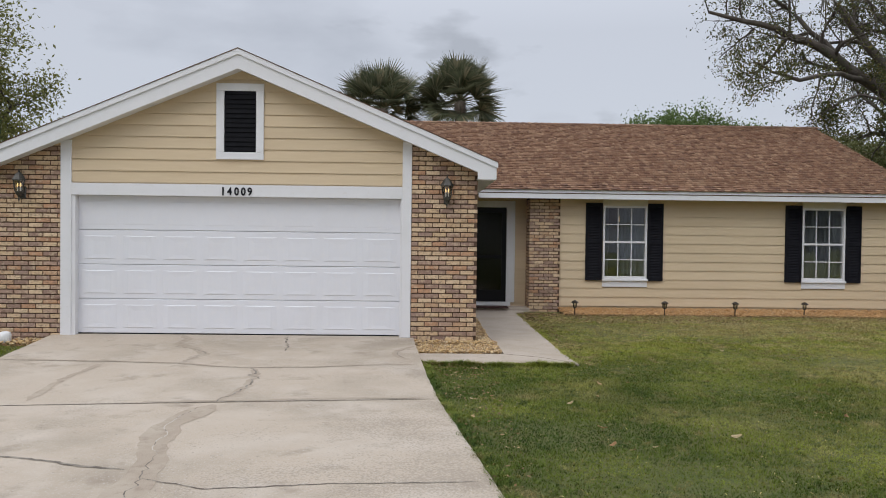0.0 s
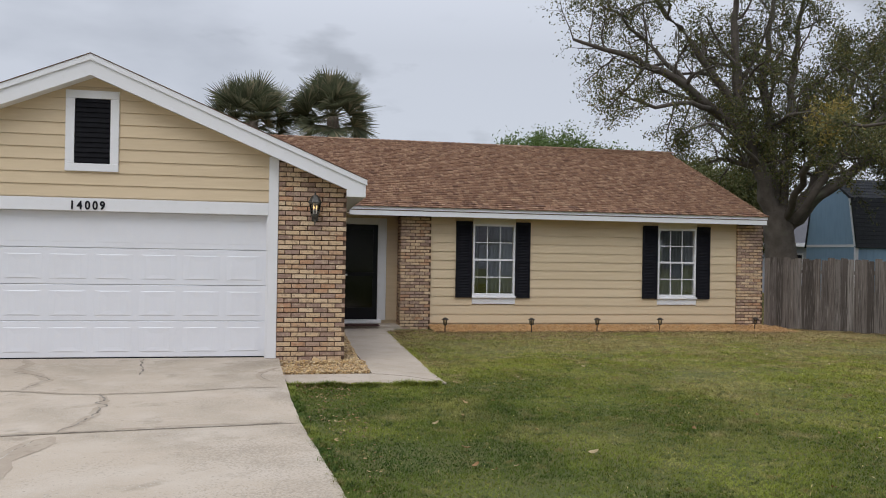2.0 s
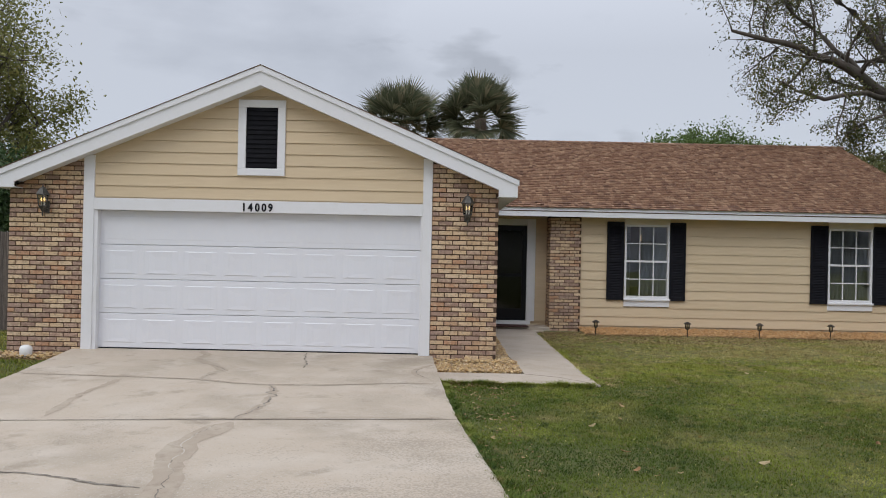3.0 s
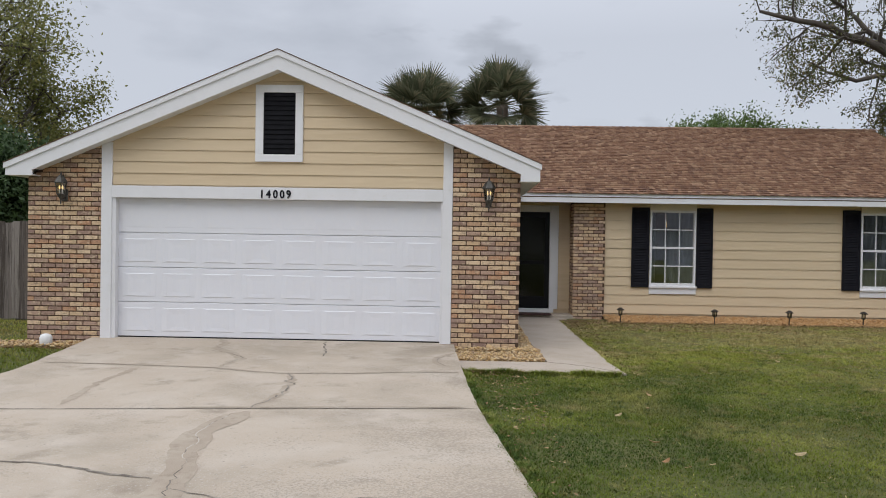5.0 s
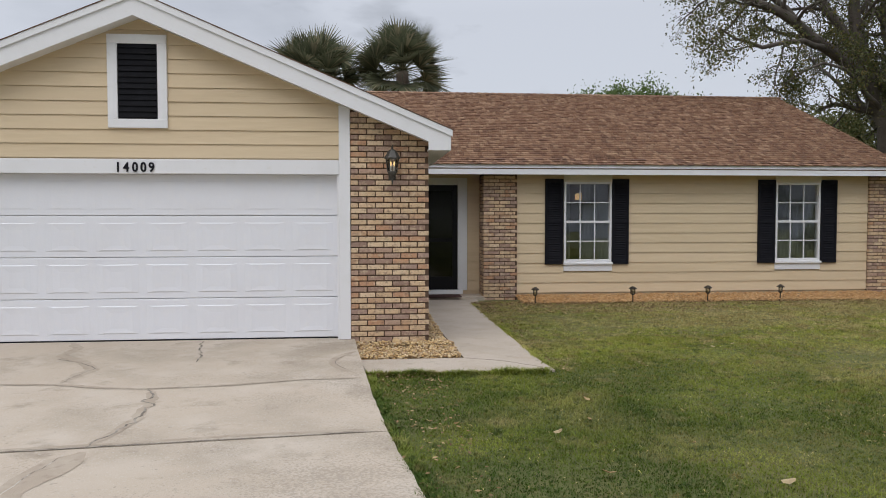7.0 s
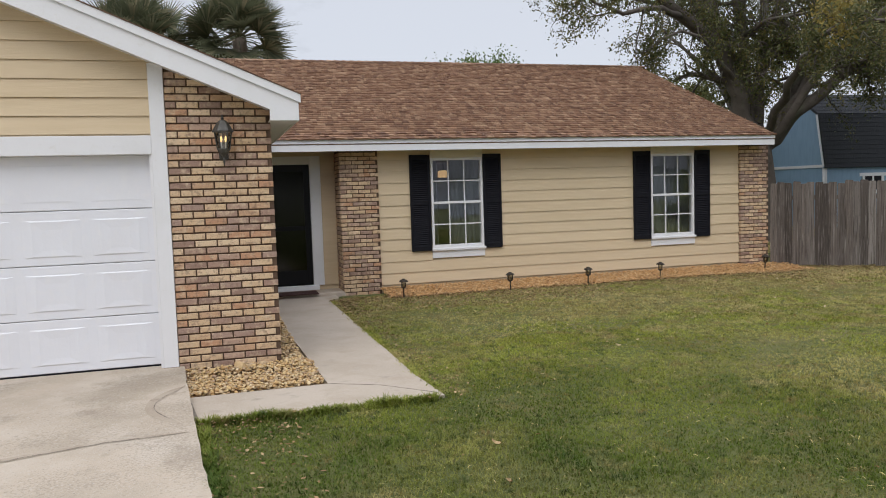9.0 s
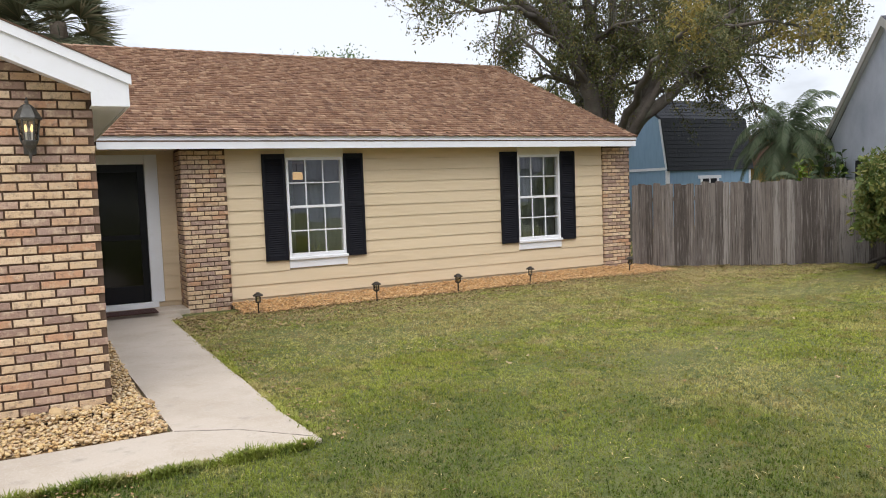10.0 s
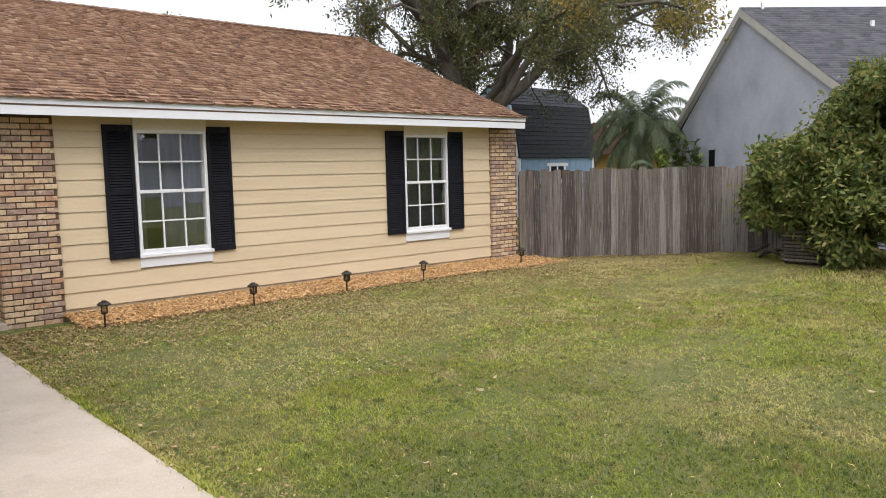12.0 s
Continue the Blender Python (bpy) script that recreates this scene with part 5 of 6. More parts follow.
leaf_plant("fig_plant", "broad-leaved fig plant behind the fence", (22.6, 6.7, LAWN), 2.5, 4, 0.36, FIGLEAF, 3)
leaf_plant("fig_plant", "broad-leaved fig plant behind the fence", (21.6, 5.9, LAWN), 2.3, 3, 0.34, FIGLEAF, 4)
leaf_plant("lime_plant", "yellow-green leafy plant behind the fence", (21.3, 6.4, LAWN), 2.25, 4, 0.30, LIMELEAF, 5, 0.4)
leaf_plant("fig_plant", "dark broad-leaved plant behind the fence", (22.9, 7.5, LAWN), 2.8, 5, 0.40, SHRUBLEAF, 6)
leaf_plant("red_plant", "small thin-leaved plant by the neighbouring wall", (19.5, 2.6, LAWN), 1.9, 3, 0.4, OLIVELEAF, 7, 0.12)

SHRUB = {"wander": 0.16, "rise": (0.05, 0.02, -0.01), "depth": 2, "forks": (3, 2), "leaves": 13, "spread": 0.07, "aspect": 0.40}
tree("large_shrub", "large glossy green shrub beside the air conditioner", (17.55, -0.15, LAWN),
     [(az, (16 + (az * 7 % 56)) * (0.4 if 40 < az < 210 else 1.0), 1.05 + (az * 13 % 50) / 95, 0.03, 0.85 if 40 < az < 210 else 0.35 + (az * 3 % 11) / 13) for az in range(0, 360, 24)] + [(200, 84, 1.5, 0.04, 0.8), (60, 82, 1.7, 0.04, 0.8), (130, 10, 1.7, 0.03, 0.85), (115, 8, 1.9, 0.03, 0.85), (150, 10, 1.6, 0.03, 0.85), (172, 22, 1.4, 0.03, 0.6), (105, 6, 1.6, 0.03, 0.85), (140, 10, 1.6, 0.03, 0.85), (95, 5, 1.8, 0.03, 0.85), (260, 74, 2.0, 0.04, 0.9), (320, 62, 2.2, 0.04, 0.9), (300, 70, 2.1, 0.05, 0.8), (280, 45, 2.0, 0.04, 0.9), (290, 60, 2.0, 0.04, 0.9)],
     0.07, 1.0, SHRUB, 0.115, SHRUBLEAF, 15)

# ---------------------------------------------------------------- neighbours
def shed():
    t = thing("shed", "pale blue garden shed with a black gambrel roof", "shed", (23.75, 14.3, LAWN))
    x0, x1, y0, y1 = 23.75, 28.1, 14.3, 17.2
    ym = (y0 + y1) / 2
    out = [(y0, LAWN - 0.1), (y1, LAWN - 0.1), (y1, 2.1), (y1 - 0.30, 3.93), (ym, 4.72), (y0 + 0.30, 3.93), (y0, 2.1)]
    part("wall", prism(out, "x", x0, x1), BLUE, t, "pale blue boarded wall")
    for k in range(14):
        part("batten", block(x0 + 0.15 + k * 0.31, x0 + 0.17 + k * 0.31, y0 - 0.008, y0 - 0.001, LAWN, 2.05), BLUE, t)
    r = part("roof", prism([(y0 - 0.10, 2.02), (y0 + 0.28, 3.95), (ym, 4.77), (y1 - 0.28, 3.95), (y1 + 0.10, 2.02), (y1 + 0.02, 2.02), (y1 - 0.32, 3.89), (ym, 4.70), (y0 + 0.32, 3.89), (y0 - 0.02, 2.02)], "x", x0 - 0.03, x1 + 0.06), SHEDROOF, t, "black shingle gambrel roof")
    for (ya, za, yb, zb, n) in ((y0 - 0.11, 2.02, y0 + 0.27, 3.95, 12), (y0 + 0.27, 3.955, ym, 4.775, 6)):
        for i in range(n):
            a, b = i / n, (i + 1) / n
            part("course", prism([(ya + (yb - ya) * a - 0.012, za + (zb - za) * a + 0.012), (ya + (yb - ya) * a, za + (zb - za) * a - 0.004), (ya + (yb - ya) * b, za + (zb - za) * b), (ya + (yb - ya) * b - 0.002, za + (zb - za) * b + 0.004)], "x", x0 - 0.035, x1 + 0.065), SHEDROOF, r)
    bm = bmesh.new()
    bx(bm, x0 - 0.02, x0 + 0.10, y0 - 0.02, y0 + 0.08, LAWN, 2.04)
    part("corner_board", bm, WHITE, t, "white corner board")
    part("corner_board", block(x1 - 0.08, x1 + 0.02, y0 - 0.02, y0 + 0.08, LAWN, 2.04), WHITE, t, "white corner board")
    part("rake_trim", prism([(y0 - 0.03, 2.08), (y0 + 0.05, 2.08), (y0 + 0.38, 3.93), (y0 + 0.29, 3.93)], "x", x0 - 0.05, x0 - 0.032), WHITE, t, "white rake trim")
    part("band", block(x0 - 0.02, x0 - 0.002, y0 + 0.08, y1, 2.05, 2.15), WHITE, t, "white band board")
    w = part("window", block(25.40, 26.36, y0 - 0.012, y0 - 0.002, 1.22, 1.72), BLACK, t, "small shed window with white trim")
    bm = bmesh.new()
    for a, b, c, d in ((25.28, 26.48, 1.70, 1.82), (25.40, 25.50, 1.16, 1.70), (26.26, 26.36, 1.16, 1.70), (25.85, 25.91, 1.16, 1.70), (25.30, 26.46, 1.08, 1.18)):
        bx(bm, a, b, y0 - 0.035, y0 - 0.012, c, d)
    part("frame", bm, WHITE, w)


shed()


def neighbour():
    """The gabled house beyond the fence, turned away from the street."""
    L, P, R = Vector((24.2, 8.31, 2.43)), Vector((21.48, 4.66, 5.41)), Vector((18.97, 1.27, 3.07))
    d = Vector((R.x - L.x, R.y - L.y, 0)).normalized()
    n = Vector((-d.y, d.x, 0))
    m = Matrix.Translation((P.x, P.y, 0)) @ Matrix(((d.x, n.x, 0, 0), (d.y, n.y, 0, 0), (0, 0, 1, 0), (0, 0, 0, 1)))
    t = thing("neighbouring_house", "pale grey-blue stucco house with a steep grey shingle roof", "house", (P.x, P.y, LAWN))
    wl_, wr = -(L - P).xy.length, (R - P).xy.length
    zl, zp, zr = 2.43, 5.41, 3.07

    def put(name, bm, mat, parent, label=""):
        bmesh.ops.transform(bm, matrix=m, verts=bm.verts)
        bmesh.ops.recalc_face_normals(bm, faces=bm.faces)
        return part(name, bm, mat, parent, label)

    put("wall", prism([(wl_ + 0.05, LAWN - 0.1), (wr - 0.05, LAWN - 0.1), (wr - 0.05, zr - 0.2), (0, zp - 0.15), (wl_ + 0.05, zl - 0.2)], "y", 0.0, 9.0), STUCCO, t, "pale stucco gable wall")
    put("barge_board", prism([(wl_ - 0.05, zl + 0.02), (wl_ - 0.05, zl - 0.14), (0, zp - 0.22), (0, zp)], "y", -0.14, -0.10), BARGE, t, "beige barge board")
    put("barge_board", prism([(wr + 0.05, zr + 0.0), (wr + 0.05, zr - 0.2), (0, zp - 0.22), (0, zp)], "y", -0.14, -0.10), BARGE, t, "beige barge board")
    put("soffit", prism([(wl_ - 0.05, zl - 0.13), (wl_ - 0.05, zl - 0.11), (0, zp - 0.17), (0, zp - 0.2)], "y", -0.10, 0.02), WHITE, t)
    put("soffit", prism([(wr + 0.05, zr - 0.18), (wr + 0.05, zr - 0.16), (0, zp - 0.17), (0, zp - 0.2)], "y", -0.10, 0.02), WHITE, t)
    r = put("roof", prism([(wl_ - 0.1, zl + 0.02), (0, zp + 0.01), (wr + 0.1, zr - 0.02), (wr + 0.1, zr - 0.08), (0, zp - 0.08), (wl_ - 0.1, zl - 0.06)], "y", -0.098, 9.2), GREYROOF, t, "grey asphalt shingle roof")
    rnd = random.Random(4)
    v, f = [], []
    rows = 38
    for i in range(rows):
        k0, k1 = 1 - i / rows, 1 - (i + 1) / rows
        y = -0.15
        while y < 9.15:
            w = rnd.uniform(0.12, 0.30)
            h = rnd.uniform(0.008, 0.018)
            e = min(y + w - 0.006, 9.2)
            x0_, x1_ = (wr + 0.11) * k0, (wr + 0.11) * k1
            zz = lambda k: zp + (zr - 0.02 - zp) * k + 0.012
            n0 = len(v)
            v.extend(tuple(m @ Vector(q)) for q in ((x0_, y, zz(k0) - 0.004), (x0_, e, zz(k0) - 0.004), (x0_, y, zz(k0) + h), (x0_, e, zz(k0) + h), (x1_, y, zz(k1)), (x1_, e, zz(k1))))
            f.extend(((n0, n0 + 2, n0 + 3, n0 + 1), (n0 + 2, n0 + 4, n0 + 5, n0 + 3)))
            y += w
    tagged(soup("shingles", v, f, GREYROOF, r), kind="stuff")
    for xa, xb, za, zb, nm in ((-1.92, -1.56, 0.9, 2.02, 0), (0.72, 1.46, 0.9, 2.02, 1)):
        w = put("window", prism([(xa, za), (xb, za), (xb, zb), (xa, zb)], "y", -0.012, -0.002), BLACK if nm == 0 else GREYROOF, t, "small dark recessed window" if nm == 0 else "window with a grey blind")
        put("window_frame", prism([(xa - 0.04, zb), (xb + 0.04, zb), (xb + 0.04, zb + 0.04), (xa - 0.04, zb + 0.04)], "y", -0.03, -0.002), STUCCO, w)
    put("vent_pipe", prism([(0.10, 5.15), (0.16, 5.15), (0.16, 5.50), (0.10, 5.50)], "y", 0.35, 0.41), PVC, t, "white roof vent pipe")
    put("vent_pipe", prism([(1.25, 4.4), (1.32, 4.4), (1.32, 4.85), (1.25, 4.85)], "y", 2.4, 2.47), PVC, t, "white roof vent pipe")


neighbour()


def far_house(at, width, depth, eave, ridge, wall_mat, roof_mat, label):
    x, y = at
    t = thing("distant_house", label, "house", (x, y, LAWN))
    part("wall", block(x, x + width, y, y + depth, LAWN - 0.1, eave), wall_mat, t)
    part("roof", prism([(y - 0.5, eave - 0.02), (y + depth / 2, ridge), (y + depth + 0.5, eave - 0.02), (y + depth + 0.5, eave - 0.12), (y - 0.5, eave - 0.12)], "x", x - 0.5, x + width + 0.5), roof_mat, t, "shingle roof")
    part("fascia", block(x - 0.5, x + width + 0.5, y - 0.56, y - 0.502, eave - 0.20, eave - 0.02), WHITE, t, "white fascia")
    for k in range(3):
        wx = x + width * (0.2 + 0.28 * k)
        w = part("window", block(wx, wx + 1.0, y - 0.02, y - 0.002, 0.7, 1.75), BLACK, t, "dark window with white frame")
        bm = bmesh.new()
        for a, b, c, d in ((wx - 0.07, wx + 1.07, 1.75, 1.83), (wx - 0.07, wx + 1.07, 0.62, 0.7), (wx - 0.07, wx, 0.7, 1.75), (wx + 1, wx + 1.07, 0.7, 1.75)):
            bx(bm, a, b, y - 0.04, y - 0.02, c, d)
        part("frame", bm, WHITE, w)


far_house((22.0, 22.5), 9.0, 7.0, 2.35, 4.1, STUCCO, GREYROOF, "low grey-roofed house beyond the garden fence")
far_house((31.5, 13.0), 7.0, 7.0, 2.3, 3.6, ORANGE, ROOFBASE, "yellow-orange house glimpsed behind the palms")

# Air conditioner and litter beside the shrub
ac = thing("air_conditioner", "weathered slatted air conditioner unit on the grass", "air conditioner", (16.65, 0.95, LAWN))
part("body", block(16.36, 16.94, 0.66, 1.24, LAWN, 0.42, 0.02), BRONZE, ac)
for i in range(9):
    part("slat", block(16.33, 16.97, 0.63, 1.27, LAWN + 0.05 + i * 0.06, LAWN + 0.085 + i * 0.06, 0.006), FENCE, ac)
part("lid", block(16.32, 16.98, 0.62, 1.28, 0.42, 0.46, 0.012), FENCE, ac, "flat lid")
for k, (x, y, a, ln) in enumerate(((17.15, 2.0, 20, 0.7), (17.4, 1.85, -25, 0.55), (17.0, 1.75, 60, 0.45), (17.3, 2.1, 5, 0.8))):
    verts, faces = [], []
    c = Vector((x, y, LAWN + 0.05 + 0.03 * k))
    u = Vector((math.cos(radians(a)), math.sin(radians(a)), 0.08))
    tube(verts, faces, [c - u * ln / 2, c + Vector((0, 0, 0.02)), c + u * ln / 2], [0.03, 0.035, 0.022], 6)
    tagged(soup("fallen_branch", [tuple(v) for v in verts], faces, BARK), "bare fallen branch lying by the fence", "branch", "fallen branches")
part_ob = part("plastic_pot", lathe([(0.09, 0), (0.12, 0.2), (0.13, 0.2), (0.13, 0.22), (0.11, 0.22), (0.085, 0.02)], (17.55, 1.55, LAWN), 12), PVC)
tagged(part_ob, "grey-white plastic pot by the fence", "pot")
globe = part("drain_cap", lathe([(0.07, 0), (0.085, 0.02), (0.088, 0.11), (0.07, 0.15), (0.03, 0.165)], (-3.30, -0.30, -0.10), 14), PVC, smooth=True)
tagged(globe, "white plastic drain cap among the pebbles", "drain cap")


# Unseen houses and trees, added behind the walker for the window panes to mirror
for x, y in ((-34.0, -46.0), (-9.0, -48.0), (14.0, -46.5), (38.0, -48.0)):
    far_house((x, y), 15.0, 8.0, 2.6, 4.8, STUCCO, GREYROOF, "low grey stucco house, unseen, added across the street for pane reflections")
first_far = None
for k, (x, y) in enumerate(((-24, -50), (-10, -60), (-2, -46), (9, -58), (13, -45), (24, -62), (33, -48), (46, -56))):
    if first_far is None:
        first_far = tree("street_tree", "leafy green tree, unseen, added across the street for pane reflections", (x, y, LAWN),
                         [(az, 30 + (az % 47), 5.0, 0.14, 2.6) for az in (0, 50, 110, 165, 220, 275, 330)], 0.28, 4.0, dict(FAR, leaves=44, spread=0.5), 0.36, OLIVELEAF, 41, "trees across the street")
    else:
        copy_thing(first_far, pose(x, y, LAWN, 0, 0, 47 * k) @ Matrix.Scale(0.9 + 0.12 * (k % 4), 4))

# ---------------------------------------------------------------- beds of pebbles and wood chips
def rock_mesh(rng):
    """A low rounded stone about a unit across."""
    bm = bmesh.new()
    bmesh.ops.create_icosphere(bm, subdivisions=1, radius=0.5)
    off = rng.uniform(-3, 3, 3)
    for v in bm.verts:
        v.co *= 1 + 0.55 * noise.noise(v.co * 2.0 + Vector(off))
    vs = np.array([v.co for v in bm.verts])
    fs = np.array([[v.index for v in f.verts] for f in bm.faces])
    bm.free()
    return vs, fs


def scatter(name, places, sizes, mat, seed, label, category, flat=0.6, long=1.4):
    rng = np.random.default_rng(seed)
    kinds = [rock_mesh(rng) for _ in range(6)]
    V, F, n = [], [], 0
    for (x, y, z), s in zip(places, sizes):
        vs, fs = kinds[rng.integers(6)]
        a = rng.uniform(0, math.tau)
        sc = np.array([s * rng.uniform(1, long), s * rng.uniform(0.75, 1.0), s * flat * rng.uniform(0.8, 1.2)])
        q = vs * sc
        tl = rng.uniform(-0.5, 0.5)
        q = np.stack([q[:, 0] * math.cos(tl) - q[:, 2] * math.sin(tl), q[:, 1], q[:, 0] * math.sin(tl) + q[:, 2] * math.cos(tl)], 1)
        q = np.stack([q[:, 0] * math.cos(a) - q[:, 1] * math.sin(a), q[:, 0] * math.sin(a) + q[:, 1] * math.cos(a), q[:, 2]], 1)
        V.append(q + (x, y, z))
        F.append(fs + n)
        n += len(vs)
    return tagged(soup(name, np.concatenate(V), np.concatenate(F), mat), label, category, kind="stuff")


def bed(outline, z, name, label):
    return tagged(part(name, prism(outline, "z", z - 0.2, z), BEDSOIL), label, "bed", kind="structure")


rng = np.random.default_rng(11)
bed([(2.68, -0.93), (3.93, -0.92), (3.855, 2.0), (3.855, 5.29), (3.60, 5.29), (3.60, 0.01), (2.63, 0.01)], -0.12, "bed_pebbles", "soil bed under pebbles")
pts, siz = [], []
while len(pts) < 4300:
    x, y = rng.uniform(2.68, 3.93), rng.uniform(-0.92, 5.2)
    if (y < -0.01 and x < 3.94 - 0.02 * (y + 0.92)) or (x > 3.63 and x < 3.85):
        if y > 2.2 and rng.random() > 0.5:
            continue
        s = rng.uniform(0.020, 0.042) * (1.5 if rng.random() < 0.06 else 1)
        pts.append((x, y, -0.115 + rng.uniform(0, 0.045) + 0.03 * (y > -0.25)))
        siz.append(s)
scatter("pebbles", pts, siz, PEBBLE, 1, "tan and cream river pebbles against the brick pier", "pebbles")
scatter("edge_stones", [(3.05, -0.09, -0.05), (3.20, -0.10, -0.045), (3.31, -0.12, -0.05), (3.42, -0.10, -0.04)], [0.10, 0.14, 0.09, 0.09], PEBBLE, 3, "larger pale stones at the foot of the pier", "stones")
bed([(-5.2, -0.5), (-2.80, -0.42), (-2.68, 0.01), (-5.2, 0.05)], -0.12, "bed_pebbles_left", "soil bed under pebbles")
pts = [(rng.uniform(-5.1, -2.8), rng.uniform(-0.48, 0.0), -0.11 + rng.uniform(0, 0.04)) for _ in range(620)]
scatter("pebbles", pts, rng.uniform(0.03, 0.06, 620), PEBBLE, 2, "tan pebbles along the garage corner", "pebbles")


def mulch_front(x):
    return 4.62 + 0.10 * noise.noise((x * 0.9, 2.0, 0)) + 0.05 * noise.noise((x * 3.1, 5.0, 0)) - 0.25 * max(0, min(1, (x - 12.5)))


bed([(5.9, 5.33)] + [(x, mulch_front(x)) for x in np.linspace(5.9, 14.1, 30)] + [(14.1, 5.1), (13.8, 5.33)], -0.118, "bed_mulch", "soil bed under wood chips")
n = 9000
X = rng.uniform(5.8, 14.3, n)
F0 = np.array([mulch_front(x) for x in X])
Y = F0 - 0.10 + (5.38 - F0 + 0.10) * rng.uniform(0, 1, n) ** 0.9
Z = -0.115 + rng.uniform(0, 0.04, n) + 0.05 * np.clip((Y - 4.7) / 0.6, 0, 1)
keep = ~((X > 13.29) & (Y > 5.32))
X, Y, Z = X[keep], Y[keep], Z[keep]
n = len(X)
a, tl, ln, wd = rng.uniform(0, math.tau, n), rng.uniform(-0.5, 0.5, n), rng.uniform(0.03, 0.075, n), rng.uniform(0.010, 0.024, n)
ux = np.stack([np.cos(a) * np.cos(tl), np.sin(a) * np.cos(tl), np.sin(tl)], 1) * ln[:, None] / 2
uy = np.stack([-np.sin(a), np.cos(a), rng.uniform(-0.4, 0.4, n)], 1) * wd[:, None] / 2
uz = np.array([0, 0, 0.005])
c = np.stack([X, Y, Z], 1)
V = np.stack([c - ux - uy, c + ux - uy, c + ux + uy, c - ux + uy, c - ux * 0.9 - uy * 0.9 + uz, c + ux * 0.9 - uy * 0.9 + uz, c + ux * 0.9 + uy * 0.9 + uz, c - ux * 0.9 + uy * 0.9 + uz], 1).reshape(-1, 3)
q = np.array([[4, 5, 6, 7], [0, 1, 5, 4], [1, 2, 6, 5], [2, 3, 7, 6], [3, 0, 4, 7]])
tagged(soup("wood_chips", V, (q[None] + 8 * np.arange(n)[:, None, None]).reshape(-1, 4), MULCH), "tan wood chip mulch along the house wall", "mulch", kind="stuff")


# ---------------------------------------------------------------- lawn
def grass_material():
    m = palette("lawn_grass", ((0.185, 0.22, 0.018), (0.27, 0.30, 0.030), (0.085, 0.12, 0.010), (0.345, 0.355, 0.048), (0.195, 0.23, 0.020), (0.46, 0.39, 0.105), (0.095, 0.13, 0.012)), 0.6, "i", spec=0.2)
    nd, l = m.node_tree.nodes, m.node_tree.links
    p = nd["Principled BSDF"]
    geo = next(x for x in nd if x.bl_idname == "ShaderNodeNewGeometry")
    last = p.inputs["Base Color"].links[0].from_socket
    # Blade colour: yellower towards the house wall and the far fence, darker green elsewhere.
    sep = nd.new("ShaderNodeSeparateXYZ")
    l.new(geo.outputs["Position"], sep.inputs["Vector"])
    total = nd.new("ShaderNodeMath")
    for i, (axis, lo, hi, most) in enumerate((("X", 4.0, 12.0, 0.06), ("Y", -3.0, 4.6, 0.155))):
        g = nd.new("ShaderNodeMapRange")
        g.inputs["From Min"].default_value, g.inputs["From Max"].default_value, g.inputs["To Max"].default_value = lo, hi, most
        l.new(sep.outputs[axis], g.inputs["Value"])
        l.new(g.outputs["Result"], total.inputs[i])
    dryness = total.outputs[0]
    deepen, deep = nd.new("ShaderNodeMapRange"), nd.new("ShaderNodeMix")
    deepen.inputs["From Min"].default_value, deepen.inputs["From Max"].default_value = 0.0, 0.08
    deepen.inputs["To Min"].default_value, deepen.inputs["To Max"].default_value = 0.85, 0.0
    deep.data_type = "RGBA"
    l.new(dryness, deepen.inputs["Value"])
    l.new(deepen.outputs["Result"], deep.inputs[0])
    l.new(last, deep.inputs[6])
    deep.inputs[7].default_value = (0.032, 0.082, 0.011, 1)
    last = deep.outputs[2]
    for colour, scale, low, high, top, off, dry in (((0.42, 0.45, 0.08), 0.6, 0.46, 0.74, 0.7, 0.0, True), ((0.58, 0.46, 0.20), 0.45, 0.56, 0.80, 0.7, 17.0, True), ((0.54, 0.42, 0.21), 2.3, 0.60, 0.82, 0.8, 5.0, True), ((0.05, 0.105, 0.018), 1.6, 0.52, 0.72, 0.35, 9.0, False), ((0.03, 0.06, 0.012), 11.0, 0.53, 0.66, 0.75, 31.0, False), ((0.34, 0.38, 0.08), 16.0, 0.58, 0.74, 0.45, 43.0, False), ((0.30, 0.215, 0.09), 5.0, 0.62, 0.74, 0.7, 57.0, True), ((0.38, 0.29, 0.13), 21.0, 0.60, 0.70, 0.6, 71.0, False)):
        t = nd.new("ShaderNodeTexNoise")
        t.inputs["Scale"].default_value, t.inputs["Detail"].default_value = scale, 4
        mp = nd.new("ShaderNodeMapping")
        mp.inputs["Location"].default_value = (off, off * 0.7, 0)
        l.new(geo.outputs["Position"], mp.inputs["Vector"])
        l.new(mp.outputs["Vector"], t.inputs["Vector"])
        r = nd.new("ShaderNodeMapRange")
        r.inputs["From Min"].default_value, r.inputs["From Max"].default_value, r.inputs["To Max"].default_value = low, high, top
        add = nd.new("ShaderNodeMath")
        l.new(t.outputs["Fac"], add.inputs[0])
        if dry:
            l.new(dryness, add.inputs[1])
        else:
            add.inputs[1].default_value = 0.0
        l.new(add.outputs[0], r.inputs["Value"])
        mix = nd.new("ShaderNodeMix")
        mix.data_type = "RGBA"
        l.new(r.outputs["Result"], mix.inputs[0])
        l.new(last, mix.inputs[6])
        mix.inputs[7].default_value = (*colour, 1)
        last = mix.outputs[2]
    l.new(last, p.inputs["Base Color"])
    tr, mx, out = nd.new("ShaderNodeBsdfTranslucent"), nd.new("ShaderNodeMixShader"), nd["Material Output"]
    l.new(last, tr.inputs["Color"])
    mx.inputs["Fac"].default_value = 0.3
    l.new(p.outputs["BSDF"], mx.inputs[1])
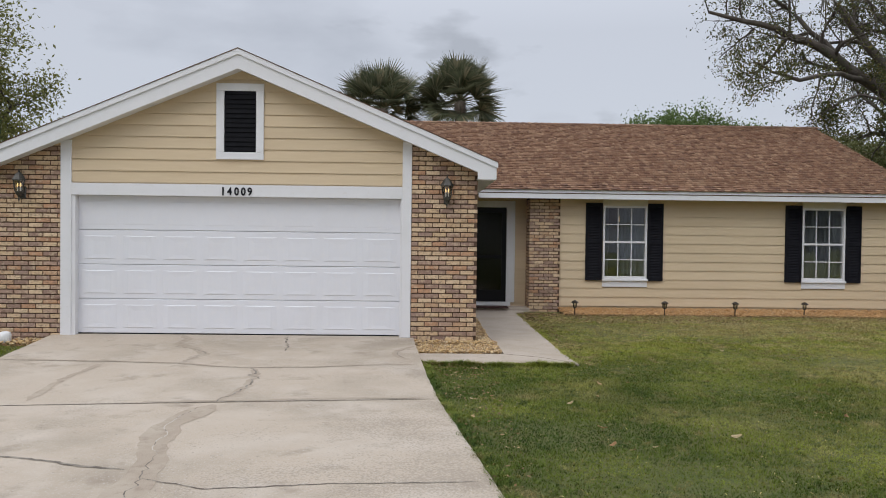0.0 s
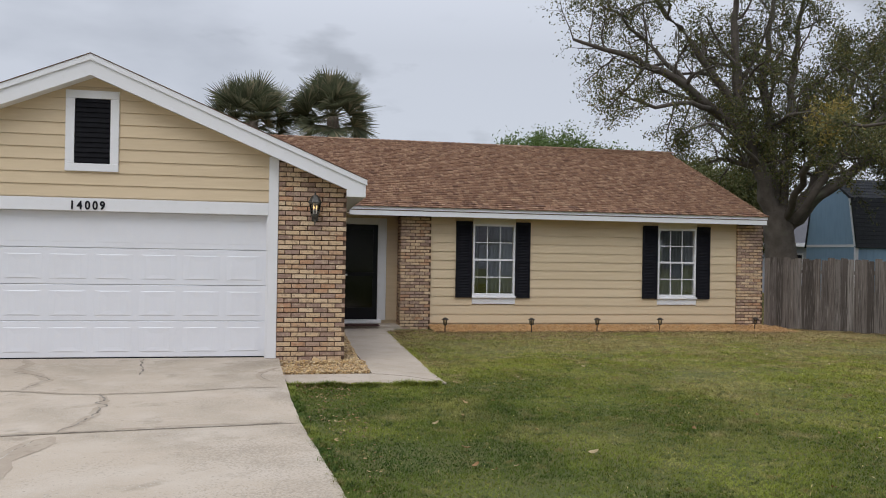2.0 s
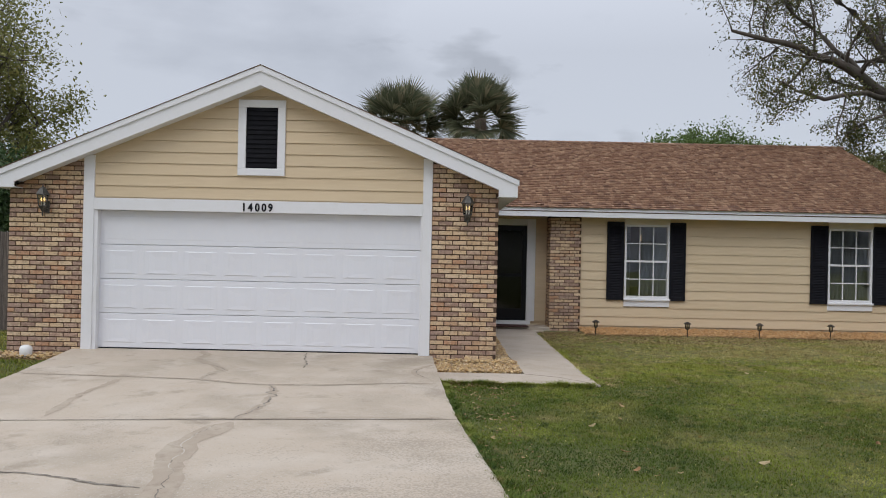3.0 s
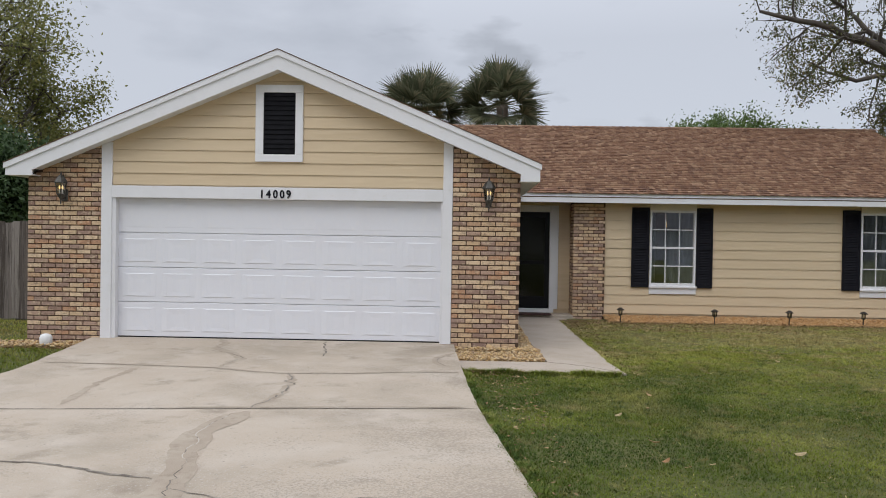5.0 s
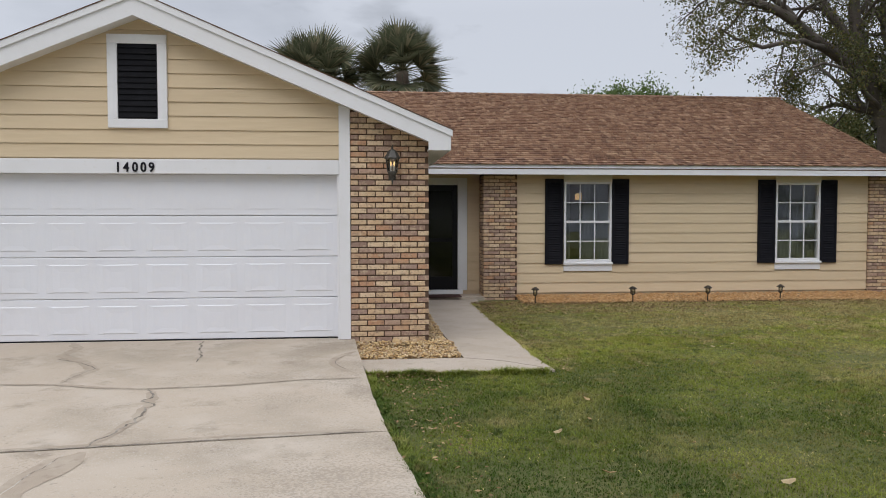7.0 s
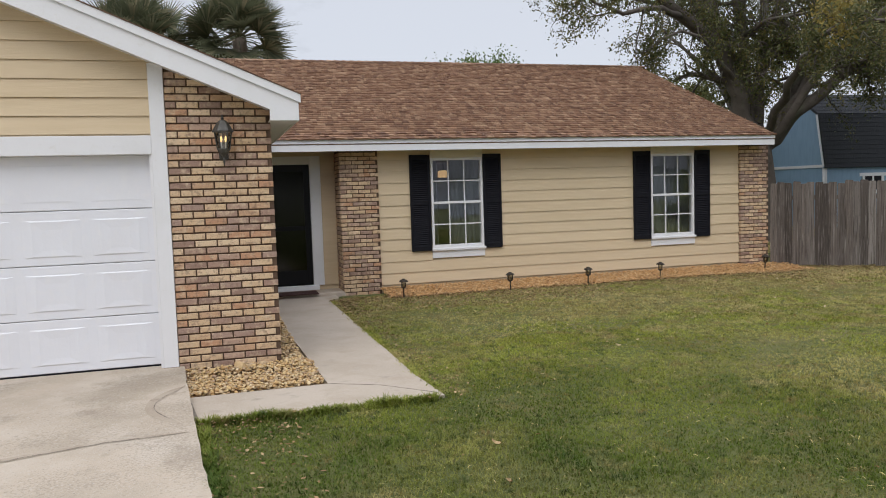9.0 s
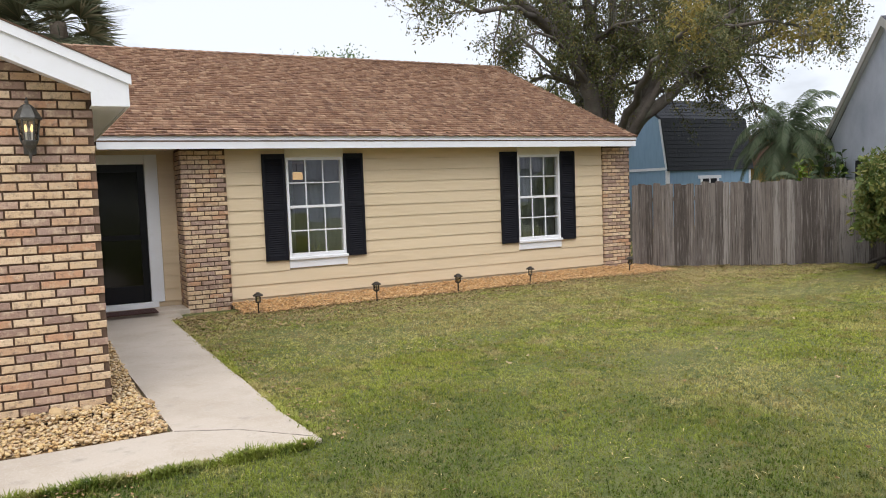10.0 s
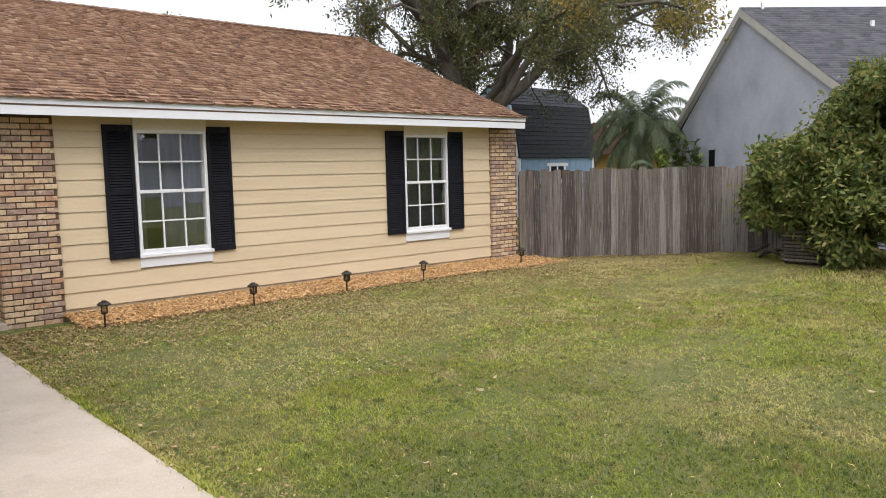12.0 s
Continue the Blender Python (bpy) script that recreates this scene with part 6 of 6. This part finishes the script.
    l.new(tr.outputs["BSDF"], mx.inputs[2])
    l.new(mx.outputs["Shader"], out.inputs["Surface"])
    return m


GRASS = grass_material()


def on_lawn(x, y):
    """Where grass grows: off the driveway, path, beds and house."""
    dr = np.interp(y, (-14, -9, -6.8, -3.8, -1.8, 0.1), (4.6, 3.7, 3.34, 2.95, 2.79, 2.66)) - 0.02
    dl = np.interp(y, (-14, -9, -6.0, -2.5, -0.5, 0.1), (-4.0, -3.0, -2.55, -2.45, -2.7, -2.78)) + 0.02
    mul = np.array([mulch_front(v) for v in np.linspace(5, 15, 101)])
    mf = np.interp(x, np.linspace(5, 15, 101), mul)
    wav = 0.035 * np.sin(y * 9.0 + np.sin(x * 7.0)) + 0.025 * np.sin(y * 23.0 + x * 11.0) + 0.02
    wax = 0.03 * np.sin(x * 10.0) + 0.02 * np.sin(x * 27.0)
    bad = ((x > dl - wav) & (x < dr + wav) & (y < 0.2)) | ((x > 2.6) & (x < 4.81 + wav) & (y > -1.78 + wax) & (y < 6)) | ((x > 4.7) & (x < 5.0) & (y > 4.7))
    bad |= ((x > -3.9) & (x < 5.88) & (y > 5.0)) | ((x > 5.8) & (x < 13.9) & (y > 5.3)) | ((x > 5.85) & (x < 14.1) & (y > mf + 0.02) & (y < 5.4)) | ((x > -3.8) & (x < 3.6) & (y > -0.05))
    bad |= (x < -2.7) & (x > -5.2) & (y > -0.5) & (y < 0.1)
    return ~bad


def lawn(name, x0, x1, y0, y1, per_m2, height, width, seed):
    r = np.random.default_rng(seed)
    n = int((x1 - x0) * (y1 - y0) * per_m2)
    x, y = r.uniform(x0, x1, n), r.uniform(y0, y1, n)
    bare = np.exp(-((x - 14.8) / 1.9) ** 2 - ((y - 3.9 + 0.35 * (x - 14.8)) / 0.55) ** 2) + 0.6 * np.exp(-((x - 6.0) / 1.0) ** 2 - ((y - 3.9) / 0.6) ** 2)
    ok = on_lawn(x, y) & (r.uniform(0, 1, n) > 0.8 * bare)
    x, y = x[ok], y[ok]
    n = len(x)
    clump = 0.5 + 0.5 * np.sin(x * 2.1 + 1.3 * np.sin(y * 1.7)) * np.sin(y * 2.6 + 1.1 * np.sin(x * 1.3))
    h = height * r.uniform(0.45, 1.2, n) * (0.7 + 0.5 * clump)
    a, b, lean = r.uniform(0, math.tau, n), r.uniform(0, math.tau, n), r.uniform(0.3, 1.5, n)
    c = np.stack([x, y, np.full(n, LAWN - 0.025)], 1)
    w = np.stack([np.cos(a), np.sin(a), np.zeros(n)], 1) * (width * r.uniform(0.6, 1.3, n))[:, None] / 2
    mid = c + np.stack([np.cos(b) * lean * 0.35, np.sin(b) * lean * 0.35, np.ones(n)], 1) * (h * 0.6)[:, None]
    tip = c + np.stack([np.cos(b) * lean, np.sin(b) * lean, np.full(n, 0.78)], 1) * h[:, None]
    V = np.stack([c - w, c + w, mid + w * 0.8, mid - w * 0.8, tip], 1).reshape(-1, 3)
    k = 5 * np.arange(n)[:, None]
    tri = np.concatenate([k + [[0, 1, 2]], k + [[0, 2, 3]], k + [[3, 2, 4]]], 0)
    return tagged(soup(name, V, tri, GRASS), "patchy green lawn grass with dry straw spots", "grass", kind="stuff")


lawn("grass", 2.6, 8.0, -8.6, 0.5, 4700, 0.037, 0.0078, 1)
lawn("grass", 8.0, 14.0, -8.6, 0.5, 2700, 0.038, 0.0105, 2)
lawn("grass", 4.6, 19.5, 0.5, 5.4, 2300, 0.034, 0.0105, 3)
lawn("grass", 14.0, 24.0, -8.6, 0.5, 700, 0.07, 0.015, 4)
lawn("grass", 3.0, 12.0, -13.5, -8.6, 900, 0.062, 0.011, 5)


def fringe(line, count, spread, height, seed):
    """Longer blades that hang over a paved edge."""
    r = np.random.default_rng(seed)
    line = np.array(line)
    k = r.uniform(0, len(line) - 1.001, count)
    i = k.astype(int)
    c = line[i] + (line[i + 1] - line[i]) * (k - i)[:, None] + r.normal(0, spread, (count, 2))
    tuft = 0.5 + 0.5 * np.sin(c[:, 0] * 9.0 + c[:, 1] * 7.0) * np.sin(c[:, 0] * 4.1 - c[:, 1] * 5.3)
    h = height * r.uniform(0.4, 1.1, count) * (0.55 + 0.7 * tuft)
    b, lean = r.uniform(0, math.tau, count), r.uniform(0.4, 1.3, count)
    p = np.column_stack([c, np.full(count, LAWN - 0.01)])
    w = np.column_stack([np.cos(b + 1.6), np.sin(b + 1.6), np.zeros(count)]) * (0.0085 * r.uniform(0.6, 1.2, count))[:, None] / 2
    out = np.column_stack([np.cos(b) * lean, np.sin(b) * lean, np.full(count, 0.8)]) * h[:, None]
    mid = p + out * 0.5 + np.array([0, 0, 0.12]) * h[:, None]
    V = np.stack([p - w, p + w, mid + w * 0.8, mid - w * 0.8, p + out], 1).reshape(-1, 3)
    q = 5 * np.arange(count)[:, None]
    tri = np.concatenate([q + [[0, 1, 2]], q + [[0, 2, 3]], q + [[3, 2, 4]]], 0)
    tagged(soup("edge_grass", V, tri, GRASS), "longer grass hanging over the paving edge", "grass", kind="stuff")


fringe([(drive_right(y) + 0.04, y) for y in np.linspace(-8.6, -1.85, 30)], 8500, 0.035, 0.065, 91)
fringe([(x, -1.80) for x in np.linspace(2.8, 4.75, 12)], 4200, 0.030, 0.075, 92)
fringe([(path_edge(y) + 0.035, y) for y in np.linspace(-1.7, 4.6, 24)], 5200, 0.028, 0.050, 93)
lawn("grass", -9.0, -2.4, -5.0, 3.0, 700, 0.065, 0.012, 6)
lawn("grass", 13.9, 34.0, 5.4, 24.0, 60, 0.10, 0.03, 7)

STRAW = palette("dry_straw", ((0.50, 0.40, 0.16), (0.42, 0.32, 0.13), (0.58, 0.48, 0.22), (0.34, 0.25, 0.10), (0.42, 0.39, 0.12)), 0.8, "i", spec=0.2)


def thatch(x0, x1, y0, y1, per_m2, seed, size):
    """Straw lying between the blades, in drifts, thicker near the house."""
    r = np.random.default_rng(seed)
    n = int((x1 - x0) * (y1 - y0) * per_m2)
    x, y = r.uniform(x0, x1, n), r.uniform(y0, y1, n)
    drift = 0.5 + 0.25 * np.sin(x * 1.9 + 2.0 * np.sin(y * 1.1)) + 0.25 * np.sin(y * 2.7 + 1.7 * np.sin(x * 1.6 + 1.0))
    want = 0.05 + 0.46 * drift ** 2 * np.interp(y, (-8, -2, 3, 5), (0.08, 0.3, 0.9, 1.3)) + 0.10 * np.interp(x, (4, 13), (0, 1))
    ok = on_lawn(x, y) & (r.uniform(0, 1, n) < want)
    x, y = x[ok], y[ok]
    n = len(x)
    a, ln, wd = r.uniform(0, math.tau, n), size * r.uniform(0.5, 1.3, n), size * 0.12 * r.uniform(0.6, 1.4, n)
    z = LAWN + r.uniform(-0.005, 0.035, n)
    c = np.stack([x, y, z], 1)
    u = np.stack([np.cos(a), np.sin(a), r.uniform(-0.35, 0.35, n)], 1) * ln[:, None] / 2
    w = np.stack([-np.sin(a), np.cos(a), r.uniform(-0.3, 0.3, n)], 1) * wd[:, None] / 2
    V = np.stack([c - u - w * 0.4, c - u + w * 0.4, c + w + [0, 0, 0.006], c - w + [0, 0, 0.006], c + u], 1).reshape(-1, 3)
    k = 5 * np.arange(n)[:, None]
    tri = np.concatenate([k + [[0, 1, 2]], k + [[0, 2, 3]], k + [[3, 2, 4]]], 0)
    tagged(soup("dry_grass", V, tri, STRAW), "pale straw scattered through the lawn", "grass", kind="stuff")


thatch(2.6, 14.0, -8.6, 0.5, 230, 21, 0.042)
thatch(4.6, 19.0, 0.5, 5.4, 950, 22, 0.050)
thatch(14.0, 20.0, -6.0, 0.5, 260, 23, 0.06)
thatch(12.6, 17.2, 2.6, 4.9, 1500, 24, 0.06)

# Leaf litter where the lawn thins out below the wall and by the fence
LITTER = palette("brown_leaf_litter", ((0.20, 0.12, 0.06), (0.34, 0.22, 0.11), (0.13, 0.08, 0.045), (0.46, 0.33, 0.18), (0.25, 0.15, 0.07)), 0.9, "i")


def litter(x0, x1, y0, y1, count, size, seed):
    r = np.random.default_rng(seed)
    x, y = r.uniform(x0, x1, count), y1 - (y1 - y0) * r.uniform(0, 1, count) ** 1.8
    ok = on_lawn(x, y)
    c = np.stack([x, y, LAWN + r.uniform(0.0, 0.03, count)], 1)[ok]
    v, f = leaf_cards(c, size, r, droop=0.0, aspect=0.5)
    v[:, 2] = LAWN + 0.01 + 0.35 * (v[:, 2] - LAWN)
    tagged(soup("leaf_litter", v, f, LITTER), "brown leaf litter on thin grass", "leaf litter", kind="stuff")


litter(4.85, 9.5, 3.0, 4.75, 3600, 0.05, 61)
litter(9.5, 13.5, 3.6, 4.75, 1500, 0.05, 62)
litter(12.8, 17.0, 2.2, 5.1, 4200, 0.055, 63)
litter(4.82, 5.15, -1.9, 4.6, 700, 0.045, 64)
litter(2.8, 3.6, -7.5, -1.8, 500, 0.045, 65)

# Fallen leaves on the lawn
rnd = random.Random(77)
leaf_kinds = []
for k in range(5):
    bm = bmesh.new()
    ring = [bm.verts.new((0.5 * math.cos(t) * (1 + 0.1 * rnd.uniform(-1, 1)), 0.28 * math.sin(t) * (1 + 0.2 * rnd.uniform(-1, 1)), 0.09 * math.cos(t * 2) + 0.05 * rnd.random())) for t in [i * math.tau / 8 for i in range(8)]]
    mid = bm.verts.new((0, 0, 0.0))
    for i in range(8):
        bm.faces.new((ring[i], ring[(i + 1) % 8], mid))
    bmesh.ops.solidify(bm, geom=bm.faces[:], thickness=0.02)
    me = bpy.data.meshes.new("fallen_leaf")
    bm.to_mesh(me)
    bm.free()
    me.materials.append(palette("dry_leaf", ((0.42, 0.29, 0.15), (0.30, 0.17, 0.08), (0.55, 0.43, 0.26)), 0.85, "o") if k == 0 else leaf_kinds[0].materials[0])
    leaf_kinds.append(me)
count = 0
while count < 130:
    x, y = rnd.uniform(3.2, 15), rnd.uniform(-7.5, 4.4)
    if count == 0:
        x, y = 4.38, -5.1
    elif count == 1:
        x, y = 5.43, -5.4
    if not on_lawn(np.array([x]), np.array([y]))[0]:
        continue
    s = rnd.uniform(0.035, 0.075) if count > 1 else 0.10
    ob = new("fallen_leaf", leaf_kinds[count % 5])
    ob.matrix_basis = pose(x, y, LAWN + 0.025 + rnd.uniform(0, 0.012), rnd.uniform(-25, 25), rnd.uniform(-25, 25), rnd.uniform(0, 360)) @ Matrix.Scale(s, 4)
    tagged(ob, "dry curled brown leaf lying on the grass", "leaf", "leaves on the lawn")
    count += 1


# ---------------------------------------------------------------- bricks
def brick_mesh(length):
    bm = bmesh.new()
    bx(bm, -length / 2, length / 2, -0.014, 0.04, -0.0282, 0.0282)
    es = [e for e in bm.edges if all(v.co.y < 0 for v in e.verts)]
    bmesh.ops.bevel(bm, geom=es, offset=0.004, segments=1, affect="EDGES")
    me = bpy.data.meshes.new("brick")
    bm.to_mesh(me)
    bm.free()
    me.materials.append(BRICK)
    return me


BRICKS = {}


def brick_at(length):
    key = round(length, 3)
    if key not in BRICKS:
        BRICKS[key] = brick_mesh(key)
    return BRICKS[key]


def courses(parent, x0, x1, y, z0, top, turn=0.0, origin=None, shift=0.0):
    """Running bond on a face along +x, or turned about origin for a return face."""
    rnd = random.Random(int(x0 * 100) + int(turn))
    pitch, module, joint = 0.0718, 0.2145, 0.0145
    base = Vector(root_of(parent).location)
    z, row = z0, 0
    while True:
        x = x0 - (module / 2 if (row % 2) else 0) + shift
        done = True
        while x < x1 - 0.01:
            a, b = max(x, x0), min(x + module - joint, x1)
            if b - a > 0.035:
                xc = (a + b) / 2
                if z + 0.058 < top(xc):
                    done = False
                    length = round((b - a) * 200) / 200
                    m = pose(xc, y + rnd.uniform(-0.002, 0.002), z + 0.029, rnd.uniform(-0.4, 0.4), 0, rnd.uniform(-0.3, 0.3))
                    if turn:
                        m = pose(origin[0], origin[1], 0, 0, 0, turn) @ m
                    share("brick", brick_at(length), Matrix.Translation(-base) @ m, parent)
            x += module
        z += pitch
        row += 1
        if done or z > 4:
            break


courses(brick_right, 2.622, 3.620, 0.010, -0.125, lambda x: soffit_line(x) + 0.05)
courses(brick_left, -3.752, -2.640, 0.010, -0.125, lambda x: soffit_line(x) + 0.05)
courses(pier_entry, 5.160, 5.830, 5.342, -0.145, lambda x: 2.42)
courses(pier_entry, -0.575, 0.0, 0.0, -0.145, lambda x: 2.42, -90, (5.162, 5.342))
courses(pier_corner, 13.330, 14.002, 5.342, -0.145, lambda x: 2.42)

# ---------------------------------------------------------------- roof shingles
ANG = math.atan(SLOPE)
EXPOSE = 0.128


def tab_points(x0, x1, s0, thick, lift):
    """One shingle tab on the front slope: corners of its butt, its top and its upper edge."""
    cs, sn = math.cos(ANG), math.sin(ANG)

    def at(x, s, h):
        return (x, EAVE_Y - 0.03 + s * cs - h * sn, EAVE_Z - 0.035 + s * sn + h * cs)

    top = s0 + EXPOSE + 0.02
    return [at(x0, s0, lift), at(x1, s0, lift), at(x1, s0, lift + thick), at(x0, s0, lift + thick), at(x1, top, lift + 0.003), at(x0, top, lift + 0.003)]


TAB_FACES = np.array([[0, 1, 2, 3], [3, 2, 4, 5]])
rnd = random.Random(31)
slope_len = (RIDGE_Y - EAVE_Y + 0.03) / math.cos(ANG)
rows = int(slope_len / EXPOSE) + 1
far_v, far_f = [], []
near_count = 0
for r in range(rows):
    s0 = r * EXPOSE
    y = EAVE_Y + s0 * math.cos(ANG)
    start = 3.9 - max(0.0, y - EAVE_Y) * 0.958
    x = start - rnd.uniform(0, 0.2)
    while x < X_END + 0.015:
        w = rnd.choice((0.06, 0.075, 0.09, 0.115, 0.14))
        x1 = min(x + w - 0.004, X_END + 0.02)
        thick = rnd.choice((0.012, 0.015, 0.024, 0.030))
        if s0 < slope_len - 0.02:
            q = tab_points(x, x1, s0 + rnd.uniform(-0.004, 0.004), thick, 0.018)
            if r < 5 and near_count < 300:
                near_count += 1
                me = bpy.data.meshes.new("shingle")
                me.from_pydata([tuple(Vector(p) - Vector(house.location)) for p in q], [], [tuple(f) for f in TAB_FACES.tolist()])
                me.materials.append(SHINGLE_ONE)
                ob = new("shingle", me)
                ob.parent = roof
            else:
                far_f.append(TAB_FACES + 6 * (len(far_v) // 6))
                far_v.extend(q)
        x += w
tagged(soup("shingles", far_v, np.concatenate(far_f), SHINGLE, roof), "brown asphalt shingles", kind="stuff")
cap_v, cap_f = [], []
x = -3.9
while x < X_END:
    zr = EAVE_Z + (RIDGE_Y - EAVE_Y) * SLOPE + 0.012
    n0 = len(cap_v)
    cap_v.extend(((x, RIDGE_Y - 0.13, zr - 0.045), (x, RIDGE_Y, zr + 0.014), (x, RIDGE_Y + 0.13, zr - 0.045), (x + 0.20, RIDGE_Y - 0.13, zr - 0.055), (x + 0.20, RIDGE_Y, zr), (x + 0.20, RIDGE_Y + 0.13, zr - 0.055)))
    cap_f.extend(((n0, n0 + 3, n0 + 4, n0 + 1), (n0 + 1, n0 + 4, n0 + 5, n0 + 2)))
    x += 0.185
tagged(soup("ridge", cap_v, cap_f, SHINGLE, roof), "brown ridge cap shingles", kind="stuff")
